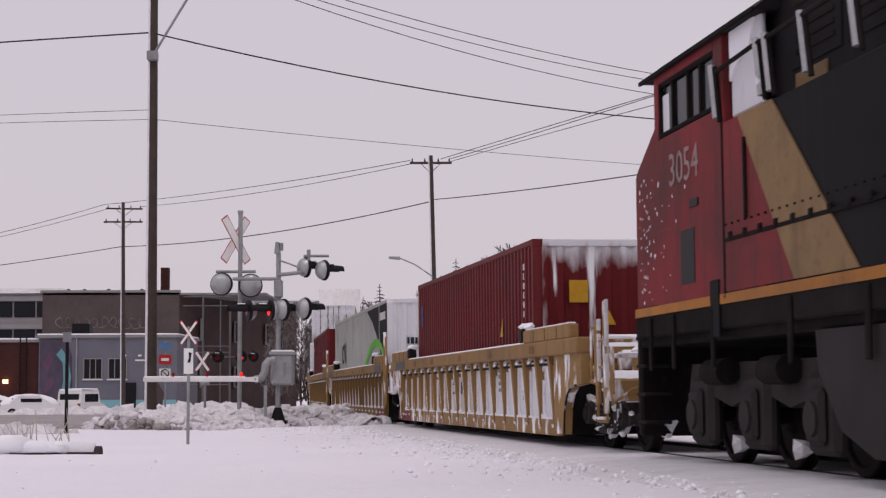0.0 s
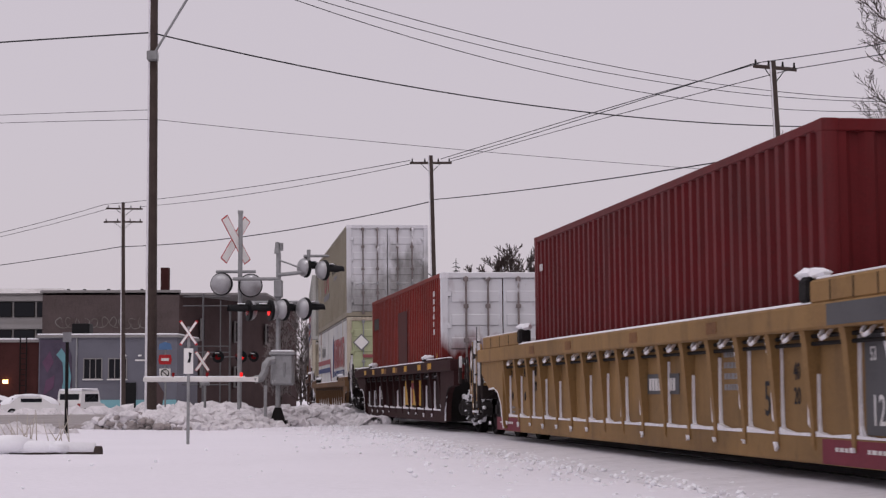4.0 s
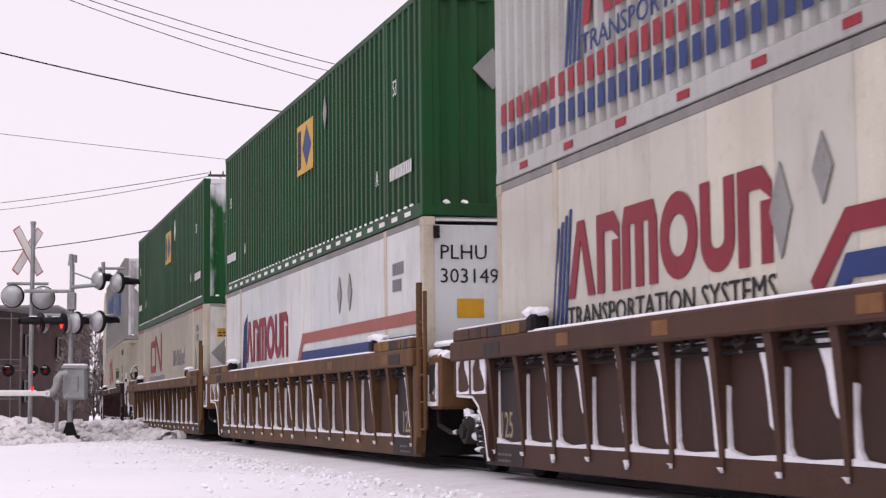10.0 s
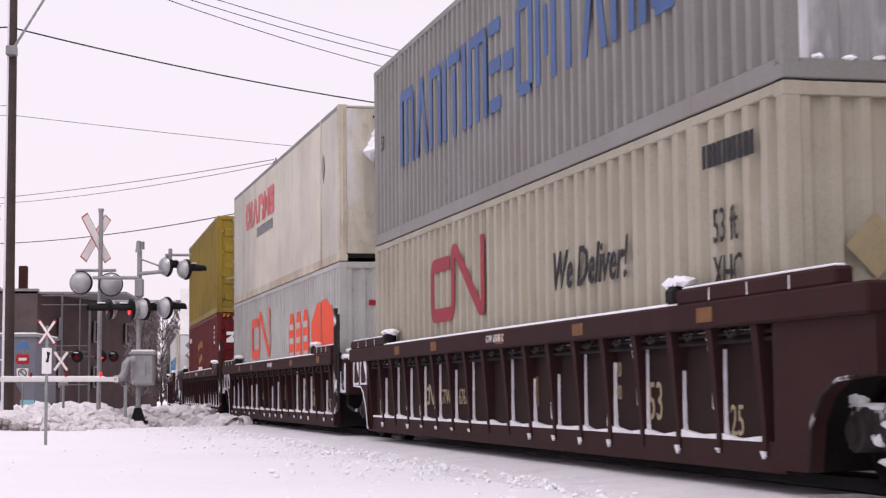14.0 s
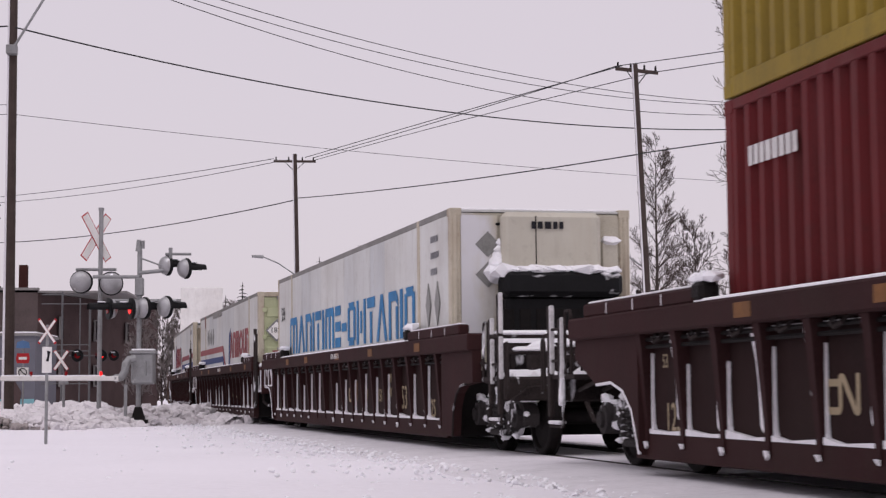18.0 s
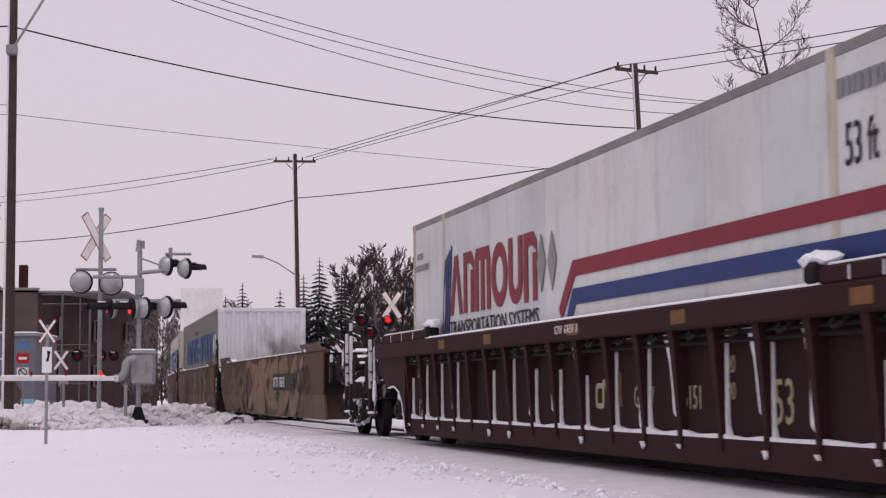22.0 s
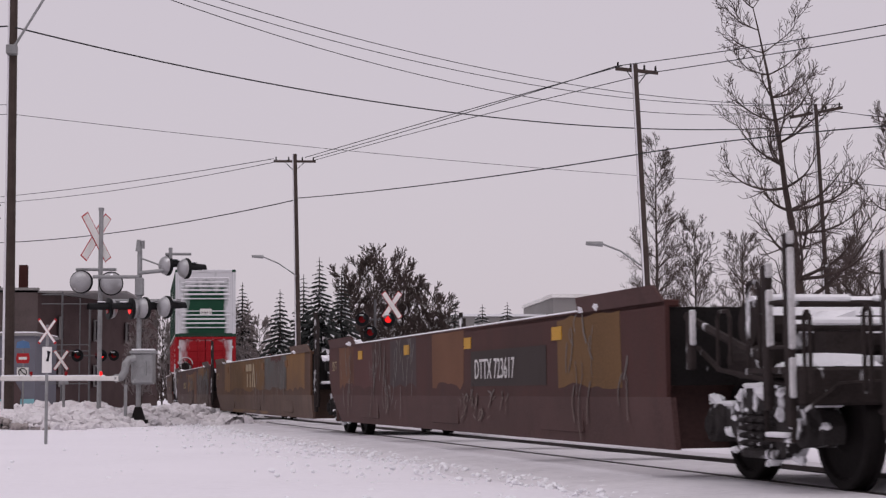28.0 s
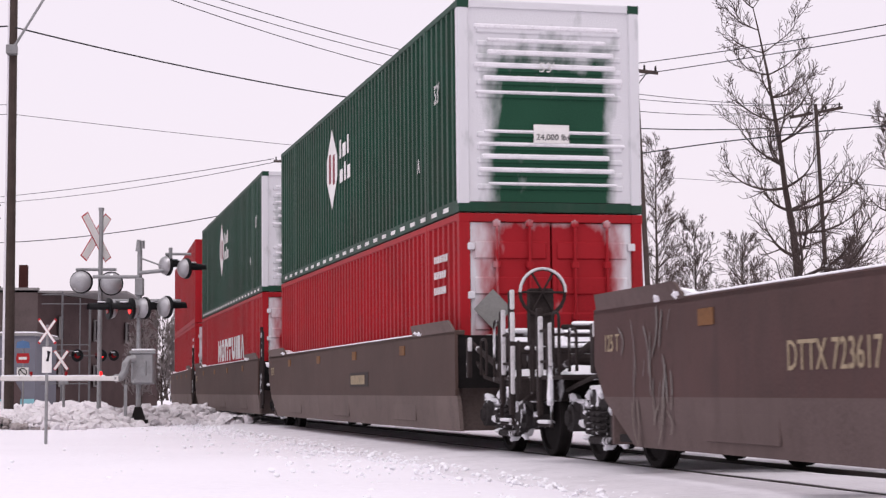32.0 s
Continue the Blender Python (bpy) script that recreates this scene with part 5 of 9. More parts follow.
def throw_up(car, x, w, z0, z1, count, seed, fill, line, stroke=0.30, edge=0.07, y=-1.505, over=1.25):
    """A row of swelling, interlocking sprayed curves in one colour with darker outlines; no letters."""
    rng = random.Random(seed)
    step = w / count
    for k in range(count):
        sh = swoosh(rng, rng.choice((1, 2, 3, 4)))
        h = (z1 - z0) * rng.uniform(0.85, 1.05)
        zb = z0 + rng.uniform(-0.05, 0.08)
        pts = [(x + k * step + (a * over * 1.25 - 0.12) * step + rng.uniform(-0.05, 0.05) + (b - 0.5) * 0.12, zb + h * b + rng.uniform(-0.04, 0.04)) for a, b in sh]
        s = stroke * rng.uniform(0.85, 1.15)
        back, front = Geo(), Geo()
        ribbon(back, [(a + 0.008, b - 0.008) for a, b in pts], s + 2 * edge, y - 0.0016 * k)
        ribbon(front, pts, s, y - 0.0016 * k - 0.0008)
        o = part("graffiti", front, fill, car)
        part("graffiti_outline", back, line, o)


def tag_line(car, x, w, z0, z1, strokes, seed, material, width=0.03, y=-1.521):
    """Thin sprayed scrawl."""
    rng = random.Random(seed)
    g = Geo()
    a0 = rng.uniform(0, 6.28)
    pts = []
    for i in range(strokes * 8):
        u = i / (strokes * 8 - 1)
        a = a0 + i * 0.95
        pts.append((x + w * u + w / strokes * 0.55 * math.cos(a) * rng.uniform(0.6, 1.2), (z0 + z1) / 2 + (z1 - z0) * 0.5 * math.sin(a * 0.83) * rng.uniform(0.5, 1.0)))
    ribbon(g, pts, width, y)
    return part("graffiti_scrawl", g, material, car)


def scratches(car, x, w, z0, z1, count, seed, material=SPRAY_PALE, y=-1.510):
    """Worn, broken strokes of old spray paint, mostly upright."""
    rng = random.Random(seed)
    g = Geo()
    for k in range(count):
        cx, a = x + rng.uniform(0, w), rng.uniform(z0, z1)
        h = rng.uniform(0.15, 0.6) * (z1 - z0)
        lean, bend = rng.uniform(-0.15, 0.15), rng.uniform(-0.10, 0.10)
        ribbon(g, [(cx + lean * t + bend * math.sin(3.1 * t), a + h * (t - 0.5)) for t in (0, 0.33, 0.66, 1.0)], rng.uniform(0.012, 0.035), y - 0.0001 * k)
    o = part("graffiti_scrawl", g, material, car)
    o["kind"] = "stuff"
    return o


def field(car, x0, x1, z0, z1, material, seed, y=-1.5025):
    """A sprayed field with a wavering edge."""
    rng = random.Random(seed)
    top = [(x0 + (x1 - x0) * i / 8, z1 + rng.uniform(-0.06, 0.02)) for i in range(9)]
    low = [(x1 - (x1 - x0) * i / 8 + rng.uniform(-0.06, 0.06), z0 + rng.uniform(-0.03, 0.08)) for i in range(9)]
    return part("graffiti_field", Geo().add([(a, y, min(1.55, b)) for a, b in top + low], [(i, i + 1, 16 - i, 17 - i) for i in range(8)]), material, car)


# ---- markings -----------------------------------------------------------
YS = -1.300


def rounded(pts, r):
    """The corners of a line cut by short arcs."""
    out = [Vector(pts[0])]
    for a, b, c in zip(pts[:-2], pts[1:-1], pts[2:]):
        a, b, c = Vector(a), Vector(b), Vector(c)
        u, v = (a - b), (c - b)
        k = min(r, u.length * 0.45, v.length * 0.45)
        p, q = b + u.normalized() * k, b + v.normalized() * k
        out += [(1 - t) ** 2 * p + 2 * t * (1 - t) * b + t * t * q for t in (0, 0.25, 0.5, 0.75, 1)]
    return [tuple(p) for p in out + [Vector(pts[-1])]]


def bent_logo(box, x, z, w, h, material, y=YS, bar=0.0):
    """A railway mark drawn as one bent bar."""
    b = bar or h * 0.20
    c = w * 0.44
    path = rounded([(x + c * 0.86, z + h * 0.84), (x + b / 2, z + h * 0.84), (x + b / 2, z + b / 2), (x + c, z + b / 2), (x + c, z + h * 0.98), (x + c + b * 0.9, z + h * 0.98), (x + w - b * 1.3, z + b / 2), (x + w - b / 2, z + b / 2), (x + w - b / 2, z + h * 1.08)], b * 0.9)
    return stripe(box, path, b, material, y, "painted_logo")


def plain_shape(g, kind, x, z, w, h, s, y):
    """One abstract painted shape built of plain strokes and blocks."""
    def bit(*pts):
        g.prism_y([(x + a, z + b) for a, b in pts], y, y + 0.004)

    def arc(cx, cz, rx, rz, a0, a1, n=12):
        for k in range(n):
            t0, t1 = a0 + (a1 - a0) * k / n, a0 + (a1 - a0) * (k + 1) / n
            bit((cx + rx * math.cos(t0), cz + rz * math.sin(t0)), (cx + rx * math.cos(t1), cz + rz * math.sin(t1)), (cx + (rx - s) * math.cos(t1), cz + (rz - s) * math.sin(t1)), (cx + (rx - s) * math.cos(t0), cz + (rz - s) * math.sin(t0)))
    if kind == "bar":
        bit((0, 0), (w, 0), (w, h), (0, h))
    elif kind == "dash":
        bit((0, h * 0.36), (w, h * 0.36), (w, h * 0.56), (0, h * 0.56))
    elif kind == "peak":
        bit((0, 0), (s, 0), (w / 2, h * 0.74), (w - s, 0), (w, 0), (w / 2 + s * 0.5, h), (w / 2 - s * 0.5, h))
    elif kind == "post":
        bit((w / 2 - s / 2, 0), (w / 2 + s / 2, 0), (w / 2 + s / 2, h - s * 1.35), (w / 2 - s / 2, h - s * 1.35))
        bit((0, h - s), (w, h - s), (w, h), (0, h))
    elif kind == "ring":
        arc(w / 2, h / 2, w / 2, h / 2, 0, 6.28319, 20)
    elif kind == "frame":
        for q in (((0, s * 0.5), (s, s * 0.5), (s, h - s * 0.5), (0, h - s * 0.5)), ((w - s, s * 0.5), (w, s * 0.5), (w, h - s * 0.5), (w - s, h - s * 0.5)), ((s * 0.5, 0), (w - s * 0.5, 0), (w - s, s * 0.8), (s, s * 0.8)), ((s, h - s * 0.8), (w - s, h - s * 0.8), (w - s * 0.5, h), (s * 0.5, h))):
            bit(*q)
    elif kind == "cup":
        for a in (0, w - s):
            bit((a, h * 0.36), (a + s, h * 0.36), (a + s, h), (a, h))
        arc(w / 2, h * 0.36, w / 2, h * 0.36, 3.14159, 6.28319, 10)
    elif kind == "fold":
        for a in (0, w / 2 - s / 2, w - s):
            bit((a, 0), (a + s, 0), (a + s, h - s * 0.9), (a, h - s * 0.9))
        bit((0, h - s * 0.9), (w, h - s * 0.9), (w - s * 0.4, h), (s * 0.4, h))
    elif kind == "slant":
        bit((0, 0), (s, 0), (s, h), (0, h))
        bit((w - s, 0), (w, 0), (w, h), (w - s, h))
        bit((w / 2 - s * 0.4, h * 0.25), (w / 2 + s * 0.4, h * 0.25), (w / 2 + s * 0.4, h * 0.75), (w / 2 - s * 0.4, h * 0.75))
    elif kind == "flag":
        bit((0, 0), (s, 0), (s, h - s * 0.9), (0, h - s * 0.9))
        bit((w - s, 0), (w, 0), (w, h - s * 1.4), (w - s, h - s * 1.4))
        bit((0, h - s * 0.9), (w - s, h - s * 0.9), (w, h - s * 1.4), (w, h - s * 0.7), (w - s * 0.8, h), (0, h))
    elif kind == "steps":
        for b in (0, h / 2 - s / 2, h - s):
            bit((0, b), (w, b), (w, b + s), (0, b + s))


def name_row(box, kinds, x0, x1, z, h, material, y=YS, weight=0.17, gap=0.13, name="painted_shape"):
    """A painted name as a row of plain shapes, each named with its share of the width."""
    k = (x1 - x0) / (sum(w for _, w in kinds) + gap * (len(kinds) - 1))
    x = x0
    for kind, w in kinds:
        g = Geo()
        plain_shape(g, kind, x, z, w * k, h, min(weight * k, w * k), y)
        part(name, g, material, box)
        x += (w + gap) * k


HAULIER = (("peak", 1.05), ("flag", 0.82), ("fold", 1.15), ("ring", 1.10), ("cup", 0.90), ("flag", 0.82))
FERRY = (("fold", 0.84), ("peak", 0.74), ("flag", 0.62), ("bar", 0.18), ("post", 0.58), ("bar", 0.18), ("fold", 0.84), ("steps", 0.48), ("dash", 0.40),
         ("frame", 0.62), ("slant", 0.70), ("post", 0.58), ("peak", 0.74), ("flag", 0.62), ("bar", 0.18), ("frame", 0.62))
TRUCKER = (("frame", 1.0), ("bar", 0.34), ("peak", 1.1), ("flag", 1.0), ("slant", 1.0), ("steps", 0.8))


def road_name(box, x, z, w, h, red, blue, sub=True, subink=None, y=YS):
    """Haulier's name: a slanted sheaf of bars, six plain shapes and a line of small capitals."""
    g = Geo()
    for k in range(4):
        a = x + 0.02 + k * 0.12
        g.prism_y([(a, z - 0.30), (a + 0.065, z - 0.30), (a + 0.25 + 0.02, z + h * (0.98 + 0.07 * k)), (a + 0.21, z + h * (0.98 + 0.07 * k))], y, y + 0.004)
    part("painted_sheaf", g, blue, box)
    name_row(box, HAULIER, x + 0.52, x + w, z, h, red, y, 0.26, 0.09)
    if sub:
        me = word_mesh("TRANSPORTATION SYSTEMS", 0.20, subink or blue, 0.62)
        ob = new("lettering", me)
        ob.parent = box
        wide = max(v.co.x for v in me.vertices)
        ob.matrix_basis = Matrix.Translation((x + 0.50, y, z - 0.27)) @ Matrix.Diagonal(((w - 0.45) / wide, 1, 1, 1))


def rail_band(box, pts, red, blue, y=YS):
    stripe(box, pts, 0.17, red, y, "red_stripe")
    stripe(box, [(a + (0.12 if i == 0 else 0), b - 0.30) for i, (a, b) in enumerate(pts)], 0.17, blue, y, "blue_stripe")


def ferry_name(box, x0, x1, z, h, material, y=YS):
    name_row(box, FERRY, x0, x1, z, h, material, y, 0.155, 0.115, "painted_name")


def end_word(box, text, y, z, h, material, x):
    m = Matrix.Translation((x, y, z)) @ Matrix.Rotation(radians(90), 4, "Z")
    return word(box, text, 0, 0, h, material, 0, rot=m)


def end_diamond(box, y, z, r, material, x):
    return part("hazard_placard", Geo().prism_x([(y - r, z), (y, z - r), (y + r, z), (y, z + r)], x - 0.004, x + 0.004), material, box)


F53, F40 = 16.154, 12.192
EX53 = F53 / 2 + 0.006
LOW, UP = 0.27, 3.185

SPRAY_TAN2 = mat("dull_sand_spray_paint", (0.125, 0.085, 0.060), 0.7, var=0.3, scale=1.2, dust=(0.72, 0.75, (0.15, 0.105, 0.085)), grime=0.8, grime_rgb=(0.078, 0.046, 0.040))
SPRAY_BROWN = mat("brown_spray_outline", (0.055, 0.030, 0.022), 0.7, var=0.3, scale=1.2, dust=(0.72, 0.75, (0.15, 0.105, 0.085)), grime=0.5, grime_rgb=(0.085, 0.050, 0.036))
SPRAY_SHADOW = mat("slate_spray_shadow", (0.052, 0.040, 0.041), 0.7, var=0.35, scale=1.2, dust=(0.72, 0.75, (0.15, 0.105, 0.085)), grime=0.8, grime_rgb=(0.080, 0.050, 0.043))
SPRAY_GOLD = mat("gold_spray_paint", (0.30, 0.20, 0.03), 0.6, var=0.2)
WINE_FIELD = mat("wine_red_field", (0.078, 0.033, 0.030), 0.7, var=0.35, scale=0.9, dust=(0.72, 0.75, (0.15, 0.105, 0.085)))
RUST_FIELD = mat("rust_orange_field", (0.125, 0.060, 0.034), 0.7, var=0.35, scale=0.9, dust=(0.72, 0.75, (0.15, 0.105, 0.085)))
OCHRE_BROWN = mat("ochre_brown_field", (0.125, 0.070, 0.030), 0.7, var=0.4, scale=0.8, dust=(0.72, 0.75, (0.15, 0.105, 0.085)))
SAND_FIELD = mat("sandy_lower_field", (0.16, 0.105, 0.062), 0.75, var=0.3, scale=0.8)

WELL_PLUM = mat("plum_brown_well_paint", (0.075, 0.043, 0.040), 0.7, var=0.35, scale=0.7, streak=0.3, streak_rgb=(0.05, 0.04, 0.04), bump=0.1, grime=0.4)
WELL_PLUM_LOW = mat("plum_grey_lower_sheet", (0.115, 0.083, 0.078), 0.75, var=0.3, scale=0.9, streak=0.3, streak_rgb=(0.08, 0.06, 0.06), bump=0.1, grime=0.35)
WELL_WINE = mat("wine_brown_well_paint", (0.062, 0.027, 0.024), 0.7, var=0.4, scale=0.6, streak=0.3, streak_rgb=(0.04, 0.03, 0.03), bump=0.1, grime=0.4)
WELL_WINE_LOW = mat("wine_dust_lower_sheet", (0.085, 0.048, 0.045), 0.75, var=0.3, scale=0.9, bump=0.1, grime=0.35)
WELL_ASH = mat("ash_brown_well_paint", (0.076, 0.050, 0.043), 0.7, var=0.3, scale=0.7, bump=0.1, grime=0.3)
WELL_ASH_LOW = mat("ash_grey_lower_sheet", (0.145, 0.112, 0.102), 0.75, var=0.3, scale=0.9, bump=0.1, grime=0.3)

# ---- the train ----------------------------------------------------------
# yellow articulated car
for k, s in enumerate((11.67, -7.85, -26.9)):
    c = ribbed_well("yellow ribbed steel well car, snow packed between its ribs", s, WELL_YELLOW, WELL_YELLOW_SNOW if k == 0 else WELL_YELLOW, (k == 0, k == 2), top=1.52, nrib=18, snow=1.0 if k == 0 else 0.85, fill=1.8 if k == 0 else 0.5, side_paint=FROST_YELLOW if k == 0 else None, front_bogie=k == 0, seed=10 + k, group="yellow well cars", brake=False, rear_bogie=True)
    for sx in (-1, 1):
        if k == 0 and sx > 0:
            continue
        x = sx * 7.5
        plain = k == 2 and sx < 0
        if not plain:
            part("stencil_panel", Geo().box(x - 0.42, x + 0.42, -1.348, -1.337, 0.42, 1.27), PATCH_GREY, c)
            part("stencil_panel", Geo().box(x - 0.75, x + 0.75, -1.537, -1.531, 1.32, 1.50), PATCH_GREY, c)
            word(c, "125", x - 0.30, 0.50, 0.26, PALE_INK, -1.35, 0.8)
        else:
            word(c, "45", x + 0.75, 1.02, 0.13, INK, -1.34, 0.8)
            word(c, "40", x + 1.55, 1.02, 0.15, INK, -1.34, 0.8)
            word(c, "20", x + 1.55, 0.80, 0.15, INK, -1.34, 0.8)
            for dx in (0.0, 1.0):
                diamond(c, x - 0.15 + dx, 0.72, 0.07, INK, -1.342)
            bars(c, x - 0.3, 0.52, 2, INK_GREY, -1.342, 0.4, 0.03, 0.04, seed=44)
        part("stencil_panel", Geo().box(x - 1.3, x + 0.62, -1.390, -1.384, 0.16, 0.37), PATCH_MAROON, c)
        bars(c, x - 1.0, 0.27, 1, PALE_INK, -1.393, 0.4, 0.035, seed=int(x) + 40)
        bars(c, x - 0.3, 0.27, 1, PALE_INK, -1.393, 0.4, 0.035, seed=int(x) + 41)
        word(c, "53", x - 0.30, 1.02, 0.12, INK if plain else PALE_INK, -1.35 if not plain else -1.34, 0.8)
    word(c, "53", 4.6, 0.55, 0.34, INK, -1.34, 0.8)
    word(c, "40", 5.4, 0.88, 0.16, INK, -1.34, 0.8)
    word(c, "20", 5.4, 0.66, 0.16, INK, -1.34, 0.8)
    bars(c, 3.4, 1.12, 4, INK_GREY, -1.342, 0.5, 0.06, 0.05, seed=k)
    part("stencil_panel", Geo().box(-1.5 + k, -0.2 + k, -1.345, -1.337, 0.75, 0.98), PATCH_GREY, c)
    bars(c, -1.4 + k, 0.79, 1, PALE_INK, -1.35, 1.1, 0.14, seed=k + 3)
    if k == 1:
        name_row(c, (("slant", 0.5), ("post", 0.5), ("slant", 0.5)), -0.9, 0.75, 0.55, 0.52, LOGO_DKRED, -1.342, 0.13, 0.08)

b = container("deep red steel container streaked with snow in a well car", F40, 11.67, LOW, CAR_RED, end="ribs", end_paint=SNOWY_RED)
part("caution_label", Geo().box(6.09, 6.099, -0.72, -0.42, 1.9, 2.25), YELLOW_DECAL, b)
part("caution_label", Geo().prism_x([(-0.2, 1.55), (0.02, 1.55), (-0.09, 1.78)], 6.092, 6.10), YELLOW_DECAL, b)
part("caution_label", Geo().prism_y([(3.4, 1.45), (3.62, 1.45), (3.62, 1.75)], YS, YS + 0.004), YELLOW_DECAL, b)
part("owner_mark", Geo().box(-5.6, -5.35, YS, YS + 0.004, 1.95, 2.4), LOGO_BLUE, b)
bars(b, 5.35, 2.45, 6, PALE_INK, YS, 0.09, 0.10, 0.05, seed=2)
part("vent_box", Geo().box(-6.5, -6.1, -0.9, -0.3, 0.9, 1.6, 0.03), WELL_YELLOW, b)

b = container("grey container with a black corner and green arc", F53, -7.85, LOW, GREY_LT, end="ribs", end_paint=SNOWY_WHITE)
poly_patch(b, [(2.9, 2.79), (4.3, 2.45), (5.4, 2.05), (6.2, 1.65), (7.0, 1.15), (7.95, 0.6), (7.95, 2.79)], LOCO_BLACK, YS + 0.002, "black_corner_panel")
arc = [(1.4, 0.9), (2.3, 1.25), (3.2, 1.55), (4.1, 1.77), (5.0, 1.86), (5.8, 1.84), (6.6, 1.70), (7.3, 1.42), (7.95, 1.0)]
stripe(b, arc, 0.20, LOGO_GREEN, YS - 0.004, "green_arc")
bent_logo(b, -5.2, 1.45, 1.3, 0.62, INK)
diamond(b, 4.3, 1.35, 0.27, PLACARD, YS)
bars(b, 6.3, 2.4, 1, PALE_INK, YS - 0.004, 1.4, 0.2, seed=6)
bars(b, -0.8, 1.75, 1, INK, EX53, 1.2, 0.16, seed=7, axis="y")

b = container("dark red forty-foot steel container in a yellow well car", F40, -26.9, LOW, CAR_RED, end="ribs", end_paint=CAR_RED)
bars(b, -5.7, 2.35, 1, PALE_INK, YS, 0.2, 0.1, seed=8)

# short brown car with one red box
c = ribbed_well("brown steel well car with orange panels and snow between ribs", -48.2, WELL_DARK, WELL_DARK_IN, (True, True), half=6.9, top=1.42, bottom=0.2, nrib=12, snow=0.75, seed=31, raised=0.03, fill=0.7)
for k, x in enumerate((-5.9, -4.0, -2.0, 0.2, 2.2, 4.4, 5.9)):
    part("reflector", Geo().box(x - 0.22, x + 0.22, -1.538, -1.531, 1.26, 1.38), YELLOW_DECAL, c)
for a, w in ((0.75, 1.2), (2.05, 1.25)):
    part("orange_panel", Geo().box(a, a + w, -1.345, -1.337, 0.5, 1.05), LOGO_GOLD, c)
name_row(c, (("post", 0.55), ("post", 0.55), ("slant", 0.6)), 1.0, 3.1, 0.55, 0.46, LOGO_DKRED, -1.35, 0.15, 0.2)
word(c, "DTTX", -5.4, 0.62, 0.24, PALE_INK, -1.342, 0.8)
word(c, "74531", -4.1, 0.62, 0.24, PALE_INK, -1.342, 0.8)
b = container("rust-red forty-foot container with snow-caked doors", F40, -48.2, LOW + 0.08, CAR_RED2, end="doors", end_paint=SNOWY_HEAVY)
poly_patch(b, [(-0.7, 0.9), (0.9, 0.9), (0.9, 2.35), (-0.7, 2.35)], mat("dark_patched_panel", (0.06, 0.012, 0.01), 0.6, var=0.3, scale=3), YS + 0.002)
poly_patch(b, [(-5.6, 2.1), (-4.6, 2.1), (-4.6, 2.4), (-5.6, 2.4)], SPRAY_DARK, YS + 0.002)
bars(b, 5.0, 2.45, 6, PALE_INK, YS, 0.16, 0.11, 0.05, seed=11)
part("caution_label", Geo().prism_y([(5.1, 0.95), (5.5, 0.95), (5.5, 1.25)], YS, YS + 0.004), YELLOW_DECAL, b)

# single tan car
c = ribbed_well("tan-brown steel well car with snow along its bays", -69.8, WELL_CLAY, WELL_CLAY_IN, (True, True), top=1.16, bottom=0.12, nrib=15, snow=0.9, seed=41, raised=0.12, sill_h=0.17, fill=0.85)
word(c, "467415", -6.6, 0.45, 0.2, PALE_INK, -1.345, 0.8)
part("stencil_panel", Geo().box(-6.7, -5.2, -1.343, -1.337, 0.42, 0.68), PATCH_GREY, c)
word(c, "53", 1.0, 0.45, 0.34, INK, -1.342, 0.8)
part("faded_panel", Geo().box(2.6, 4.4, -1.343, -1.337, 0.35, 0.9), mat("faded_red_panel", (0.14, 0.045, 0.04), 0.6), c)
b = container("white insulated container with faded red and blue stripes, pale green doors", F53, -69.8, LOW, WHITE_BOX, "smooth", "doors", LIME)
road_name(b, 1.0, 1.35, 5.8, 0.98, LOGO_ROSE, LOGO_BLUE)
part("red_post_mark", Geo().box(-6.15, -6.04, -1.31, -1.30, 2.42, 2.86), LOGO_DKRED, b)
word(b, "PLHU", -7.35, 2.18, 0.17, INK_GREY, YS, 0.7)
word(b, "003228", -7.35, 1.93, 0.17, INK_GREY, YS, 0.7)
rail_band(b, [(-7.9, 1.66), (-0.5, 1.66), (0.3, 1.0)], LOGO_ROSE, LOGO_BLUE)
for k in range(4):
    diamond(b, -5.2 + k * 0.55, 2.05, 0.20, PLACARD, YS)
for xa, xb, za, zb in ((-5.35, -4.35, 2.36, 2.80), (-7.85, -7.25, 2.05, 2.62), (-2.6, -1.5, 1.9, 2.78), (3.1, 4.2, 0.3, 1.05)):
    part("repair_patch", Geo().box(xa, xb, YS + 0.003, YS + 0.012, za, zb, 0.003), WHITE_BOX, b)
for y in (-0.85, -0.12):
    end_diamond(b, y, 2.1, 0.27, INK_GREY, EX53 + 0.03)
    end_diamond(b, y, 2.1, 0.22, WHITE, EX53 + 0.036)
end_word(b, "1824", -0.28, 2.05, 0.12, INK, EX53 + 0.045)
bars(b, 0.45, 2.3, 2, INK, EX53 + 0.005, 0.6, 0.15, seed=13, axis="y")
part("door_badge", Geo().box(EX53 + 0.016, EX53 + 0.03, -0.8, -0.05, 1.62, 1.72), LOGO_ROSE, b)
b = container("grimy beige-grey corrugated container with snow-packed doors", F53, -69.8, UP, GREY_KHAKI, end="doors", end_paint=SNOWY_WHITE)
bent_logo(b, -3.7, 1.35, 2.5, 0.90, LOGO_ROSE)
word(b, "We Deliver!", 0.8, 1.75, 0.36, INK, YS, 0.9, 0.28)
bars(b, 1.8, 1.5, 1, INK_GREY, YS, 1.4, 0.14, seed=15)
bars(b, -4.2, 1.05, 1, INK_GREY, YS, 4.2, 0.2, seed=16)
diamond(b, -6.3, 1.55, 0.25, PLACARD, YS)

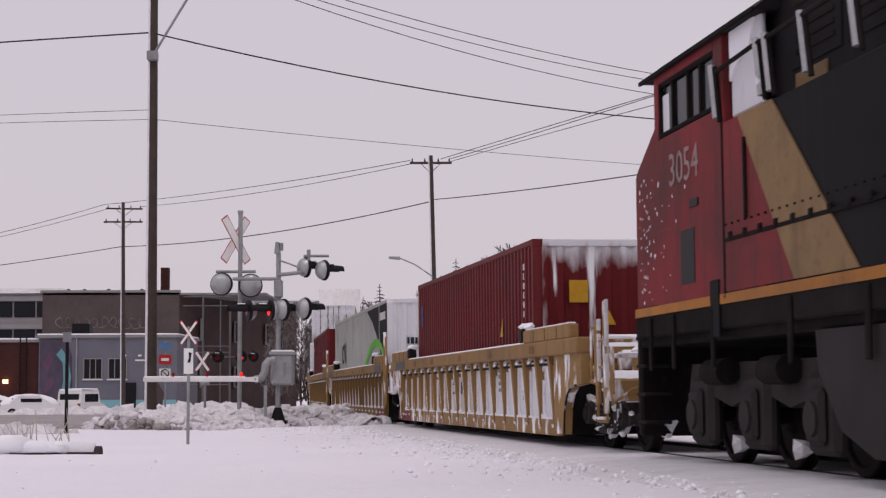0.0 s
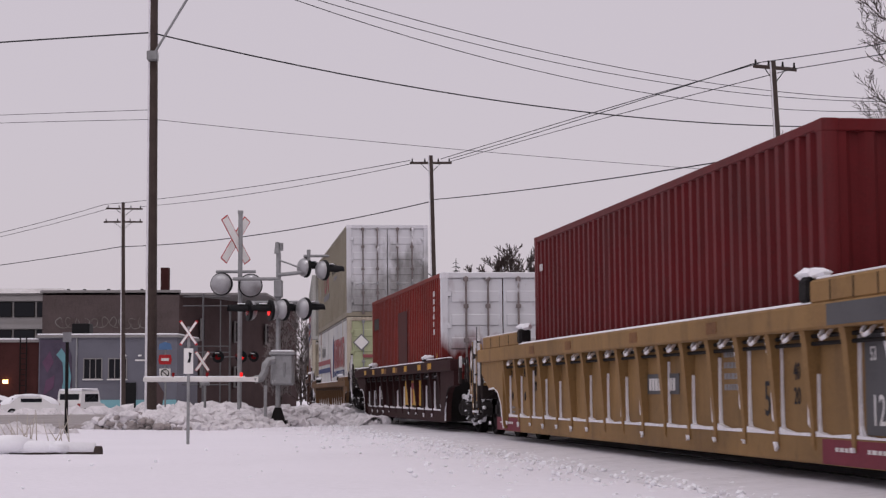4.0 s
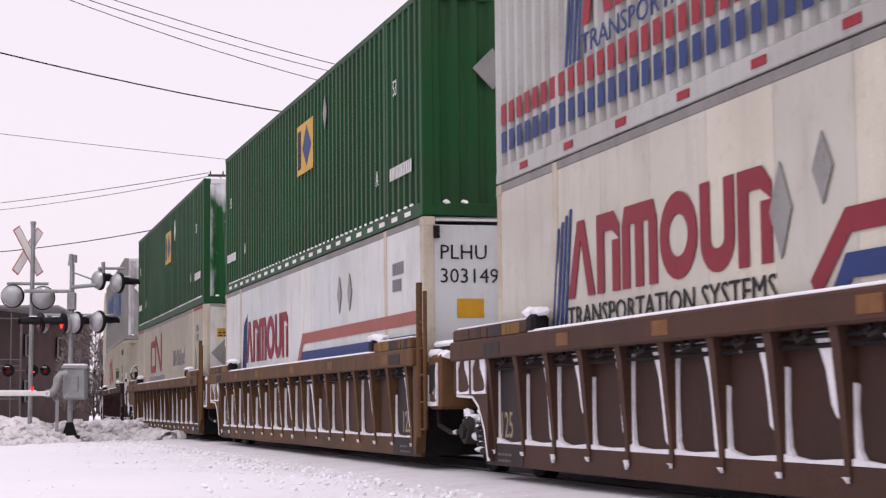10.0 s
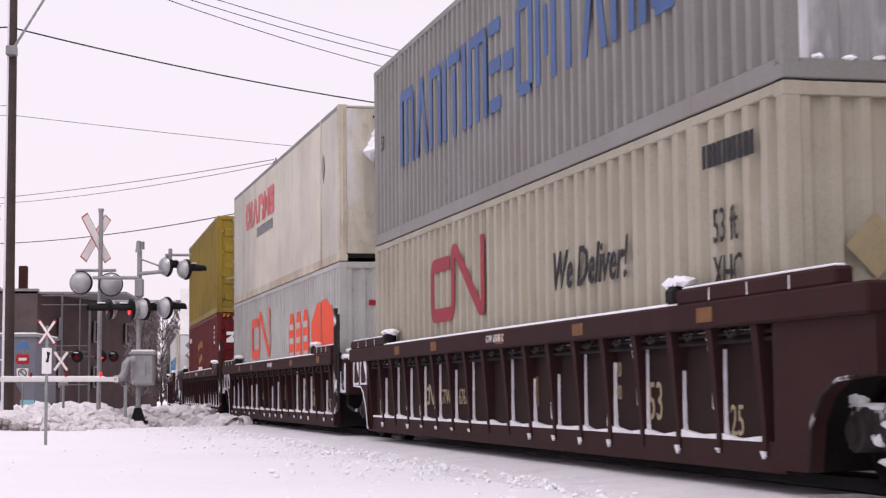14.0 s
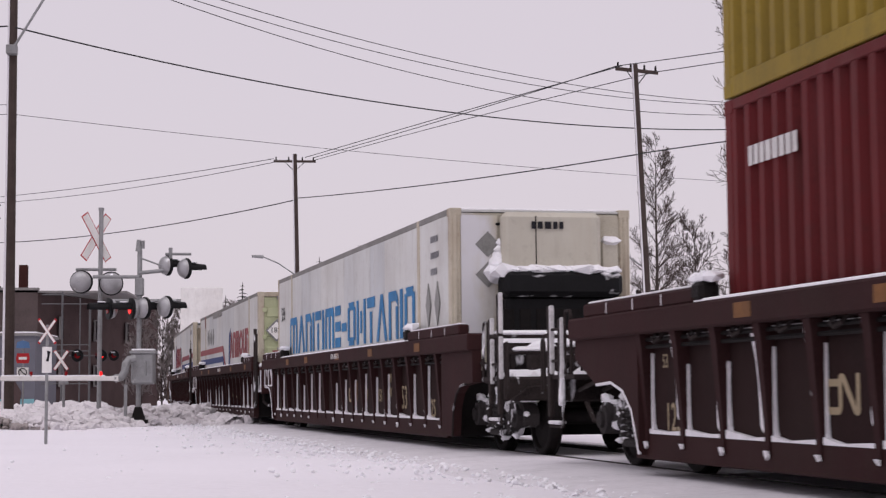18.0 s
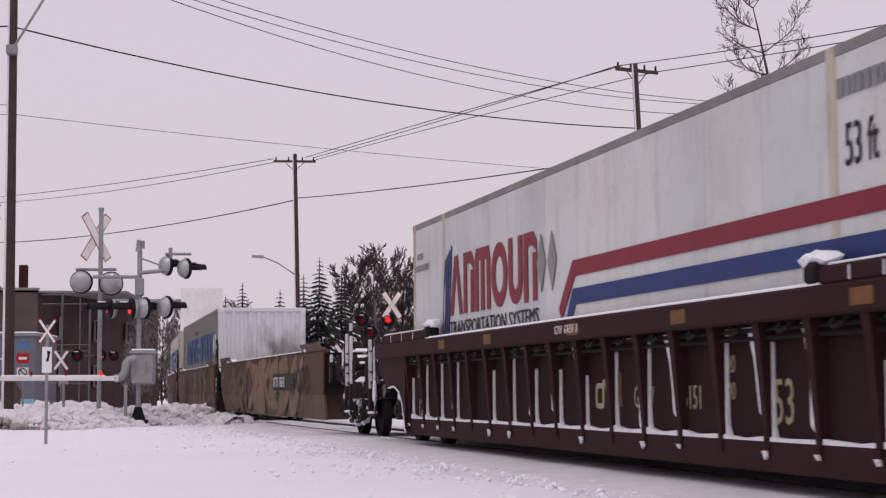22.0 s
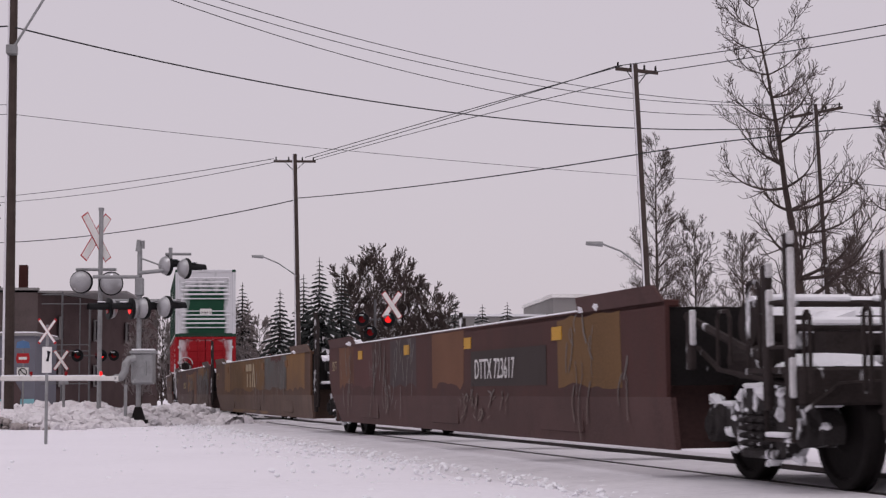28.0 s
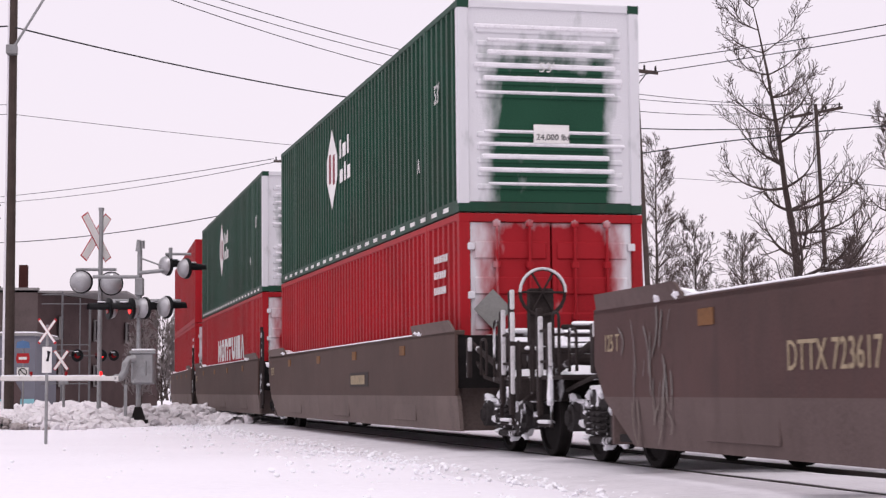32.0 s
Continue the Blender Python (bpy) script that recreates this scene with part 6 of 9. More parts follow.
# three tan units
for k, s in enumerate((-93.6, -112.9, -132.3)):
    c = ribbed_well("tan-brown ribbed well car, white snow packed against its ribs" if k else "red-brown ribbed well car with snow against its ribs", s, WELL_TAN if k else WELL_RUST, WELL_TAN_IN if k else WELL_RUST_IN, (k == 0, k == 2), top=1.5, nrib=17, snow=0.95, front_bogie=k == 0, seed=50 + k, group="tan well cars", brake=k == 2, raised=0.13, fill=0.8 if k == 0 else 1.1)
    for sx in (-1, 1):
        x = sx * 7.5
        part("stencil_panel", Geo().box(x - 0.55, x + 0.55, -1.346, -1.337, 0.3, 1.27), PATCH_DARK, c)
        part("stencil_panel", Geo().box(x - 0.62, x + 0.62, -1.391, -1.384, 0.16, 0.385), PATCH_DARK, c)
        bars(c, x - 0.25, 0.26, 2, GALV_DULL, -1.394, 0.5, 0.025, 0.04, seed=int(x) + 60)
        for u0, u1, ink in ((6.55, 6.85, PATCH_OCHRE), (6.87, 7.16, PATCH_OCHRE), (7.18, 7.62, PATCH_DARK), (7.95, 8.12, PATCH_DARK)):
            part("guide_paint", Geo().box(min(sx * u0, sx * u1), max(sx * u0, sx * u1), -1.519, -1.514, 1.505, 1.618), ink, c)
        part("sill_number", Geo().box(x - 0.28, x + 0.30, -1.536, -1.531, 1.31, 1.44), PATCH_DARK, c)
        word(c, "125", x - 0.3, 0.45, 0.28, STENCIL, -1.35, 0.8)
b = container("white refrigerated container with dark red and blue stripes", F53, -93.6, LOW, CREAM_BOX, "smooth", "fridge")
road_name(b, -6.25, 1.52, 5.0, 0.72, LOGO_DKRED, LOGO_BLUE, subink=INK)
rail_band(b, [(-0.62, 1.28), (-0.12, 1.71), (7.0, 1.71)], LOGO_DKRED, LOGO_BLUE)
diamond(b, -1.1, 1.88, 0.35, PLACARD, YS, squeeze=0.5)
diamond(b, -0.45, 2.1, 0.25, PLACARD, YS, squeeze=0.6)
word(b, "53 ft", 6.3, 2.0, 0.32, INK, YS, 0.62)
bars(b, 6.25, 2.5, 1, INK_GREY, YS, 1.0, 0.16, seed=17)
end_v = "CAUTION 9'6"
for i, ch in enumerate(end_v):
    if ch.strip():
        word(b, ch, 7.94, 2.55 - i * 0.2, 0.13, INK, -1.305, 0.8)
b = container("pale grey corrugated container with chequered red and blue stripes", F53, -93.6, UP, GREY_LT, end="ribs", end_paint=GREY_END)
road_name(b, -5.75, 1.15, 5.5, 0.88, LOGO_RED, LOGO_BLUE)
for (x0, z0, x1, z1, n) in ((-7.9, 0.72, 0.1, 0.72, 29), (0.1, 0.72, 1.1, 1.70, 6), (1.1, 1.70, 7.9, 1.70, 25)):
    for dz, ink, nm in ((0.0, LOGO_RED, "red_chequer"), (-0.30, LOGO_BLUE, "blue_chequer")):
        sq = Geo().box(-0.095, 0.075, YS, YS + 0.004, -0.11, 0.11).mesh(nm, ink)
        for i in range(n):
            u = (i + 0.5) / n
            part(nm, sq, None, b).location = (x0 + (x1 - x0) * u, 0, z0 + (z1 - z0) * u + dz)
for k, (x, z) in enumerate(((1.2, 2.35), (2.0, 2.35), (2.4, 1.3))):
    diamond(b, x, z, 0.25, PLACARD, YS, squeeze=0.6)
part("maple_badge", Geo().box(7.05, 7.75, YS, YS + 0.003, 2.1, 2.75), WHITE, b)
part("maple_badge", Geo().prism_y([(7.3, 2.35), (7.4, 2.15), (7.5, 2.35), (7.6, 2.45), (7.4, 2.65), (7.2, 2.45)], YS - 0.004, YS), INK, b)
for y in (-0.45, 0.1, 0.62):
    end_diamond(b, y, 1.62, 0.24, PLACARD, EX53)
end_word(b, "HIGH CUBE", -0.5, 1.12, 0.10, INK, EX53)
end_word(b, "LOGISTIC EQUIPPED", -0.75, 1.27, 0.10, INK, EX53)
for k in range(11):
    part("red_reflector", Geo().box(-7.2 + k * 1.42, -6.95 + k * 1.42, -1.306, -1.299, 0.05, 0.12), LOGO_RED, b)

b = container("white insulated container with brown-red stripe and a cooling unit", F53, -112.9, LOW, WHITE_BOX, "smooth", "smooth", WHITE_BOX)
road_name(b, -5.9, 1.38, 4.9, 0.80, LOGO_DKRED, LOGO_BLUE, sub=False)
rail_band(b, [(-0.1, 1.2), (0.35, 1.64), (7.9, 1.64)], mat("brown_red_stripe", (0.28, 0.09, 0.075), 0.5), LOGO_BLUE)
for k in range(2):
    diamond(b, 3.2 + k * 0.7, 2.2, 0.28, PLACARD, YS, squeeze=0.5)
bars(b, 6.5, 2.25, 2, INK_GREY, YS, 0.6, 0.16, seed=19)
end_word(b, "PLHU", -1.08, 2.36, 0.19, INK, EX53 - 0.02)
end_word(b, "303149", -1.08, 2.06, 0.19, INK, EX53 - 0.02)
part("caution_label", Geo().box(EX53 - 0.03, EX53 - 0.018, -0.85, -0.50, 1.62, 1.86), YELLOW_DECAL, b)
fan = part("fan_shroud", Geo().box(EX53 - 0.04, EX53 + 0.34, -0.25, 1.0, 0.7, 1.45, 0.08), SNOWY_UNIT, b, "black snow-topped cooling unit")
sn = Geo()
rr = random.Random(14)
for k in range(8):
    sn.lump((EX53 + 0.16, -0.16 + k * 0.15, 1.46), rr.uniform(0.16, 0.26), rr, 0.5)
part("shroud_snow", sn, SNOW_SMOOTH, fan)["kind"] = "stuff"
part("corner_bracket", Geo().box(EX53 - 0.02, EX53 + 0.03, -1.16, -1.08, 2.62, 2.78, 0.01), STEEL_DARK, b)
b = container("grimy cream container with red mark, slogan and cooling unit", F53, -132.3, LOW, GREY_CREAM, "smooth", "carrier", GREY_CREAM)
bent_logo(b, -4.05, 1.52, 3.0, 0.98, LOGO_DKRED)
word(b, "We Deliver!", 1.75, 1.60, 0.42, INK_GREY, YS, 0.9, 0.28)
bars(b, -4.4, 1.27, 1, INK_GREY, YS, 4.2, 0.14, seed=20)
bars(b, 6.7, 2.3, 2, INK_GREY, YS, 0.55, 0.16, seed=21)
diamond(b, 6.6, 1.65, 0.26, PLACARD, YS, squeeze=0.55)
end_diamond(b, -0.80, 1.76, 0.32, PLACARD, EX53 - 0.03)
bars(b, 0.0, 2.66, 1, INK, EX53 + 0.205, 0.55, 0.085, seed=31, axis="y")
part("caution_label", Geo().box(EX53 - 0.045, EX53 - 0.03, -0.98, -0.60, 2.13, 2.33), YELLOW_DECAL, b)
part("yellow_band", Geo().box(EX53 + 0.198, EX53 + 0.205, -0.10, 0.78, 2.31, 2.37), YELLOW_DECAL, b)
end_word(b, "CAUTION", -0.93, 2.265, 0.05, INK, EX53 - 0.026)
bars(b, -0.95, 2.21, 2, INK, EX53 - 0.026, 0.3, 0.035, 0.03, seed=32, axis="y")
for z in (2.79,):
    part("red_rail_paint", Geo().box(-7.9, -6.25, YS, YS + 0.004, 2.81, 2.88), LOGO_DKRED, b)
    part("red_rail_paint", Geo().box(6.25, 7.9, YS, YS + 0.004, 2.81, 2.88), LOGO_DKRED, b)
for k, s in enumerate((-112.9, -132.3)):
    b = container("green corrugated container with a small gold and blue square emblem", F53, s, UP, GREEN, end="ribs", end_paint=SNOWY_GREEN if k == 1 else GREEN)
    part("emblem", Geo().box(-0.1, 1.25, YS, YS + 0.004, 1.5, 2.35), LOGO_GOLD, b)
    part("emblem_bar", Geo().box(-0.02, 0.25, YS - 0.004, YS, 1.6, 2.25), INK, b)
    part("emblem_bar", Geo().prism_y([(0.38, 1.92), (0.72, 2.28), (1.12, 1.92), (0.72, 1.6)], YS - 0.004, YS), LOGO_BLUE, b)
    diamond(b, 2.2, 2.25, 0.27, WHITE if k else PLACARD, YS, squeeze=0.5)
    for x, tx in ((-7.4, "53"), (6.6, "53"), (-5.6, "A"), (5.6, "A")):
        word(b, tx, x, 1.75 if tx == "53" else 0.65, 0.22, PALE_INK, YS, 0.7)
    bars(b, 6.4, 0.62, 1, PALE_INK, YS, 1.1, 0.17, seed=23 + k)
    bars(b, -7.8, 0.62, 1, PALE_INK, YS, 1.1, 0.17, seed=24 + k)
    end_diamond(b, -0.35 if k == 0 else -0.55, 1.9, 0.27, PLACARD, EX53)
    part("rating_plate", Geo().box(EX53 - 0.004, EX53 + 0.004, 0.25, 0.75, 0.95, 1.22), WHITE, b)
    end_word(b, "24,000 lbs", 0.28, 0.98, 0.09, INK, EX53 + 0.006)
    bars(b, 0.2, 1.5 - 0.25 * k, 7, PALE_INK, EX53 + 0.002, 0.55, 0.045, 0.04, seed=25, axis="y") if k == 0 else None
    if k == 0:
        for j in range(22):
            part("white_reflector", Geo().box(-7.5 + j * 0.7, -7.2 + j * 0.7, -1.306, -1.299, 0.05, 0.11), WHITE, b)
    sn = Geo()
    for j in range(48):
        sn.box(-7.6 + j * 0.32, -7.5 + j * 0.32, -1.302, -1.262, 0.168, 0.20, 0.01)
    part("ledge_snow", sn, SNOW_SMOOTH, b)["kind"] = "stuff"

# six dark units
for k, s in enumerate((-155.0, -174.4, -193.5, -217.5, -237.0, -256.6)):
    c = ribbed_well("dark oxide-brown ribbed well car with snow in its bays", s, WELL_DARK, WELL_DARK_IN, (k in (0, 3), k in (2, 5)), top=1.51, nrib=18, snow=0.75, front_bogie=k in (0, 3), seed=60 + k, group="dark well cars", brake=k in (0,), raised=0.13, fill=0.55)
    for x in (-7.2, 7.2):
        word(c, "125", x - 0.3, 0.42, 0.26, STENCIL, -1.34, 0.8)
        word(c, "53", x - 0.35, 0.98, 0.13, STENCIL, -1.34, 0.8)
    word(c, "53", 5.1, 0.52, 0.36, STENCIL, -1.34, 0.8)
    word(c, "20", 4.2, 0.92, 0.15, STENCIL, -1.34, 0.8)
    word(c, "40", 4.2, 0.70, 0.15, STENCIL, -1.34, 0.8)
    word(c, "GTW", -3.2 if k < 3 else 1.9, 0.62, 0.21, STENCIL, -1.342, 0.8)
    word(c, "676186" if k < 3 else "676151", -2.15 if k < 3 else 2.95, 0.62, 0.21, STENCIL, -1.342, 0.8)
    bent_logo(c, -4.15 if k < 3 else 0.75, 0.60, 0.55, 0.27, STENCIL, -1.342)
    part("stencil_panel", Geo().box(1.2, 1.55, -1.343, -1.337, 0.62, 0.95), SPRAY_OCHRE, c)
    word(c, ("GTW  676151  " if k > 2 else "GTW  676186  ") + "CBABCA"[k], 0.0, 1.365, 0.09, PALE_INK, -1.536, 0.9)
b = container("cream-grey corrugated container with a red mark and black slogan", F53, -155.0, LOW, GREY_CREAM, end="ribs", rib=0.36)
bent_logo(b, -4.0, 1.48, 3.0, 0.95, LOGO_RED)
word(b, "We Deliver!", 1.9, 1.62, 0.42, INK, YS, 0.85, 0.28)
bars(b, 6.4, 2.4, 1, INK, YS, 1.3, 0.2, seed=81)
word(b, "53 ft", 6.6, 1.75, 0.30, INK, YS, 0.7)
word(b, "XHC", 6.6, 1.35, 0.30, INK, YS, 0.7)
end_word(b, "53 ft", -0.15, 2.25, 0.26, INK, EX53)
end_word(b, "XHC", -0.15, 1.82, 0.26, INK, EX53)
bars(b, 0.95, 2.4, 6, INK, EX53, 0.12, 0.14, 0.07, seed=82, axis="y")
end_diamond(b, -0.55, 1.62, 0.26, PLACARD_TAN, EX53)
b = container("mid-grey corrugated container with a blue painted name", F53, -155.0, UP, GREY_MID, end="ribs", end_paint=SNOWY_GREY)
ferry_name(b, -6.0, 5.9, 1.05, 1.15, mat("deep_blue_name", (0.05, 0.10, 0.24), 0.5, var=0.2), YS)
for k in range(2):
    diamond(b, 6.6 + k * 0.5, 2.1, 0.25, WHITE, YS, squeeze=0.55)
    end_diamond(b, -0.72 + k * 0.55, 1.85, 0.24, WHITE, EX53)
part("caution_label", Geo().box(EX53 - 0.004, EX53 + 0.004, 0.1, 0.42, 2.05, 2.4), YELLOW_DECAL, b)
end_word(b, "53ft", -0.05, 1.30, 0.26, INK, EX53)
end_word(b, "XHC", -0.05, 0.88, 0.26, INK, EX53)
bars(b, 0.95, 2.3, 8, INK, EX53, 0.12, 0.14, 0.07, seed=83, axis="y")
word(b, "53", -7.5, 1.5, 0.25, INK, YS, 0.7)

b = container("pale grey container with vermilion mark and painted red drink cans", F53, -174.4, LOW, GREY_LT, end="ribs", end_paint=GREY_LT)
bent_logo(b, -4.4, 1.35, 3.3, 1.05, LOGO_ORANGE)
for k in range(3):
    x = 1.9 + k * 0.95
    g = Geo()
    g.prism_y([(x, 0.9), (x + 0.75, 0.9), (x + 0.75, 1.9), (x + 0.55, 2.2), (x + 0.2, 2.2), (x, 1.9)], YS, YS + 0.004)
    can = part("painted_can", g, LOGO_ORANGE, b)
    for z in (1.25, 1.55, 1.85):
        part("can_band", Geo().box(x + 0.12, x + 0.63, YS - 0.004, YS, z, z + 0.12), GREY_LT, can)
poly_patch(b, [(4.9, 0.85), (7.6, 0.85), (7.6, 1.7), (7.3, 2.1), (6.6, 2.3), (5.6, 2.25), (4.9, 1.9)], LOGO_ORANGE, YS + 0.001, "painted_swirl")
diamond(b, -1.0, 1.75, 0.25, PLACARD, YS, squeeze=0.5)
part("end_mark", Geo().box(EX53 - 0.004, EX53 + 0.004, -0.75, 0.35, 2.1, 2.2), LOGO_RED, b)
b = container("white container with a red painted name and a stained cream end", F53, -174.4, UP, CREAM_BOX, "smooth", "carrier", CREAM_BOX)
name_row(b, TRUCKER, -5.6, -0.4, 1.75, 0.66, mat("faded_scarlet_name", (0.50, 0.13, 0.13), 0.5, var=0.3), YS, 0.30, 0.10)
bars(b, -3.4, 1.42, 1, INK_GREY, YS, 3.6, 0.22, seed=90)
diamond(b, 6.4, 1.9, 0.28, PLACARD, YS, squeeze=0.5)

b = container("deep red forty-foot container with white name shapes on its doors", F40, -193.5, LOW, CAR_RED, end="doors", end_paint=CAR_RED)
name_row(b, (("steps", 0.7), ("bar", 0.24), ("fold", 0.9)), -1.3, 0.35, 0.95, 0.44, WHITE, YS, 0.24, 0.07)
for x, z in ((-1.4, 1.95), (-0.9, 2.0), (-0.4, 2.05), (0.1, 2.0), (-1.1, 1.5), (-0.6, 1.55), (-0.1, 1.6)):
    part("yellow_emblem", Geo().box(x, x + 0.26, YS, YS + 0.004, z, z + 0.2), YELLOW_DECAL, b)
bars(b, -5.6, 2.3, 1, PALE_INK, YS, 1.1, 0.16, seed=92)
bars(b, 4.9, 2.45, 4, PALE_INK, YS, 0.3, 0.10, 0.05, seed=93)
for poly in ([(-1.02, 2.34), (-0.64, 2.34), (-0.64, 2.23), (-0.82, 2.02), (-1.02, 2.02), (-1.02, 2.12), (-0.86, 2.24), (-1.02, 2.24)], [(-0.56, 2.02), (-0.44, 2.02), (-0.44, 2.34), (-0.56, 2.34)], [(-0.36, 2.02), (-0.24, 2.02), (-0.17, 2.12), (-0.10, 2.02), (0.02, 2.02), (0.02, 2.34), (-0.36, 2.34)]):
    part("white_shape", Geo().prism_x(poly, 6.10, 6.108), WHITE, b)
end_word(b, "ZCSU", 0.30, 2.30, 0.13, PALE_INK, 6.106)
bars(b, 0.78, 2.30, 1, PALE_INK, 6.106, 0.34, 0.12, seed=94, axis="y")
end_word(b, "45G1", 0.80, 2.10, 0.13, PALE_INK, 6.106)
for y in (-1.14, -1.02, 0.94, 1.06):
    part("hazard_stripe", Geo().prism_x([(y, 2.78), (y + 0.05, 2.78), (y + 0.10, 2.87), (y + 0.05, 2.87)], 6.10, 6.106), YELLOW_DECAL, b)
part("caution_label", Geo().prism_x([(-0.2, 0.95), (0.05, 0.95), (-0.08, 1.2)], 6.10, 6.108), YELLOW_DECAL, b)
b = container("mustard-yellow forty-foot container with barred doors", F40, -193.5, UP, OLIVE, end="doors", end_paint=OLIVE)
bars(b, 0.55, 2.45, 5, INK, 6.105, 0.6, 0.11, 0.12, seed=95, axis="y")
part("caution_label", Geo().prism_x([(-0.35, 1.75), (-0.1, 1.75), (-0.22, 1.55)], 6.10, 6.108), WHITE, b)

b = container("white refrigerated container with sky-blue name and snowy cooling unit", F53, -217.5, LOW + 0.12, WHITE_BOX, "smooth", "carrier", CREAM_BOX)
ferry_name(b, -6.3, 5.85, 1.20, 0.76, LOGO_SKY, YS)
for k in range(2):
    diamond(b, 6.75 + k * 0.55, 1.62, 0.31, PLACARD, YS, squeeze=0.5)
bars(b, 6.9, 2.5, 3, INK_GREY, YS, 0.5, 0.09, 0.14, seed=96)
word(b, "53 ft", -7.5, 1.95, 0.30, INK, YS, 0.62)
bars(b, -0.2, 2.60, 1, INK, EX53 + 0.22, 0.6, 0.10, seed=31, axis="y")
part("frosted_sheet", Geo().box(EX53 - 0.032, EX53 - 0.024, -1.14, -0.62, 1.0, 2.80), FROSTED_CREAM, b)
for z in (2.40, 1.98):
    end_diamond(b, -0.76, z, 0.18, PLACARD, EX53 - 0.02)
b = container("white insulated container with hazard diamonds on pale green doors", F53, -237.0, LOW + 0.05, WHITE_BOX, "smooth", "doors", LIME)
part("red_post_mark", Geo().box(-6.15, -6.04, -1.31, -1.30, 2.5, 2.86), LOGO_DKRED, b)
road_name(b, 1.0, 1.40, 5.0, 0.70, LOGO_ROSE, LOGO_BLUE, sub=False)
rail_band(b, [(-7.9, 1.72), (-0.5, 1.72), (0.3, 1.1)], LOGO_ROSE, LOGO_BLUE)
for k in range(4):
    diamond(b, -5.2 + k * 0.6, 2.15, 0.25, PLACARD, YS, squeeze=0.5)
for y in (-0.85, -0.05):
    end_diamond(b, y, 1.95, 0.27, INK_GREY, EX53 + 0.03)
    end_diamond(b, y, 1.95, 0.22, WHITE, EX53 + 0.036)
end_word(b, "1824", -1.01, 1.90, 0.13, INK, EX53 + 0.045)
part("door_badge", Geo().box(EX53 + 0.02, EX53 + 0.03, -0.95, -0.2, 1.35, 1.47), LOGO_ROSE, b)
poly_patch(b, [(-3.5, 2.70), (-1.0, 2.70), (-1.0, 2.88), (-3.5, 2.88)], GREY_MID, YS - 0.006, "grey_rail_patch")
b = container("white refrigerated container with red and blue stripes, black grille end", F53, -256.6, LOW + 0.08, WHITE_BOX, "smooth", "fridge")
road_name(b, -6.25, 1.45, 4.75, 0.80, LOGO_DKRED, LOGO_BLUE, subink=INK)
rail_band(b, [(-0.62, 1.25), (-0.12, 1.72), (7.9, 1.72)], LOGO_DKRED, LOGO_BLUE)
for k in range(2):
    diamond(b, -1.32 + k * 0.42, 1.86, 0.33, PLACARD, YS, squeeze=0.5)
word(b, "53 ft", 6.3, 2.0, 0.32, INK, YS, 0.62)
bars(b, 6.2, 2.5, 1, INK_GREY, YS, 1.0, 0.14, seed=98)
word(b, "HI-CUBE", -7.8, 2.35, 0.10, INK_GREY, YS, 0.8)
word(b, "CHASSIS REQUIRED", -7.95, 2.18, 0.10, INK_GREY, YS, 0.8)

# smooth brown units, two cars of three
SM = []
for k, s in enumerate((-280.1, -299.4, -318.8, -342.3, -361.7, -381.1, -404.15, -423.4, -442.8)):
    lab = "faded brown smooth-sided well car covered with graffiti" if k < 6 else "brown smooth-sided well car with dusty lower sheets"
    if k in (0, 3, 4, 5):
        lab = "empty faded brown smooth-sided well car covered with graffiti"
    hi, lo = ((WELL_OLD, WELL_OLD_LOW), (WELL_OLD, WELL_OLD_LOW), (WELL_PLUM, WELL_PLUM_LOW), (WELL_WINE, WELL_WINE_LOW), (WELL_OLD, WELL_OLD_LOW), (WELL_PLUM, WELL_PLUM_LOW))[k] if k < 6 else (WELL_ASH, WELL_ASH_LOW)
    c = smooth_well(lab, s, hi, lo, (k % 3 == 0, k % 3 == 2), front_bogie=k % 3 == 0, seed=100 + k, group="smooth well cars", brake=k in (6,))
    SM.append(c)
    for x in (-5.6, -2.0, 1.6, 5.4):
        part("reflector", Geo().box(x - 0.17, x + 0.17, -1.512, -1.502, 1.31, 1.45), YELLOW_DECAL if k == 3 else ORANGE_DECAL, c)
    word(c, "125 T", -8.3, 1.15, 0.17, STENCIL, -1.505, 0.8)
c = SM[0]
throw_up(c, -6.6, 4.0, 0.42, 1.30, 5, 3, SPRAY_TAN2, SPRAY_BROWN, 0.26, 0.05)
throw_up(c, -2.9, 5.4, 0.42, 1.50, 5, 8, SPRAY_TAN, SPRAY_DARK, 0.36, 0.06, over=1.4)
throw_up(c, 2.3, 3.6, 0.42, 1.50, 3, 16, SPRAY_TAN, SPRAY_DARK, 0.40, 0.07, over=1.4)
field(c, 4.6, 5.8, 0.35, 1.5, WELL_OLD_LOW, 6, -1.5022)
tag_line(c, 5.2, 1.9, 0.75, 1.3, 5, 2, SPRAY_DARK, 0.05)
part("number_panel", Geo().box(2.05, 5.2, -1.526, -1.522, 0.82, 1.17), SPRAY_DARK, c)
word(c, "DTTX  765142", 2.2, 0.89, 0.22, PALE_INK, -1.530, 0.9)
c = SM[1]
field(c, -8.3, -7.2, 0.95, 1.45, WINE_FIELD, 4)
throw_up(c, -7.6, 3.6, 0.34, 1.52, 5, 5, SPRAY_GREIGE, SPRAY_DARK, 0.26, 0.05, over=1.3)
tag_line(c, -4.3, 1.7, 0.45, 1.2, 5, 19, SPRAY_BROWN, 0.05)
tag_line(c, -3.4, 1.6, 0.4, 1.25, 3, 9, SPRAY_DARK, 0.03)
field(c, -1.2, 0.6, 0.45, 1.35, SPRAY_SHADOW, 5)
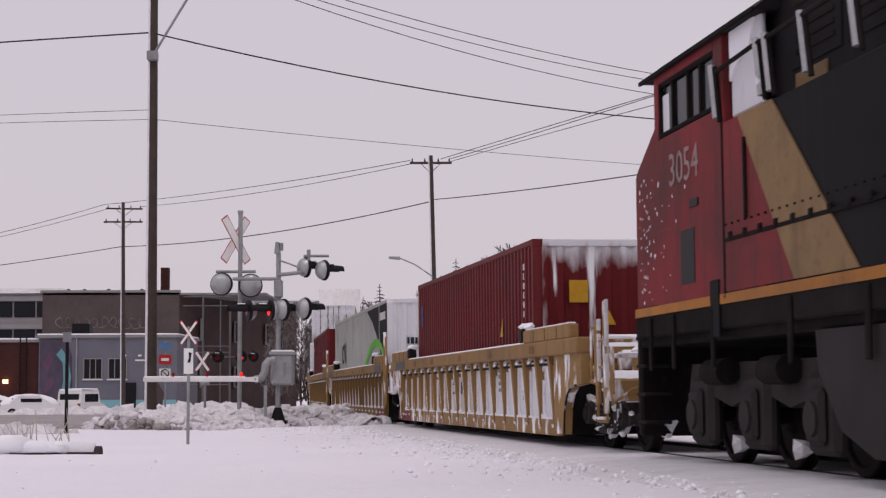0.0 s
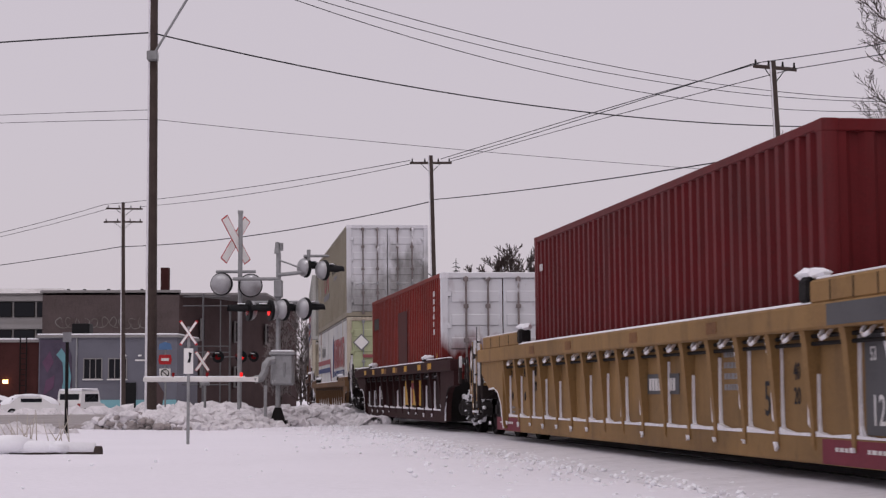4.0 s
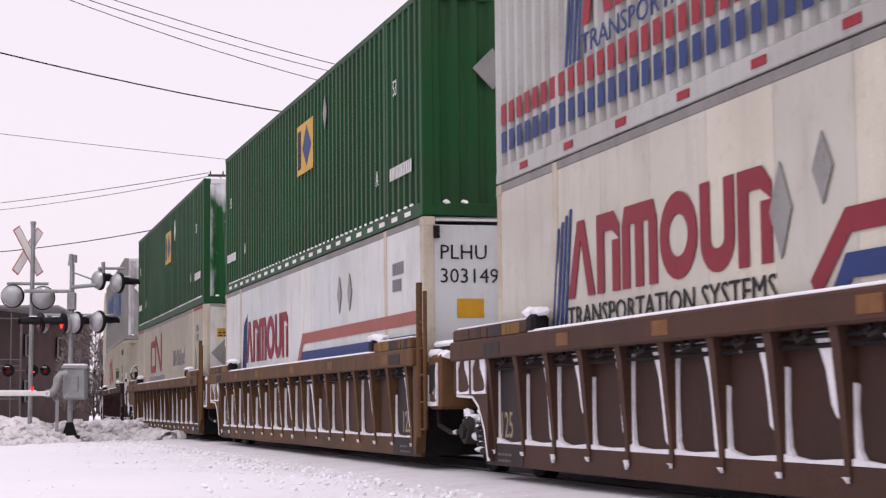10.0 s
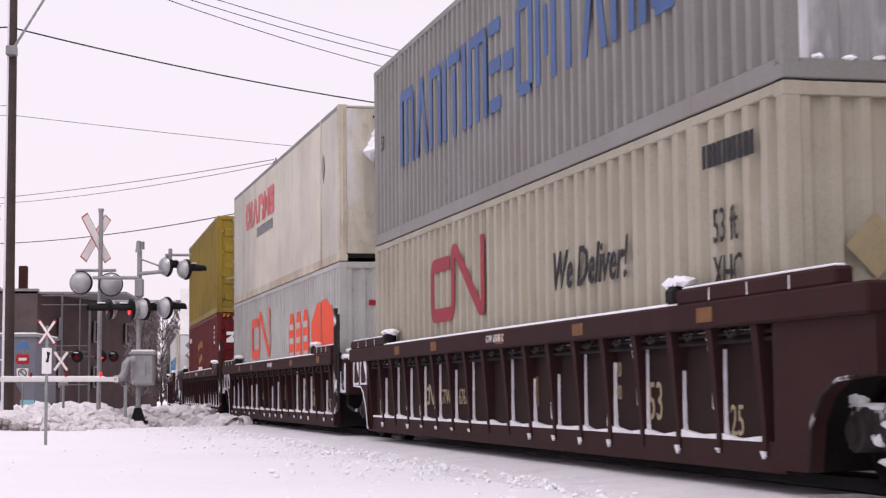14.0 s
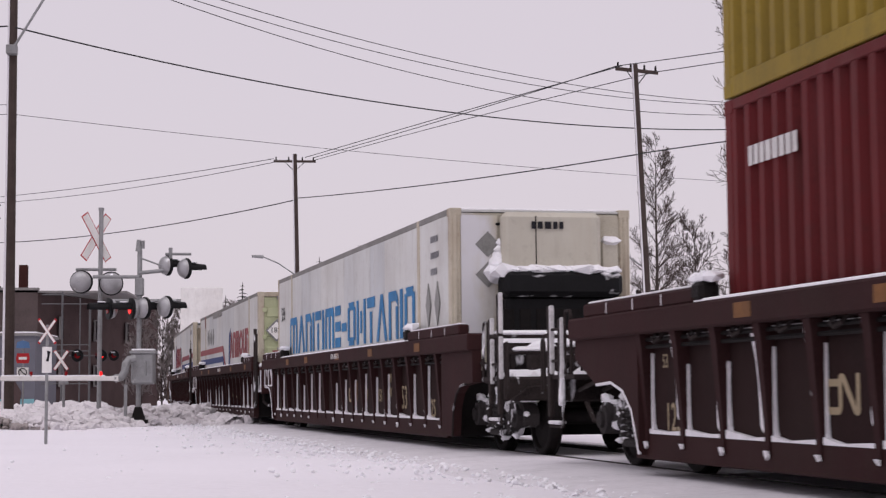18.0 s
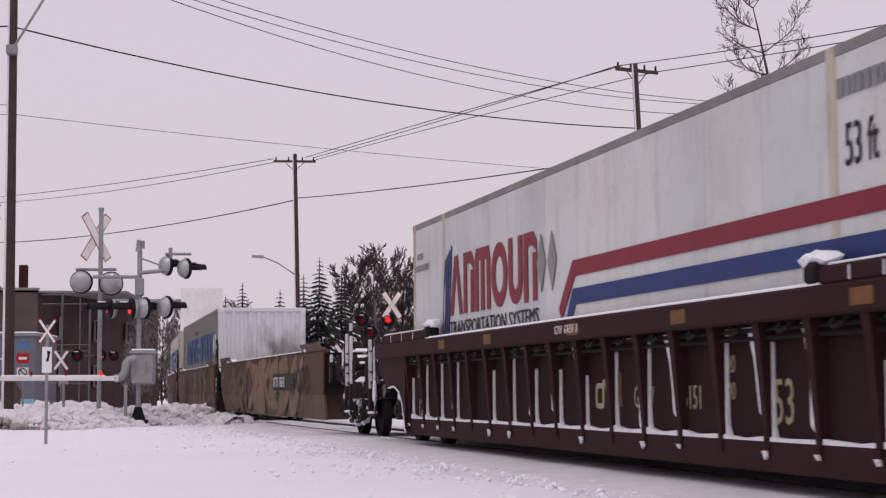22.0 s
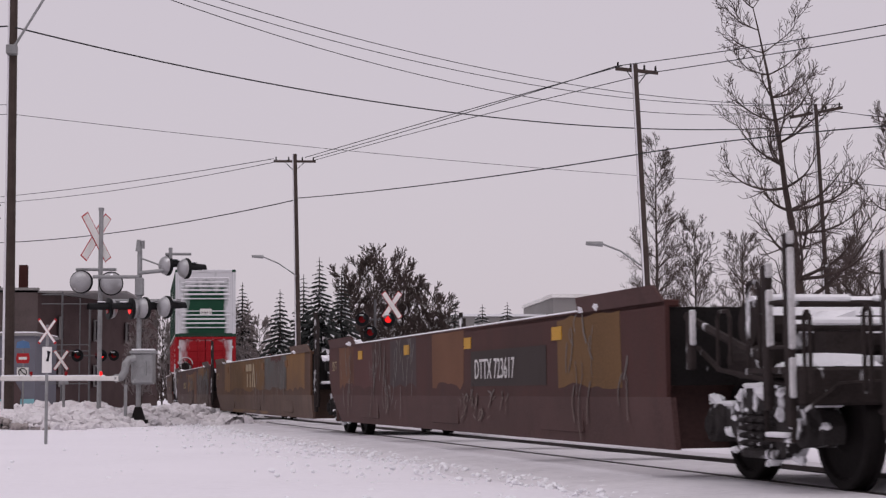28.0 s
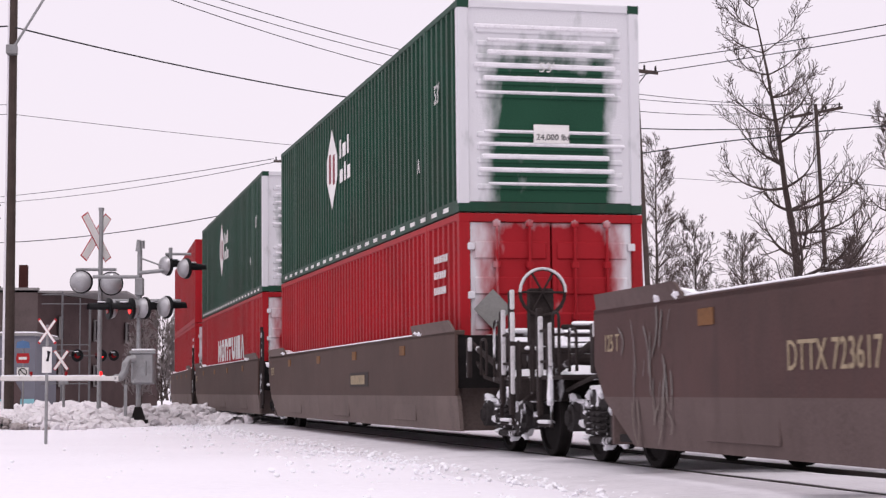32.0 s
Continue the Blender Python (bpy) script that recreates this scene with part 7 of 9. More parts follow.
throw_up(c, -0.6, 6.0, 0.32, 1.56, 7, 11, SPRAY_GREIGE, SPRAY_DARK, 0.34, 0.06, over=1.45)
field(c, 6.0, 7.1, 0.4, 1.5, SPRAY_SHADOW, 7)
tag_line(c, 5.3, 0.9, 0.75, 1.25, 3, 4, SPRAY_GOLD, 0.05, -1.522)
field(c, 7.2, 8.4, 0.85, 1.55, RUST_FIELD, 8)
c = SM[2]
word(c, "DTTX 765142", -5.8, 0.95, 0.21, STENCIL, -1.506, 0.8)
throw_up(c, -1.2, 3.8, 0.9, 1.45, 5, 7, SPRAY_TAN2, SPRAY_BROWN, 0.16, 0.04)
scratches(c, -3.4, 1.8, 0.35, 1.4, 20, 3)
throw_up(c, 3.0, 3.2, 0.4, 1.3, 3, 9, WELL_OLD_LOW, SPRAY_BROWN, 0.26, 0.04)
scratches(c, 6.2, 2.0, 0.5, 1.35, 20, 6)
c = SM[3]
part("number_panel", Geo().box(1.75, 5.0, -1.506, -1.502, 0.84, 1.27), SPRAY_DARK, c)
word(c, "DTTX 723617", 1.95, 0.93, 0.25, PALE_INK, -1.511, 0.88)
scratches(c, -4.8, 3.2, 0.45, 1.45, 46, 5)
scratches(c, -7.4, 1.2, 0.5, 1.4, 10, 6)
field(c, -7.6, -6.2, 0.85, 1.58, RUST_FIELD, 26)
field(c, -0.4, 1.4, 0.82, 1.60, RUST_FIELD, 27)
field(c, 5.4, 7.4, 0.82, 1.56, OCHRE_BROWN, 28)
scratches(c, 1.2, 2.2, 0.42, 0.75, 30, 5)
scratches(c, 5.6, 2.0, 0.5, 1.5, 15, 8)
field(c, -6.6, -4.6, 0.82, 1.55, WINE_FIELD, 6)
field(c, -3.2, -1.4, 0.85, 1.60, SPRAY_SHADOW, 9)
c = SM[4]
field(c, -6.4, -5.0, 0.80, 1.60, SPRAY_OCHRE, 12)
field(c, -4.8, 1.9, 0.82, 1.60, OCHRE_BROWN, 13)
field(c, -4.6, 2.2, 0.29, 0.80, SAND_FIELD, 14, -1.47)
field(c, 2.0, 5.4, 0.82, 1.62, SPRAY_TEAL, 15)
field(c, 5.3, 7.9, 0.82, 1.62, SPRAY_OCHRE, 16)
field(c, 3.0, 4.6, 1.42, 1.64, WINE_FIELD, 17, -1.505)
scratches(c, 3.2, 2.0, 0.7, 1.45, 25, 2)
name_row(c, (("post", 0.5), ("post", 0.5), ("peak", 0.6)), -1.5, 0.25, 0.90, 0.56, STENCIL, -1.512, 0.17, 0.08)
tag_line(c, -4.2, 2.2, 0.4, 1.5, 5, 4, SAND_FIELD, 0.035)
scratches(c, 0.4, 2.0, 0.4, 1.55, 20, 6)
scratches(c, -0.2, 0.9, 0.4, 1.4, 10, 7)
c = SM[5]
field(c, -1.5, 1.7, 0.82, 1.42, SPRAY_OCHRE, 18)
field(c, 1.9, 2.9, 0.4, 1.5, RUST_FIELD, 19)
field(c, 3.7, 6.3, 1.15, 1.62, SPRAY_OCHRE, 20)
field(c, 6.6, 8.3, 0.95, 1.50, OCHRE_BROWN, 21)
throw_up(c, 3.0, 5.0, 0.35, 1.35, 6, 4, SPRAY_TEAL, SPRAY_SHADOW, 0.30, 0.04, over=1.3)
throw_up(c, -0.9, 2.2, 0.5, 1.35, 3, 13, WELL_OLD_LOW, SPRAY_TEAL, 0.14, 0.03)
scratches(c, -7.8, 1.5, 0.4, 1.4, 20, 3)
tag_line(c, 5.2, 2.8, 0.4, 1.3, 5, 9, SPRAY_SHADOW, 0.05, -1.522)
word(c, "DTTX 723617", -4.0, 0.92, 0.23, STENCIL, -1.506, 0.8)
part("number_panel", Geo().box(1.2, 2.8, -1.506, -1.502, 0.86, 1.10), SPRAY_DARK, SM[6])
bars(SM[6], 1.3, 0.9, 1, STENCIL, -1.511, 1.3, 0.15, seed=101)

b = container("grey corrugated container with a deep blue name and snow-plastered end", F53, -299.4, LOW + 0.10, GREY_MID, end="ribs", end_paint=SNOWY_WHITE, rib=0.36)
ferry_name(b, -5.8, 6.2, 1.41, 0.84, NAME_BLUE, YS)
for k in range(2):
    diamond(b, 6.5 + k * 0.6, 1.85, 0.30, WHITE, YS, squeeze=0.5)
bars(b, 5.6, 2.5, 1, INK_GREY, YS, 1.9, 0.15, seed=102)
bars(b, -2.0, 2.4, 1, LOGO_RED, YS, 1.8, 0.1, seed=103)
word(b, "53", -7.5, 1.9, 0.24, INK, YS, 0.7)
word(b, "X", -7.4, 1.55, 0.24, INK, YS, 0.7)
b = container("white refrigerated container with a blue painted name", F53, -318.8, LOW + 0.10, CREAM_BOX, "smooth", "carrier", CREAM_BOX)
ferry_name(b, -6.0, 6.2, 1.42, 0.82, NAME_BLUE, YS)
for k in range(2):
    diamond(b, 6.9 + k * 0.65, 1.75, 0.30, PLACARD, YS, squeeze=0.5)
bars(b, 6.7, 2.45, 3, INK_GREY, YS, 0.8, 0.11, 0.12, seed=104)
word(b, "53 ft", -7.5, 1.95, 0.24, INK, YS, 0.62)
bars(b, -2.0, 2.3, 1, LOGO_RED, YS, 1.6, 0.09, seed=105)

for k, s in enumerate((-404.15, -423.4, -442.8)):
    up = (GREEN_DULL, GREEN_DULL, CAR_BRIGHT)[k]
    b = container("bright red corrugated container with snow-dusted doors" if k == 0 else "bright red corrugated container with a white painted name", F53, s, LOW, CAR_BRIGHT, end="doors", end_paint=SNOWY_BRIGHT)
    if k == 1:
        name_row(b, (("slant", 0.6), ("frame", 0.6), ("flag", 0.6), ("post", 0.6), ("cup", 0.6), ("bar", 0.2), ("steps", 0.5), ("peak", 0.6)), -2.6, 4.2, 1.40, 0.62, PALE_INK, YS, 0.18, 0.12)
    else:
        bars(b, 6.6, 2.3, 3, PALE_INK, YS, 0.8, 0.1, 0.12, seed=106)
        end_diamond(b, -0.85, 1.6, 0.27, PLACARD, EX53 + 0.03)
        bars(b, -0.95, 1.12, 1, PALE_INK, EX53 + 0.03, 0.7, 0.14, seed=107, axis="y")
    b = container("green corrugated container with a white diamond emblem and snow-barred end" if k < 2 else "red corrugated container riding on another", F53, s, UP, up, end="bars", end_paint=SNOWY_DULL if k < 2 else up)
    if k < 2:
        part("white_diamond", Geo().prism_y([(-2.15, 1.55), (-2.15, 1.95), (-1.6, 2.5), (-1.05, 1.95), (-1.05, 1.55), (-1.6, 1.0)], YS, YS + 0.004), WHITE, b)
        part("red_bar", Geo().box(-1.9, -1.7, YS - 0.004, YS, 1.5, 2.05), LOGO_DKRED, b)
        part("red_bar", Geo().box(-1.5, -1.3, YS - 0.004, YS, 1.45, 2.0), LOGO_DKRED, b)
        for x, z, w, h in ((-0.8, 1.85, 0.14, 0.34), (-0.5, 1.85, 0.3, 0.24), (-0.05, 1.85, 0.14, 0.34), (-0.8, 1.4, 0.3, 0.24), (-0.35, 1.4, 0.14, 0.34), (-0.05, 1.4, 0.28, 0.24)):
            part("white_name", Geo().box(x, x + w, YS, YS + 0.004, z, z + h), WHITE, b)
        word(b, "53'", 6.7, 1.65, 0.28, PALE_INK, YS, 0.7)
        word(b, "A", 5.6, 0.8, 0.22, PALE_INK, YS, 0.7)
        end_word(b, "53'", -0.16, 1.92, 0.14, PALE_INK, EX53 + 0.012)
        end_word(b, "24,000 lbs", -0.21, 0.99, 0.085, INK, EX53 + 0.014)
        for j in range(22):
            part("white_reflector", Geo().box(-7.5 + j * 0.7, -7.2 + j * 0.7, -1.306, -1.299, 0.05, 0.11), WHITE, b)

STENCIL_PALE = mat("worn_cab_numerals", (0.27, 0.20, 0.185), 0.7, var=0.4, scale=6, grime=0.4)

# ---- locomotive ---------------------------------------------------------


def locomotive(s0):
    lo = thing("locomotive", "grimy red, cream and charcoal diesel locomotive", "locomotive")
    MOVING.append((lo, s0, 7.0, 0.0))
    Y = 1.5
    for sg in (-1, 1):
        y0, y1 = sorted((sg * (Y - 0.08), sg * Y))
        part("side_sill", Geo().box(-10.6, 11.0, y0, y1, 1.40, 1.76, 0.02), LOCO_FRAME, lo)
        part("amber_stripe", Geo().box(-10.58, 10.9, min(sg * Y, sg * (Y + 0.012)), max(sg * Y, sg * (Y + 0.012)), 1.645, 1.745), LOCO_STRIPE, lo)
    part("underframe", Geo().box(-10.8, 10.9, -1.4, 1.4, 1.30, 1.75, 0.03), LOCO_FRAME, lo)
    part("nose", Geo().prism_y([(-10.6, 1.66), (-10.6, 3.31), (-10.5, 3.38), (-9.75, 3.76), (-9.6, 3.82), (-9.6, 1.66)], -1.47, 1.47), LOCO_RED, lo)
    part("cab_side", Geo().box(-9.62, -7.05, -1.5, 1.5, 1.66, 3.62, 0.02), LOCO_RED, lo)
    part("rear_cab", Geo().box(-7.06, -5.9, -1.495, 1.495, 1.66, 3.45, 0.02), LOCO_RED, lo)
    for sg in (-1, 1):
        y0, y1 = sorted((sg * 1.40, sg * 1.5))
        for x0, x1 in ((-9.62, -9.45), (-7.35, -7.06)):
            part("window_pillar", Geo().box(x0, x1, y0, y1, 3.6, 4.36, 0.01), LOCO_RED, lo)
        part("window_head", Geo().box(-9.45, -7.35, y0, y1, 4.24, 4.36, 0.01), LOCO_RED, lo)
        w = part("side_window", Geo().box(-9.45, -7.35, min(sg * 1.43, sg * 1.45), max(sg * 1.43, sg * 1.45), 3.62, 4.24), GLASS_DARK, lo)
        part("window_frame", Geo().pipe([(-9.42, sg * 1.47, 3.65), (-7.38, sg * 1.47, 3.65), (-7.38, sg * 1.47, 4.22), (-9.42, sg * 1.47, 4.22), (-9.42, sg * 1.47, 3.65)], 0.03), LOCO_FRAME, w)
        for x in (-8.95, -8.35, -7.9):
            part("window_bar", Geo().box(x - 0.03, x + 0.03, min(sg * 1.45, sg * 1.48), max(sg * 1.45, sg * 1.48), 3.64, 4.22), LOCO_FRAME, w)
        part("frost_patch", Geo().box(-9.4, -9.15, min(sg * 1.451, sg * 1.455), max(sg * 1.451, sg * 1.455), 3.68, 4.1), SNOWY_WHITE, w)
        part("number_board", Geo().box(-10.0, -9.7, min(sg * 0.9, sg * 1.2), max(sg * 0.9, sg * 1.2), 4.30, 4.52, 0.02), BLACK, lo)
    part("windscreen", Geo().box(-9.64, -9.58, -1.35, 1.35, 3.82, 4.34), GLASS_DARK, lo)
    part("cab_interior", Geo().box(-9.5, -7.1, -1.38, 1.38, 3.6, 4.3), BLACK, lo)
    part("cab_roof", Geo().prism_x([(-1.56, 4.34), (-1.3, 4.55), (-0.6, 4.68), (0.6, 4.68), (1.3, 4.55), (1.56, 4.34)], -10.05, -5.9), LOCO_BLACK, lo)
    part("roof_gutter", Geo().box(-10.05, -5.9, -1.57, -1.53, 4.32, 4.37, 0.01), LOCO_FRAME, lo)
    # recessed walkway behind the cab, with its snow-covered door and rail posts
    part("cab_door", Geo().box(-7.0, -6.08, -1.42, -1.36, 3.48, 4.40, 0.02), SNOWY_WHITE, lo, "snow-covered grey cab door panel")
    part("door_snow", Geo().prism_y([(-6.98, 4.38), (-6.2, 4.38), (-6.35, 4.1), (-6.7, 4.02), (-6.98, 3.85)], -1.445, -1.415), SNOW_SMOOTH, lo)
    part("hood", Geo().box(-5.92, 10.4, -1.49, 1.49, 1.66, 3.45, 0.03), LOCO_BLACK, lo)
    part("upper_hood", Geo().box(-6.9, 10.2, -1.28, 1.28, 3.4, 4.50, 0.06), LOCO_BLACK, lo)
    part("cream_panel", Geo().box(-5.5, -4.7, -1.30, -1.26, 3.47, 3.66, 0.01), LOCO_TAN, lo)
    for x0 in (-5.6, -4.2, -2.8, -1.2, 1.0):
        part("hood_door", Geo().box(x0, x0 + 1.25, -1.296, -1.275, 3.7, 4.4, 0.01), LOCO_BLACK, lo)
        for k in range(5):
            part("door_louvre", Geo().box(x0 + 0.15, x0 + 1.1, -1.31, -1.29, 3.82 + k * 0.11, 3.87 + k * 0.11, 0.008), LOCO_FRAME, lo)
    part("red_band", Geo().prism_y([(-7.06, 3.44), (-6.58, 3.44), (-5.08, 1.76), (-7.06, 1.76)], -1.505, -1.488), LOCO_RED, lo)
    part("diagonal_band", Geo().prism_y([(-6.58, 3.44), (-5.58, 3.44), (-3.58, 1.76), (-5.08, 1.76)], -1.508, -1.488), LOCO_TAN, lo, "cream diagonal band")
    word(lo, "3054", -9.05, 3.03, 0.37, STENCIL_PALE, -1.506, 1.12)
    part("nose_door", Geo().box(-9.58, -7.12, -1.506, -1.49, 1.74, 2.58, 0.006), LOCO_RED, lo)
    part("hatch_opening", Geo().box(-8.6, -8.1, -1.512, -1.5, 1.92, 2.50), BLACK, lo)
    part("latch", Geo().box(-8.25, -7.95, -1.515, -1.5, 2.72, 2.80), BLACK, lo)
    part("seam", Geo().box(-7.11, -7.06, -1.512, -1.495, 1.7, 3.45), LOCO_FRAME, lo)
    part("seam", Geo().box(-7.05, -3.0, -1.516, -1.50, 2.25, 2.29, 0.004), LOCO_FRAME, lo)
    for k in range(9):
        part("bracket", Geo().box(-6.9 + k * 0.45, -6.82 + k * 0.45, -1.53, -1.5, 2.26, 2.34, 0.01), LOCO_FRAME, lo)
    part("draft_pipe", Geo().tube((-6.35, -1.52, 2.42), (-6.35, -1.52, 3.2), 0.02, n=6), LOCO_FRAME, lo)
    part("handrail", Geo().pipe([(-7.1, -1.54, 3.97), (-6.0, -1.55, 4.0), (-2.5, -1.55, 4.02)], 0.024), LOCO_FRAME, lo)
    for x in (-7.15, -5.75, -5.5, -4.55, -3.4):
        o = part("handrail_post", Geo().tube((x + 0.06, -1.52, 3.46), (x - 0.05, -1.53, 4.03), 0.028, n=8), LOCO_FRAME, lo)
        part("post_snow", Geo().tube((x + 0.01, -1.545, 3.5), (x - 0.09, -1.555, 4.05), 0.036, n=8), LAMP_BACK, o)
    rng = random.Random(9)
    flecks = Geo()
    for k in range(90):
        x, z = -10.45 + abs(rng.gauss(0, 0.9)), rng.uniform(1.8, 3.25)
        flecks.lump((x, -1.499 if x > -9.6 else -1.468, z), rng.uniform(0.004, 0.014), rng, 2.4)
    part("frost_flecks", flecks, SNOW_LIP, lo)["kind"] = "stuff"
    for x in (-9.9, -8.95, -7.5, -5.2, -3.4):
        part("sill_post", Geo().box(x - 0.05, x + 0.05, -1.53, -1.495, 1.02, 1.62, 0.012), LOCO_FRAME, lo)
    part("step_well", Geo().box(-7.55, -7.25, -1.525, -1.50, 1.32, 1.90, 0.02), LOCO_BLACK, lo)
    for k in range(22):
        part("rivet", Geo().tube((-7.0 + k * 0.2, -1.523, 2.42), (-7.0 + k * 0.2, -1.505, 2.42), 0.012, n=6), LOCO_FRAME, lo)
    # end plate, steps, pilot
    part("pilot", Geo().box(-10.95, -10.8, -1.4, 1.4, 0.25, 1.5, 0.03), LOCO_FRAME, lo)
    part("coupler", Geo().box(-11.7, -10.9, -0.18, 0.18, 0.72, 0.98, 0.05), STEEL_DARK, lo)
    for k in range(3):
        part("brake_hose", Geo().pipe([(-10.95, -0.5 - 0.2 * k, 1.25), (-11.25, -0.52 - 0.2 * k, 1.05), (-11.35, -0.5 - 0.2 * k, 0.6), (-11.15, -0.45 - 0.2 * k, 0.42)], 0.03), SNOW_SMOOTH, lo)
    part("pilot_snow", Geo().lump((-10.98, -1.05, 0.42), 0.30, random.Random(4)), SNOW_SMOOTH, lo)
    part("fuel_tank", Geo().prism_y([(-4.75, 1.30), (-4.7, 0.95), (-4.2, 0.45), (-3.5, 0.24), (2.8, 0.24), (3.4, 0.8), (3.4, 1.30)], -1.45, 1.45), LOCO_TANK, lo)
    for bx in (-7.15, 7.15):
        b = part("bogie", Geo().box(bx - 2.5, bx + 2.5, -0.9, 0.9, 0.6, 0.95, 0.05), LOCO_FRAME, lo)
        for sg in (-1, 1):
            fr = Geo()
            for k, ax in enumerate((-1.85, 0, 1.85)):
                fr.box(bx + ax - 0.36, bx + ax + 0.36, min(sg * 1.05, sg * 1.22), max(sg * 1.05, sg * 1.22), 0.20, 0.95, 0.06)
                fr.box(bx + ax - 0.20, bx + ax + 0.20, min(sg * 1.2, sg * 1.30), max(sg * 1.2, sg * 1.30), 0.30, 0.80, 0.05)
                fr.tube((bx + ax, sg * 1.0, 0.53), (bx + ax, sg * 1.33, 0.53), 0.16, n=14)
            fr.prism_y([(bx - 2.45, 0.75), (bx - 2.3, 1.08), (bx + 2.3, 1.08), (bx + 2.45, 0.75), (bx + 1.5, 0.72), (bx + 0.9, 0.62), (bx + 0.4, 0.72), (bx - 0.4, 0.72), (bx - 0.9, 0.62), (bx - 1.5, 0.72)], min(sg * 1.02, sg * 1.16), max(sg * 1.02, sg * 1.16))
            part("bogie_frame", fr, LOCO_TANK, b)
            for ax in (-0.9, 0.95):
                part("brake_cylinder", Geo().tube((bx + ax - 0.3, sg * 1.28, 0.98), (bx + ax + 0.3, sg * 1.28, 0.98), 0.14, n=12), LOCO_FRAME, b)
            for ax in (-0.95, 0.9):
                part("snow_clump", Geo().lump((bx + ax, sg * 1.06, 0.22), 0.12, random.Random(int(ax * 10)), 0.9), CRUST, b)
        # Solid dark block in place of rigging, added to darken gaps between wheels.
        part("brake_rigging", Geo().box(bx - 2.7, bx + 2.7, -0.6, 0.6, 0.10, 0.62, 0.05), LOCO_FRAME, b)
        for ax in (-1.85, 0, 1.85):
            w = part("wheelset", wheel_geo(0.53), WHEEL, b)
            w.location = (bx + ax, 0, 0.53)
            WHEELS.append((w, (bx + ax, 0, 0.53), 0.53))
    st = Geo()
    for k in range(4):
        st.box(-10.75, -10.35, -1.47, -1.15, 0.4 + k * 0.33, 0.44 + k * 0.33, 0.01)
    part("steps", st, LOCO_FRAME, lo)
    return lo


locomotive(35.0)
# ---- ground -------------------------------------------------------------


def ground_z(x, y):
    """Height of the snow: level with the rails near the track, falling a little towards the street at the far left."""
    s = 48.86 - y
    base = GRADE * max(-160.0, min(s, 80.0)) - 0.07
    k = max(0.0, min(1.0, (-6.0 - x) / 14.0)) * max(0.0, min(1.0, (y - 50.0) / 50.0))
    return base - 0.75 * k


def spaced(lo, hi, dense_lo, dense_hi, fine):
    a = list(np.arange(dense_lo, dense_hi + fine / 2, fine))
    step, v = fine, dense_hi
    while v < hi:
        step *= 1.22
        v += step
        a.append(v)
    step, v = fine, dense_lo
    while v > lo:
        step *= 1.22
        v -= step
        a.insert(0, v)
    return a


def build_ground():
    xs, ys = spaced(-2600, 2600, -14, 16, 0.4), spaced(-900, 3200, 6, 62, 0.4)
    g = Geo()
    for y in ys:
        for x in xs:
            z = ground_z(x, y)
            c = float(np.interp(48.86 - y, TS, TX)) if 0 < y < 300 else -99
            d = abs(x - c)
            near = max(0.0, min(1.0, (d - 1.6) / 1.5))
            z += near * (0.045 * noise.noise((x * 0.35, y * 0.35, 0)) + 0.02 * noise.noise((x * 1.7, y * 1.7, 3)))
            if d < 2.6 and 0 < y < 300:
                z += (0.045 if y > 110 else -0.06) * (1 - near)
            g.v.append((x, y, z))
    n = len(xs)
    for j in range(len(ys) - 1):
        for i in range(n - 1):
            g.f.append((j * n + i, j * n + i + 1, (j + 1) * n + i + 1, (j + 1) * n + i))
    return tagged(part("ground", g, SNOW, smooth=True), "smooth fresh snow over a level lot", "ground", kind="structure")


build_ground()

# the track: rails, sleepers, trampled snow
track = thing("railway_track", "single railway track with snow up to its steel rails", "railway track", kind="structure")
for side in (-0.755, 0.755):
    g = Geo()
    st = [s for s in np.arange(-300, 90, 2.0)]
    prof = [(-0.036, 0.0), (0.036, 0.0), (0.036, -0.04), (0.010, -0.05), (0.010, -0.14), (0.07, -0.16), (0.07, -0.18), (-0.07, -0.18), (-0.07, -0.16), (-0.010, -0.14), (-0.010, -0.05), (-0.036, -0.04)]
    k = len(prof)
    for s in st:
        for a, z in prof:
            g.v.append(tuple(on_track(s, side + a, z)))
    for i in range(len(st) - 1):
        for j in range(k):
            g.f.append((i * k + j, i * k + (j + 1) % k, (i + 1) * k + (j + 1) % k, (i + 1) * k + j))
    part("rail", g, RAIL, track)
bed = Geo()
prof = [(-3.0, -0.16), (-1.7, -0.04), (-0.80, -0.015), (-0.79, -0.20), (-0.718, -0.20), (-0.717, -0.06), (-0.60, -0.045), (-0.40, -0.012), (0.62, -0.010), (0.64, -0.09), (0.718, -0.09), (0.79, -0.20), (0.80, -0.006), (1.5, -0.012), (2.2, -0.045), (3.0, -0.16)]
st = [s for s in np.arange(-64, 80, 0.8)]
for s in st:
    for a, z in prof:
        z += 0.012 * noise.noise((s * 0.6, a * 2.0, 1)) if abs(abs(a) - 0.75) > 0.12 else 0
        bed.v.append(tuple(on_track(s, a, z)))
k = len(prof)
bed.f += [(i * k + j, i * k + j + 1, (i + 1) * k + j + 1, (i + 1) * k + j) for i in range(len(st) - 1) for j in range(k - 1)]
part("trampled_snow", bed, SNOW_TRACK, track, "packed snow level with the rails")
sl = Geo().box(-0.11, 0.11, -1.3, 1.3, -0.36, -0.19, 0.015).mesh("sleeper", SLEEPER)
for i in range(150):
    s = -40 + i * 0.55
    o = part("sleeper", sl, None, track)
    o.matrix_basis = Matrix.Translation(on_track(s)) @ Matrix.Rotation(float(np.interp(s, TS, TPSI)), 4, "Z")

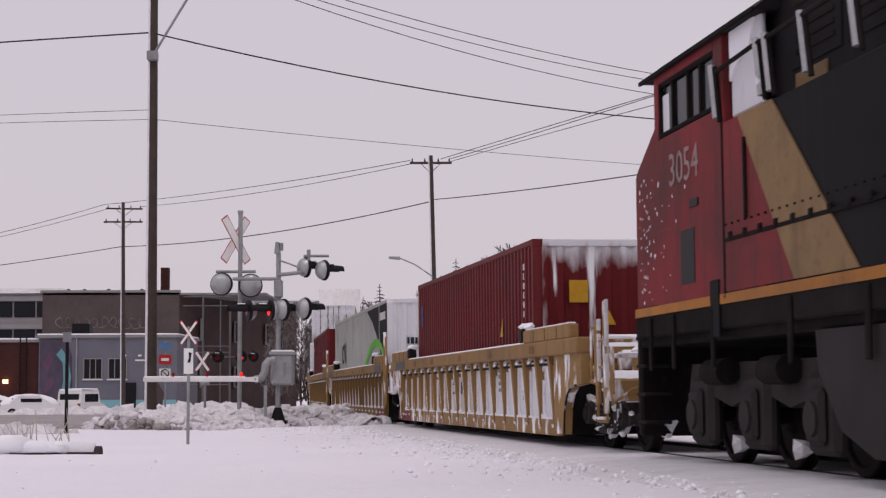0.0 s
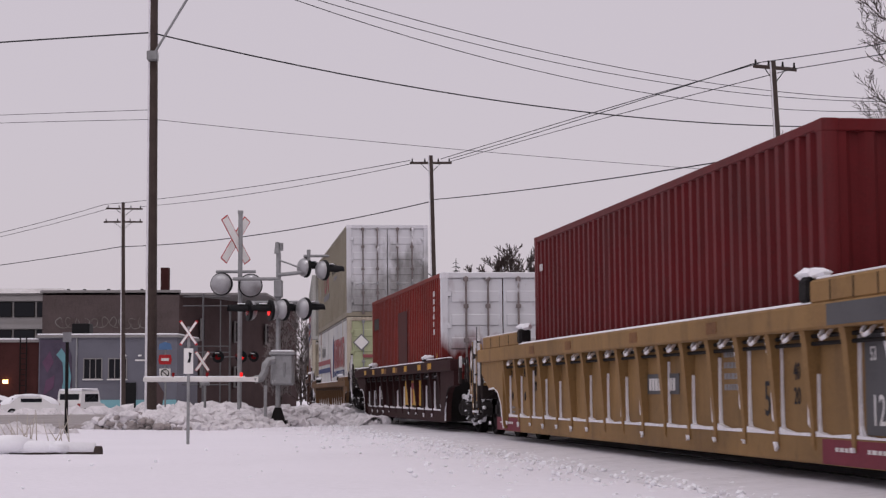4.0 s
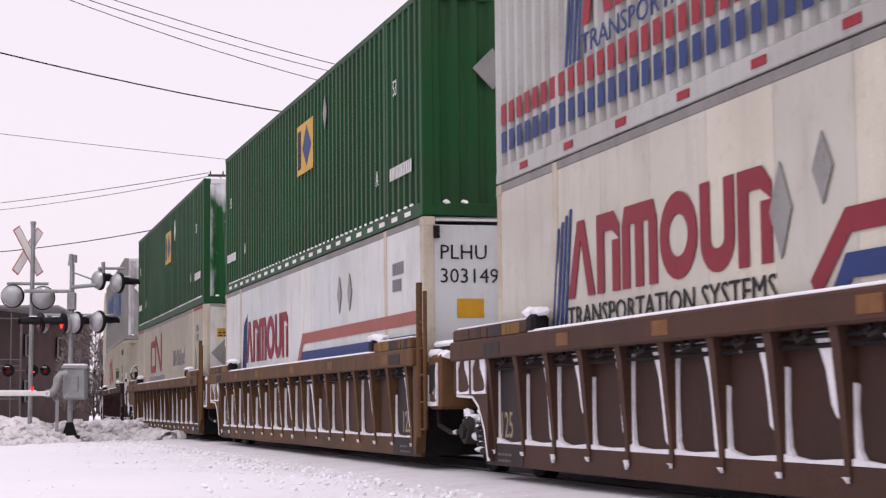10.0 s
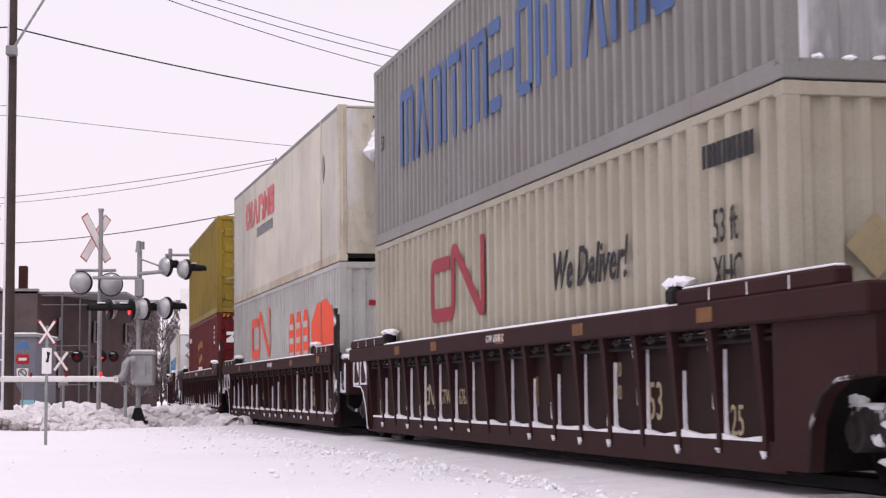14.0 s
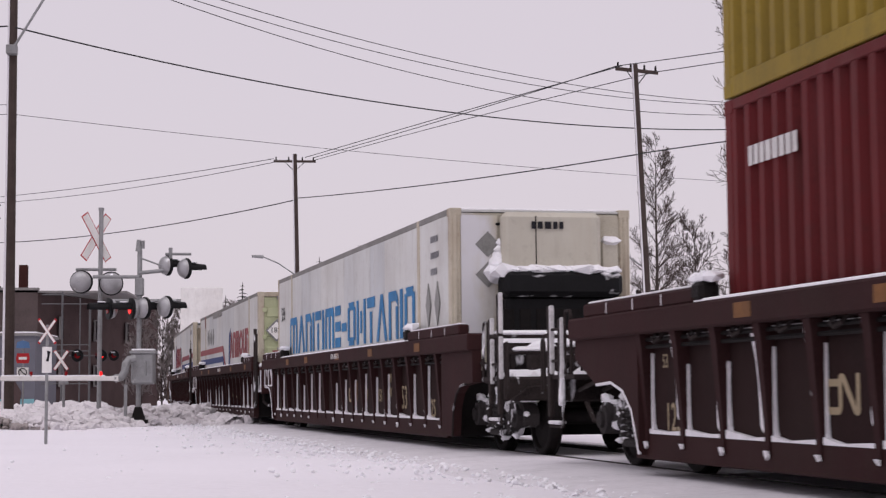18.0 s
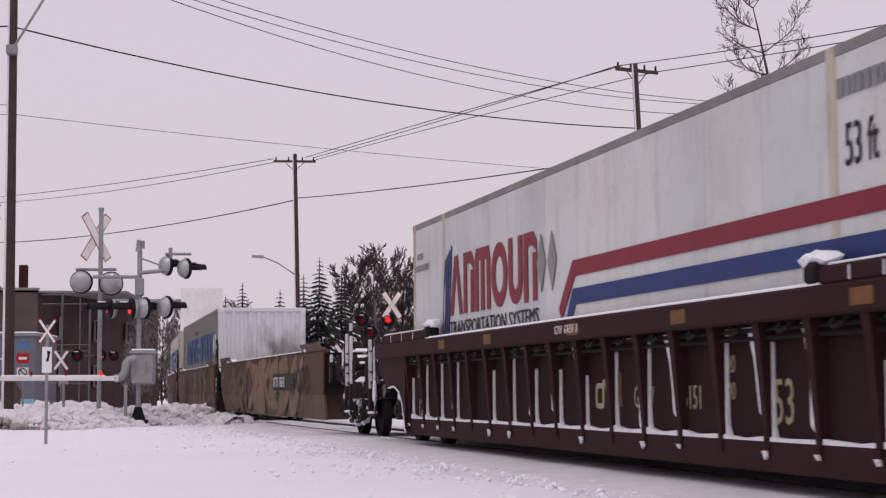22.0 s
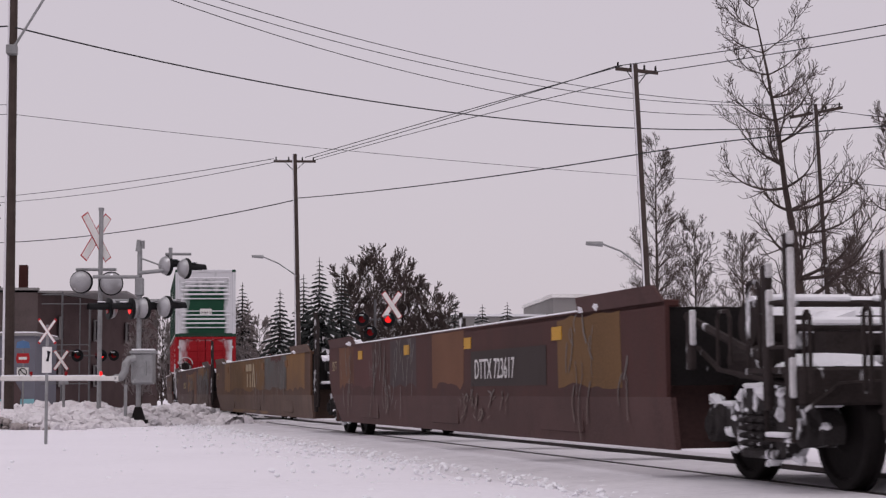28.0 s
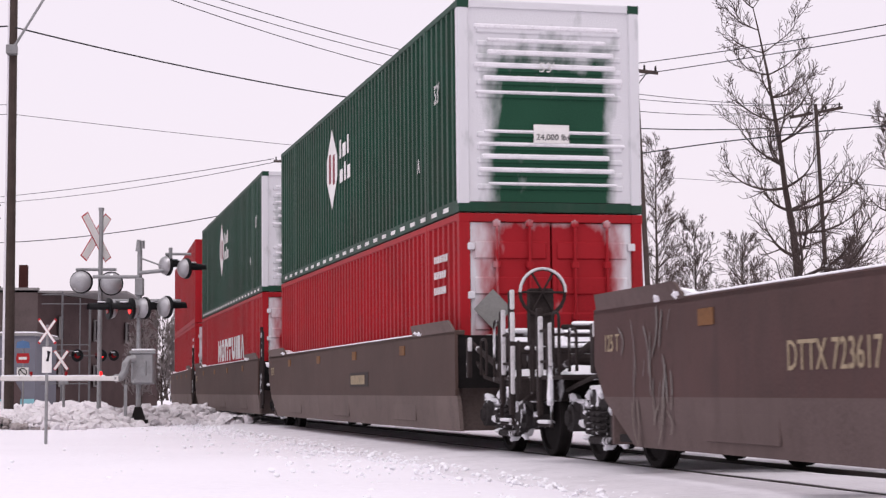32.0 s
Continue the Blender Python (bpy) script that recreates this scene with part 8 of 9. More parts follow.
rng = random.Random(11)
crumbs = Geo()
for i in range(4200):
    s = rng.uniform(-16, 36)
    side = 1.35 + abs(rng.gauss(0, 1.25))
    p = on_track(s, side)
    r = rng.choice((0.008, 0.010, 0.012, 0.015, 0.02, 0.028, 0.04))
    crumbs.lump((p.x, p.y, ground_z(p.x, p.y) + r * 0.1 + 0.008), r, rng, 0.7)
for i in range(40):
    x, y = rng.uniform(-5, 4), rng.uniform(15, 30)
    crumbs.lump((x, y, ground_z(x, y) + 0.012), rng.choice((0.012, 0.02, 0.03)), rng, 0.7)
tagged(part("snow_crumbs", crumbs, SNOW_SMOOTH), "crumbs of snow thrown beside the track", "snow", kind="stuff")


def ridge(name, label, pts, width, height, count, seed, clod=(0.12, 0.34), dirty=0.0, material=BANK):
    """A ploughed bank of broken snow along points on the ground."""
    rng = random.Random(seed)
    g = Geo()
    for i in range(count):
        u = rng.uniform(0, len(pts) - 1)
        k = min(int(u), len(pts) - 2)
        a, b = pts[k], pts[k + 1]
        f = u - k
        off = rng.gauss(0, 0.38)
        x, y = a[0] + (b[0] - a[0]) * f, a[1] + (b[1] - a[1]) * f
        dx, dy = b[0] - a[0], b[1] - a[1]
        ln = math.hypot(dx, dy)
        x, y = x - dy / ln * off * width, y + dx / ln * off * width
        h = height * math.exp(-off * off * 2.2) * (0.7 + 0.4 * noise.noise((x * 0.8, y * 0.8, seed)))
        r = rng.uniform(*clod)
        g.lump((x, y, ground_z(x, y) + rng.uniform(0.0, 1.0) * h), r, rng, 0.75)
    for i in range(len(pts) - 1):
        (xa, ya), (xb, yb) = pts[i], pts[i + 1]
        ln = math.hypot(xb - xa, yb - ya)
        nx, ny = -(yb - ya) / ln, (xb - xa) / ln
        m = max(2, int(ln / 0.25))
        k0 = len(g.v)
        for j in range(m + 1):
            for c in range(13):
                o = (c - 6) / 6
                x, y = xa + (xb - xa) * j / m + nx * o * width * 0.75, ya + (yb - ya) * j / m + ny * o * width * 0.75
                h = height * math.exp(-o * o * 2.6) * (0.62 + 0.5 * noise.noise((x * 0.9, y * 0.9, seed)) + 0.25 * noise.noise((x * 3.1, y * 3.1, seed)))
                g.v.append((x, y, ground_z(x, y) + h - (0.12 if c in (0, 12) else 0.02)))
        g.f += [(k0 + j * 13 + c, k0 + j * 13 + c + 1, k0 + (j + 1) * 13 + c + 1, k0 + (j + 1) * 13 + c) for j in range(m) for c in range(12)]
    return tagged(part(name, g, material), label, "snow bank", kind="stuff")


ridge("snow_bank", "ploughed bank of broken lumpy snow beside the crossing", [(-7.1, 41.0), (-6.5, 42.5), (-5.4, 45.0), (-3.8, 50.0), (-3.2, 56.0)], 1.9, 0.55, 2600, 3, (0.05, 0.21))
ridge("snow_bank", "grey slush thrown up through the white bank", [(-7.4, 41.0), (-6.4, 43.0), (-4.6, 49.0)], 1.7, 0.46, 1300, 4, (0.04, 0.15), material=SLUSH)
ridge("snow_bank", "low snow bank along the street behind the log", [(-14.0, 33.0), (-10.5, 34.5), (-8.2, 37.0)], 1.1, 0.16, 420, 5, (0.07, 0.26))
ridge("snow_bank", "far snow bank along the street kerb", [(-30, 88), (-18, 86), (-9.5, 84)], 2.6, 0.55, 300, 6, (0.25, 0.6))
ridge("snow_bank", "small heap of ploughed snow at the rail", [(-2.6, 50.5), (-2.1, 47.0), (-1.7, 44.5)], 0.8, 0.30, 300, 7, (0.05, 0.18))
ridge("snow_bank", "snow bank along the far side of the rails", [(5.2, 60), (7.5, 42), (10.5, 22), (13, 8)], 1.6, 0.30, 400, 8, (0.12, 0.4))

# the street on the far side of the bank
st = Geo()
poly = [(-120, 36), (-14, 39), (-9.5, 42), (-6.8, 49), (-3, 62), (-2, 74), (-11, 80), (-120, 112)]
st.add([(x, y, ground_z(x, y) + 0.03) for x, y in poly], [tuple(range(len(poly)))])
tagged(part("road", st, ROAD_SNOW), "slushy snow-covered street leading to the crossing", "road", kind="structure")

# fallen log with snow
lg = thing("log", "snow-covered fallen log lying on the lot", "log")
part("trunk", Geo().tube((-6.9, 24.9, 0.04), (-4.72, 24.6, 0.03), 0.09, 0.085, n=12), BARK, lg)
part("snow_cover", Geo().tube((-6.95, 24.87, 0.12), (-4.80, 24.58, 0.085), 0.12, 0.075, n=12).lump((-5.3, 24.66, 0.1), 0.22, rng, 0.5).lump((-6.0, 24.8, 0.16), 0.35, rng, 0.5), SNOW_SMOOTH, lg, smooth=True)
wd = Geo()
for i in range(26):
    a = rng.uniform(-0.7, 0.7)
    x, y = rng.uniform(-7.3, -5.6), rng.uniform(26, 28.5)
    wd.tube((x, y, ground_z(x, y) - 0.02), (x + a * 0.4, y + rng.uniform(-0.2, 0.2), rng.uniform(0.25, 0.62)), 0.012, 0.004, n=4)
tagged(part("dry_weeds", wd, GRASS_DRY), "frosted dry weed stalks poking out of the snow", "weeds", kind="stuff")

# ---- crossing signals ---------------------------------------------------


def flasher(mast, p, face, r=0.27, lit=None, hood=True):
    """Round black background with a lens and hood; face is the way it looks."""
    p, f = Vector(p), Vector(face).normalized()
    b = part("light_unit", Geo().tube(p - f * 0.035, p, r * 1.05, n=28).tube(p - f * 0.08, p - f * 0.035, r * 0.96, r * 1.05, n=28), BLACK, mast, "round signal lamp dusted with snow")
    dome, rows, m = Geo(), 7, 28
    q = f.to_track_quat("Z", "Y")
    for i in range(rows):
        a = 1.45 * i / (rows - 1)
        dome.v += [tuple(p - f * (0.075 + 0.17 * math.sin(a)) + q @ Vector((r * 0.95 * math.cos(a) * math.cos(6.28319 * k / m), r * 0.95 * math.cos(a) * math.sin(6.28319 * k / m), 0))) for k in range(m)]
    dome.f += [(i * m + k, i * m + (k + 1) % m, (i + 1) * m + (k + 1) % m, (i + 1) * m + k) for i in range(rows - 1) for k in range(m)] + [tuple(range((rows - 1) * m, rows * m))]
    part("snowy_back", dome, LAMP_BACK, b, smooth=True)
    part("lens", Geo().tube(p + f * 0.005, p + f * 0.02, r * 0.5, n=20), RED_LENS if lit else RED_DIM, b)
    if hood:
        up = Vector((0, 0, 1))
        side = f.cross(up).normalized()
        g = Geo()
        vs, n = [], 9
        for d, q in ((0.0, 0.62), (0.50, 0.52)):
            for i in range(n):
                a = math.pi * (-0.05 + 1.1 * i / (n - 1))
                vs.append(p + f * d + side * (math.cos(a) * r * q) + up * (math.sin(a) * r * q))
        g.add(vs, [(i, i + 1, n + i + 1, n + i) for i in range(n - 1)])
        part("hood", g, BLACK, b)
        part("hood_snow", Geo().box(p.x + f.x * 0.16 - 0.10, p.x + f.x * 0.16 + 0.10, p.y + f.y * 0.16 - 0.10, p.y + f.y * 0.16 + 0.10, p.z + r * 0.58, p.z + r * 0.70, 0.03), SNOW_SMOOTH, b)
    return b


def crossbuck(mast, p, face, size=0.62, width=0.12, edge=RED_SIGN):
    p, f = Vector(p), Vector(face).normalized()
    side = f.cross(Vector((0, 0, 1))).normalized()
    for sg in (-1, 1):
        d = (side * sg * 0.62 + Vector((0, 0, 1)) * 0.9).normalized()
        n = d.cross(f).normalized()
        for w, off, m, nm in ((width, 0.0, edge, "crossbuck_blade"), (width * 0.84, 0.006, WHITE, "blade_face")):
            g = Geo()
            k = size - (0 if off == 0 else 0.03)
            q = [p + d * a * k + n * b * w + f * (off + 0.01 * sg + c) for c in (0.0, -0.012) for a, b in ((-1, -1), (1, -1), (1, 1), (-1, 1))]
            g.add(q, [(0, 1, 2, 3), (4, 7, 6, 5), (0, 4, 5, 1), (1, 5, 6, 2), (2, 6, 7, 3), (3, 7, 4, 0)])
            part(nm, g, m, mast)


ms = thing("crossing_signal", "railway crossing mast with gate motor and snowy red flashers", "crossing signal", "crossing signals")
part("mast", Geo().tube((-4.19, 45.1, 0.3), (-4.19, 45.1, 4.35), 0.062, n=12), GALV, ms)
part("foundation", Geo().prism_z([(-4.42, 44.9), (-3.96, 44.9), (-3.96, 45.35), (-4.42, 45.35)], -0.1, 0.10).add([(-4.36, 44.95, 0.1), (-4.02, 44.95, 0.1), (-4.02, 45.28, 0.1), (-4.36, 45.28, 0.1), (-4.27, 45.03, 0.42), (-4.11, 45.03, 0.42), (-4.11, 45.19, 0.42), (-4.27, 45.19, 0.42)], [(0, 1, 5, 4), (1, 2, 6, 5), (2, 3, 7, 6), (3, 0, 4, 7), (4, 5, 6, 7)]), STEEL_DARK, ms)
part("bell", Geo().tube((-4.22, 45.1, 4.33), (-4.22, 45.1, 4.62), 0.085, 0.05, n=12).tube((-4.12, 45.1, 4.4), (-4.12, 45.1, 4.6), 0.05, n=10), GALV, ms)
bx = part("gate_motor", Geo().box(-4.36, -3.78, 44.85, 45.35, 0.98, 1.78, 0.05), GALV, ms, "grey snow-topped gate motor housing")
part("housing_lid", Geo().box(-4.40, -3.74, 44.8, 45.4, 1.74, 1.82, 0.02), GALV, bx)
part("lid_snow", Geo().box(-4.36, -3.78, 44.84, 45.36, 1.81, 1.87, 0.03), SNOW_SMOOTH, bx)
part("hinge", Geo().tube((-4.0, 44.84, 1.2), (-4.0, 44.84, 1.55), 0.03, n=8), GALV, bx)
part("gate_arm", Geo().box(-7.5, -4.9, 44.42, 44.50, 1.07, 1.19, 0.02).prism_y([(-4.95, 1.08), (-4.95, 1.18), (-4.62, 1.20), (-4.62, 1.06)], 44.41, 44.51), WHITE, ms, "white gate arm lowered across the road")
for k in range(3):
        part("arm_lamp", Geo().tube((-6.75 + k * 0.85, 44.46, 1.19), (-6.75 + k * 0.85, 44.46, 1.30), 0.035, n=8), RED_LENS if k == 2 else RED_DIM, ms)
part("arm_snow", Geo().box(-7.48, -4.95, 44.43, 44.49, 1.185, 1.215, 0.012), SNOW_SMOOTH, ms)
part("arm_bracket", Geo().pipe([(-4.72, 44.50, 1.12), (-4.56, 44.52, 1.16), (-4.48, 44.56, 1.30), (-4.46, 44.60, 1.48), (-4.38, 44.66, 1.60), (-4.24, 44.7, 1.62)], 0.10, 10), GALV, ms, "curved grey arm bracket")
part("gate_leg", Geo().box(-4.5, -4.42, 44.6, 44.68, 0.1, 0.98, 0.01), GALV, ms)
for z, x0, x1 in ((3.68, -5.35, -4.2), (3.08, -4.95, -3.15)):
    part("cross_arm", Geo().tube((x0, 45.05, z), (x1, 45.05, z), 0.045, n=10), GALV, ms)
part("arm_collar", Geo().box(-4.30, -4.08, 44.99, 45.21, 3.2, 3.66, 0.03), GALV, ms)
part("upper_arm", Geo().pipe([(-4.2, 45.05, 3.78), (-3.6, 45.05, 3.84), (-3.42, 45.05, 4.05), (-3.42, 45.05, 4.42)], 0.05, 10), GALV, ms)
part("upper_arm", Geo().tube((-3.55, 45.05, 4.26), (-2.9, 45.05, 4.26), 0.035, n=8), GALV, ms)
part("brace", Geo().tube((-4.15, 45.05, 4.15), (-3.6, 45.05, 3.95), 0.025, n=6), GALV, ms)
flasher(ms, (-3.0, 45.0, 3.89), (0.9, 0.6, 0), 0.25)
flasher(ms, (-3.48, 45.2, 3.98), (0.9, 0.6, 0), 0.25)
flasher(ms, (-4.03, 45.0, 2.89), (0.9, 0.7, 0), 0.27)
flasher(ms, (-3.48, 45.0, 2.92), (0.9, 0.7, 0), 0.27)
flasher(ms, (-4.40, 44.9, 2.87), (-0.9, -0.35, 0), 0.26, lit=True)
flasher(ms, (-4.95, 44.9, 2.87), (-0.9, -0.35, 0), 0.26)

cb = thing("crossbuck_post", "white and red crossbuck on a grey post with two round lamps", "crossing sign", "crossing signals")
part("post", Geo().tube((-5.36, 46.8, 0.1), (-5.36, 46.8, 5.55), 0.06, n=10), GALV, cb)
part("cap", Geo().tube((-5.36, 46.8, 5.52), (-5.36, 46.8, 5.6), 0.075, n=10), GALV, cb)
crossbuck(cb, (-5.47, 46.72, 4.82), (0.75, -0.75, 0), 0.70, 0.12)
part("cross_arm", Geo().tube((-6.0, 46.8, 3.98), (-4.95, 46.8, 3.98), 0.04, n=8), GALV, cb)
flasher(cb, (-5.82, 46.6, 3.64), (0.15, 1, 0), 0.29)
flasher(cb, (-5.06, 46.6, 3.60), (-0.1, 1, 0), 0.30)

# far side signals of the same crossing
for x, y, zb in ((-10.2, 85.0, -1.0), (2.9, 75.0, -0.2)):
    fs = thing("crossing_signal", "far crossing mast with lit red lamps and white crossbuck", "crossing signal", "crossing signals")
    part("mast", Geo().tube((x, y, zb), (x, y, 4.6), 0.055, n=10), GALV_DULL, fs)
    crossbuck(fs, (x + (0.7 if x > 0 else -1.3), y - 0.15, 4.35 if x > 0 else 2.2), (0.2, -1, 0), 0.65 if x > 0 else 0.55, 0.11 if x > 0 else 0.07)
    zl = 3.75 if x > 0 else 2.42
    part("cross_arm", Geo().tube((x - 0.95, y, zl), (x + 0.95, y, zl), 0.035, n=8), GALV_DULL, fs)
    flasher(fs, (x - 0.55, y - 0.12, zl), (-0.2, -1, 0), 0.28)
    flasher(fs, (x + 0.55, y - 0.12, zl), (-0.2, -1, 0), 0.28, lit=True)
    if x < 0:
        flasher(fs, (x + 1.15, y - 0.12, zl), (-0.2, -1, 0), 0.24)
    else:
        flasher(fs, (x - 0.2, y - 0.12, zl - 0.55), (-0.2, -1, 0), 0.28)
        crossbuck(fs, (x - 1.2, y + 6, 2.3), (0, -1, 0), 0.65, 0.09)
    part("foundation", Geo().box(x - 0.3, x + 0.3, y - 0.3, y + 0.3, zb - 0.5, zb + 0.3, 0.05), CONCRETE, fs)
    part("mount_post", Geo().tube((x - 1.2, y + 6 if x > 0 else y, zb), (x - 1.2, y + 6 if x > 0 else y, 2.7), 0.04, n=8), GALV_DULL, fs)

# posts with small signs near the crossing
sg = thing("road_sign", "white lane sign on a thin steel post in the snow", "road sign", "road signs")
part("post", Geo().box(-4.33, -4.28, 30.03, 30.07, -0.1, 1.95, 0.008), GALV, sg)
part("plate", Geo().box(-4.38, -4.22, 30.0, 30.015, 1.15, 1.58, 0.004), WHITE, sg)
part("arrow", Geo().prism_y([(-4.32, 1.34), (-4.27, 1.34), (-4.25, 1.48), (-4.24, 1.50), (-4.30, 1.52), (-4.29, 1.42)], 29.994, 30.0), INK, sg)
crossbuck(sg, (-4.30, 29.99, 1.84), (0, -1, 0), 0.25, 0.022)
sg = thing("road_sign", "red and white road signs with a ban ring on one post", "road sign", "road signs")
part("post", Geo().box(-9.41, -9.36, 60.06, 60.12, -0.5, 2.5, 0.01), GALV, sg)
part("panel", Geo().box(-9.58, -9.20, 60.0, 60.03, 1.26, 1.58, 0.005), WHITE, sg)
part("ban_ring", Geo().pipe([(-9.39 + 0.13 * math.cos(a * math.pi / 8), 59.99, 1.42 + 0.13 * math.sin(a * math.pi / 8)) for a in range(17)], 0.016, 5).tube((-9.48, 59.99, 1.51), (-9.30, 59.99, 1.33), 0.016, n=5), BLACK, sg)
part("red_panel", Geo().prism_y([(-9.58, 1.72), (-9.2, 1.72), (-9.16, 1.88), (-9.2, 2.05), (-9.58, 2.05), (-9.62, 1.88)], 60.0, 60.03), RED_SIGN, sg)
part("panel_bar", Geo().box(-9.52, -9.26, 59.99, 60.0, 1.84, 1.93), WHITE, sg)
part("blue_panel", Geo().prism_y([(-9.62, 2.22), (-9.16, 2.22), (-9.2, 2.42), (-9.4, 2.48), (-9.58, 2.42)], 60.0, 60.03), mat("faded_blue_sign", (0.10, 0.19, 0.36), 0.5), sg)

sg = thing("marker_post", "thin dark marker post standing in the snow bank", "post")
part("post", Geo().tube((-7.64, 36.1, -0.1), (-7.64, 36.1, 2.0), 0.035, n=8), STEEL_DARK, sg)
part("plate", Geo().box(-7.72, -7.55, 36.05, 36.07, 1.85, 2.05), INK_GREY, sg)
sg = thing("marker_post", "short grey post behind the gate", "post")
part("post", Geo().tube((-6.2, 46.3, 0.0), (-6.2, 46.3, 1.1), 0.035, n=8), GALV, sg)
part("cap", Geo().box(-6.32, -6.08, 46.25, 46.35, 0.98, 1.08, 0.02), GALV, sg)
# ---- poles and wires ----------------------------------------------------


def utility_pole(base, top, r, arms=(), label="weathered wooden utility pole with crossarm and insulators", lamp=None, snow_side=True):
    p = thing("utility_pole", label, "utility pole", "utility poles")
    b, t = Vector(base), Vector(top)
    part("pole", Geo().tube(b, t, r, r * 0.72, n=12), POLE, p)
    if snow_side:
        part("clinging_snow", Geo().tube(b + Vector((-r * 0.72, -r * 0.55, 0.3)), t + Vector((-r * 0.52, -r * 0.40, 0)), r * 0.34, r * 0.22, n=8), SNOW_LIP, p)
    for a0, a1 in arms:
        a0, a1 = Vector(a0), Vector(a1)
        d = (a1 - a0).normalized()
        n = d.cross(Vector((0, 0, 1))).normalized()
        g = Geo()
        q = [e + n * s * 0.05 + Vector((0, 0, h)) for e in (a0, a1) for s, h in ((-1, -0.06), (1, -0.06), (1, 0.06), (-1, 0.06))]
        g.add(q, [(0, 1, 2, 3), (4, 7, 6, 5), (0, 4, 5, 1), (1, 5, 6, 2), (2, 6, 7, 3), (3, 7, 4, 0)])
        part("crossarm", g, POLE, p)
        mid = (a0 + a1) / 2
        for f in (0.06, 0.36, 0.68, 0.94):
            c = a0 + (a1 - a0) * f
            part("insulator", Geo().tube(c + Vector((0, 0, 0.06)), c + Vector((0, 0, 0.24)), 0.045, 0.03, n=8), STEEL_DARK, p)
        part("arm_brace", Geo().tube(a0 + (a1 - a0) * 0.25, mid - Vector((0, 0, 0.55)), 0.018, n=5).tube(a0 + (a1 - a0) * 0.75, mid - Vector((0, 0, 0.55)), 0.018, n=5), STEEL_DARK, p)
    if lamp:
        j, e = Vector(lamp[0]), Vector(lamp[1])
        part("lamp_arm", Geo().pipe([j, j + (e - j) * 0.55 + Vector((0, 0, 0.12)), e], 0.035, 8), GALV, p)
        d = (e - j).normalized()
        part("lamp_head", Geo().tube(e - d * 0.05, e + Vector((d.x, d.y, 0)).normalized() * 0.55, 0.10, 0.07, n=10), GALV, p, "cobra-head street lamp")
    return p


utility_pole((-7.88, 48.0, -0.2), (-7.86, 47.6, 13.6), 0.155, [((-8.9, 47.6, 12.9), (-6.9, 47.6, 12.9))], label="tall wooden utility pole with snow clinging to one side")
stay = thing("pole_bracket", "steel bracket strut running up from the wooden pole", "bracket")
part("strut", Geo().tube((-7.75, 47.4, 10.0), (-6.75, 47.4, 11.7), 0.035, n=8), GALV, stay)
part("clamp", Geo().box(-7.98, -7.70, 47.3, 47.6, 9.75, 10.0, 0.02), GALV, stay)
utility_pole((-23.4, 130.2, -1.4), (-23.55, 130.0, 14.6), 0.19, [((-24.95, 130, 13.15), (-22.1, 130, 13.15)), ((-24.8, 130, 14.15), (-22.1, 130, 14.1))])
utility_pole((-0.35, 95.2, -0.4), (-0.66, 95.0, 13.4), 0.17, [((-1.78, 95, 13.0), (0.48, 95, 13.0))], lamp=((-0.46, 95, 6.8), (-2.35, 94.6, 7.85)))
utility_pole((12.25, 62.2, -0.2), (11.62, 61.8, 12.35), 0.155, [((10.95, 61.9, 12.2), (12.45, 61.7, 12.02))], lamp=((11.95, 62.1, 5.1), (10.4, 62.0, 5.95)))
utility_pole((22.1, 73.4, -0.3), (21.42, 73.0, 12.8), 0.16, [((20.4, 73.2, 12.25), (22.6, 72.9, 12.65))])


def wire(a, b, sag, r=0.016, name="overhead_wire", label="black overhead wire hung between poles", n=24):
    a, b = Vector(a), Vector(b)
    pts = [a + (b - a) * (i / n) - Vector((0, 0, sag * 4 * (i / n) * (1 - i / n))) for i in range(n + 1)]
    return tagged(part(name, Geo().pipe(pts, r, 5), WIRE), label, "wire", "overhead wires")


wire((-28.33, 59.35, 11.58), (-7.96, 47.39, 10.5), -0.06, 0.022)
wire((-7.75, 47.4, 10.47), (21.34, 71.95, 11.74), 1.09, 0.022)
wire((-7.89, 47.21, 12.84), (20.17, 72.0, 12.26), 1.55, 0.013)
wire((-8.14, 47.2, 12.99), (21.06, 71.91, 12.61), 1.42, 0.013)
wire((-7.6, 47.2, 12.99), (22.23, 71.82, 12.61), 1.33, 0.013)
wire((-61.32, 149.67, 10.93), (-24.78, 129.34, 14.38), 1.08, 0.02)
wire((-61.32, 149.71, 10.45), (-24.57, 129.37, 14.05), 0.95, 0.018)
wire((-24.74, 129.34, 14.38), (-1.75, 94.75, 13.11), 0.23, 0.02)
wire((-22.13, 129.36, 14.21), (-1.69, 94.76, 12.93), 0.3, 0.018)
wire((0.39, 94.58, 13.16), (10.79, 60.67, 12.07), 0.06, 0.018)
wire((-0.09, 94.62, 13.17), (10.95, 60.66, 12.07), -0.02, 0.018)
wire((0.39, 94.59, 13.01), (12.13, 60.58, 11.85), -0.08, 0.016)
wire((10.79, 60.67, 12.07), (19.75, 37.98, 10.32), 0.17, 0.016)
wire((12.13, 60.58, 11.85), (19.75, 38.01, 10.0), 0.08, 0.016)
wire((-61.32, 149.82, 9.02), (-23.59, 129.58, 11.29), 0.43, 0.03)
wire((-23.59, 129.58, 11.29), (-0.56, 94.83, 10.91), 0.51, 0.03)
wire((-0.44, 94.82, 11.0), (11.51, 60.85, 8.98), 0.15, 0.025)
wire((11.55, 60.85, 9.0), (19.76, 38.24, 7.02), -0.27, 0.022)
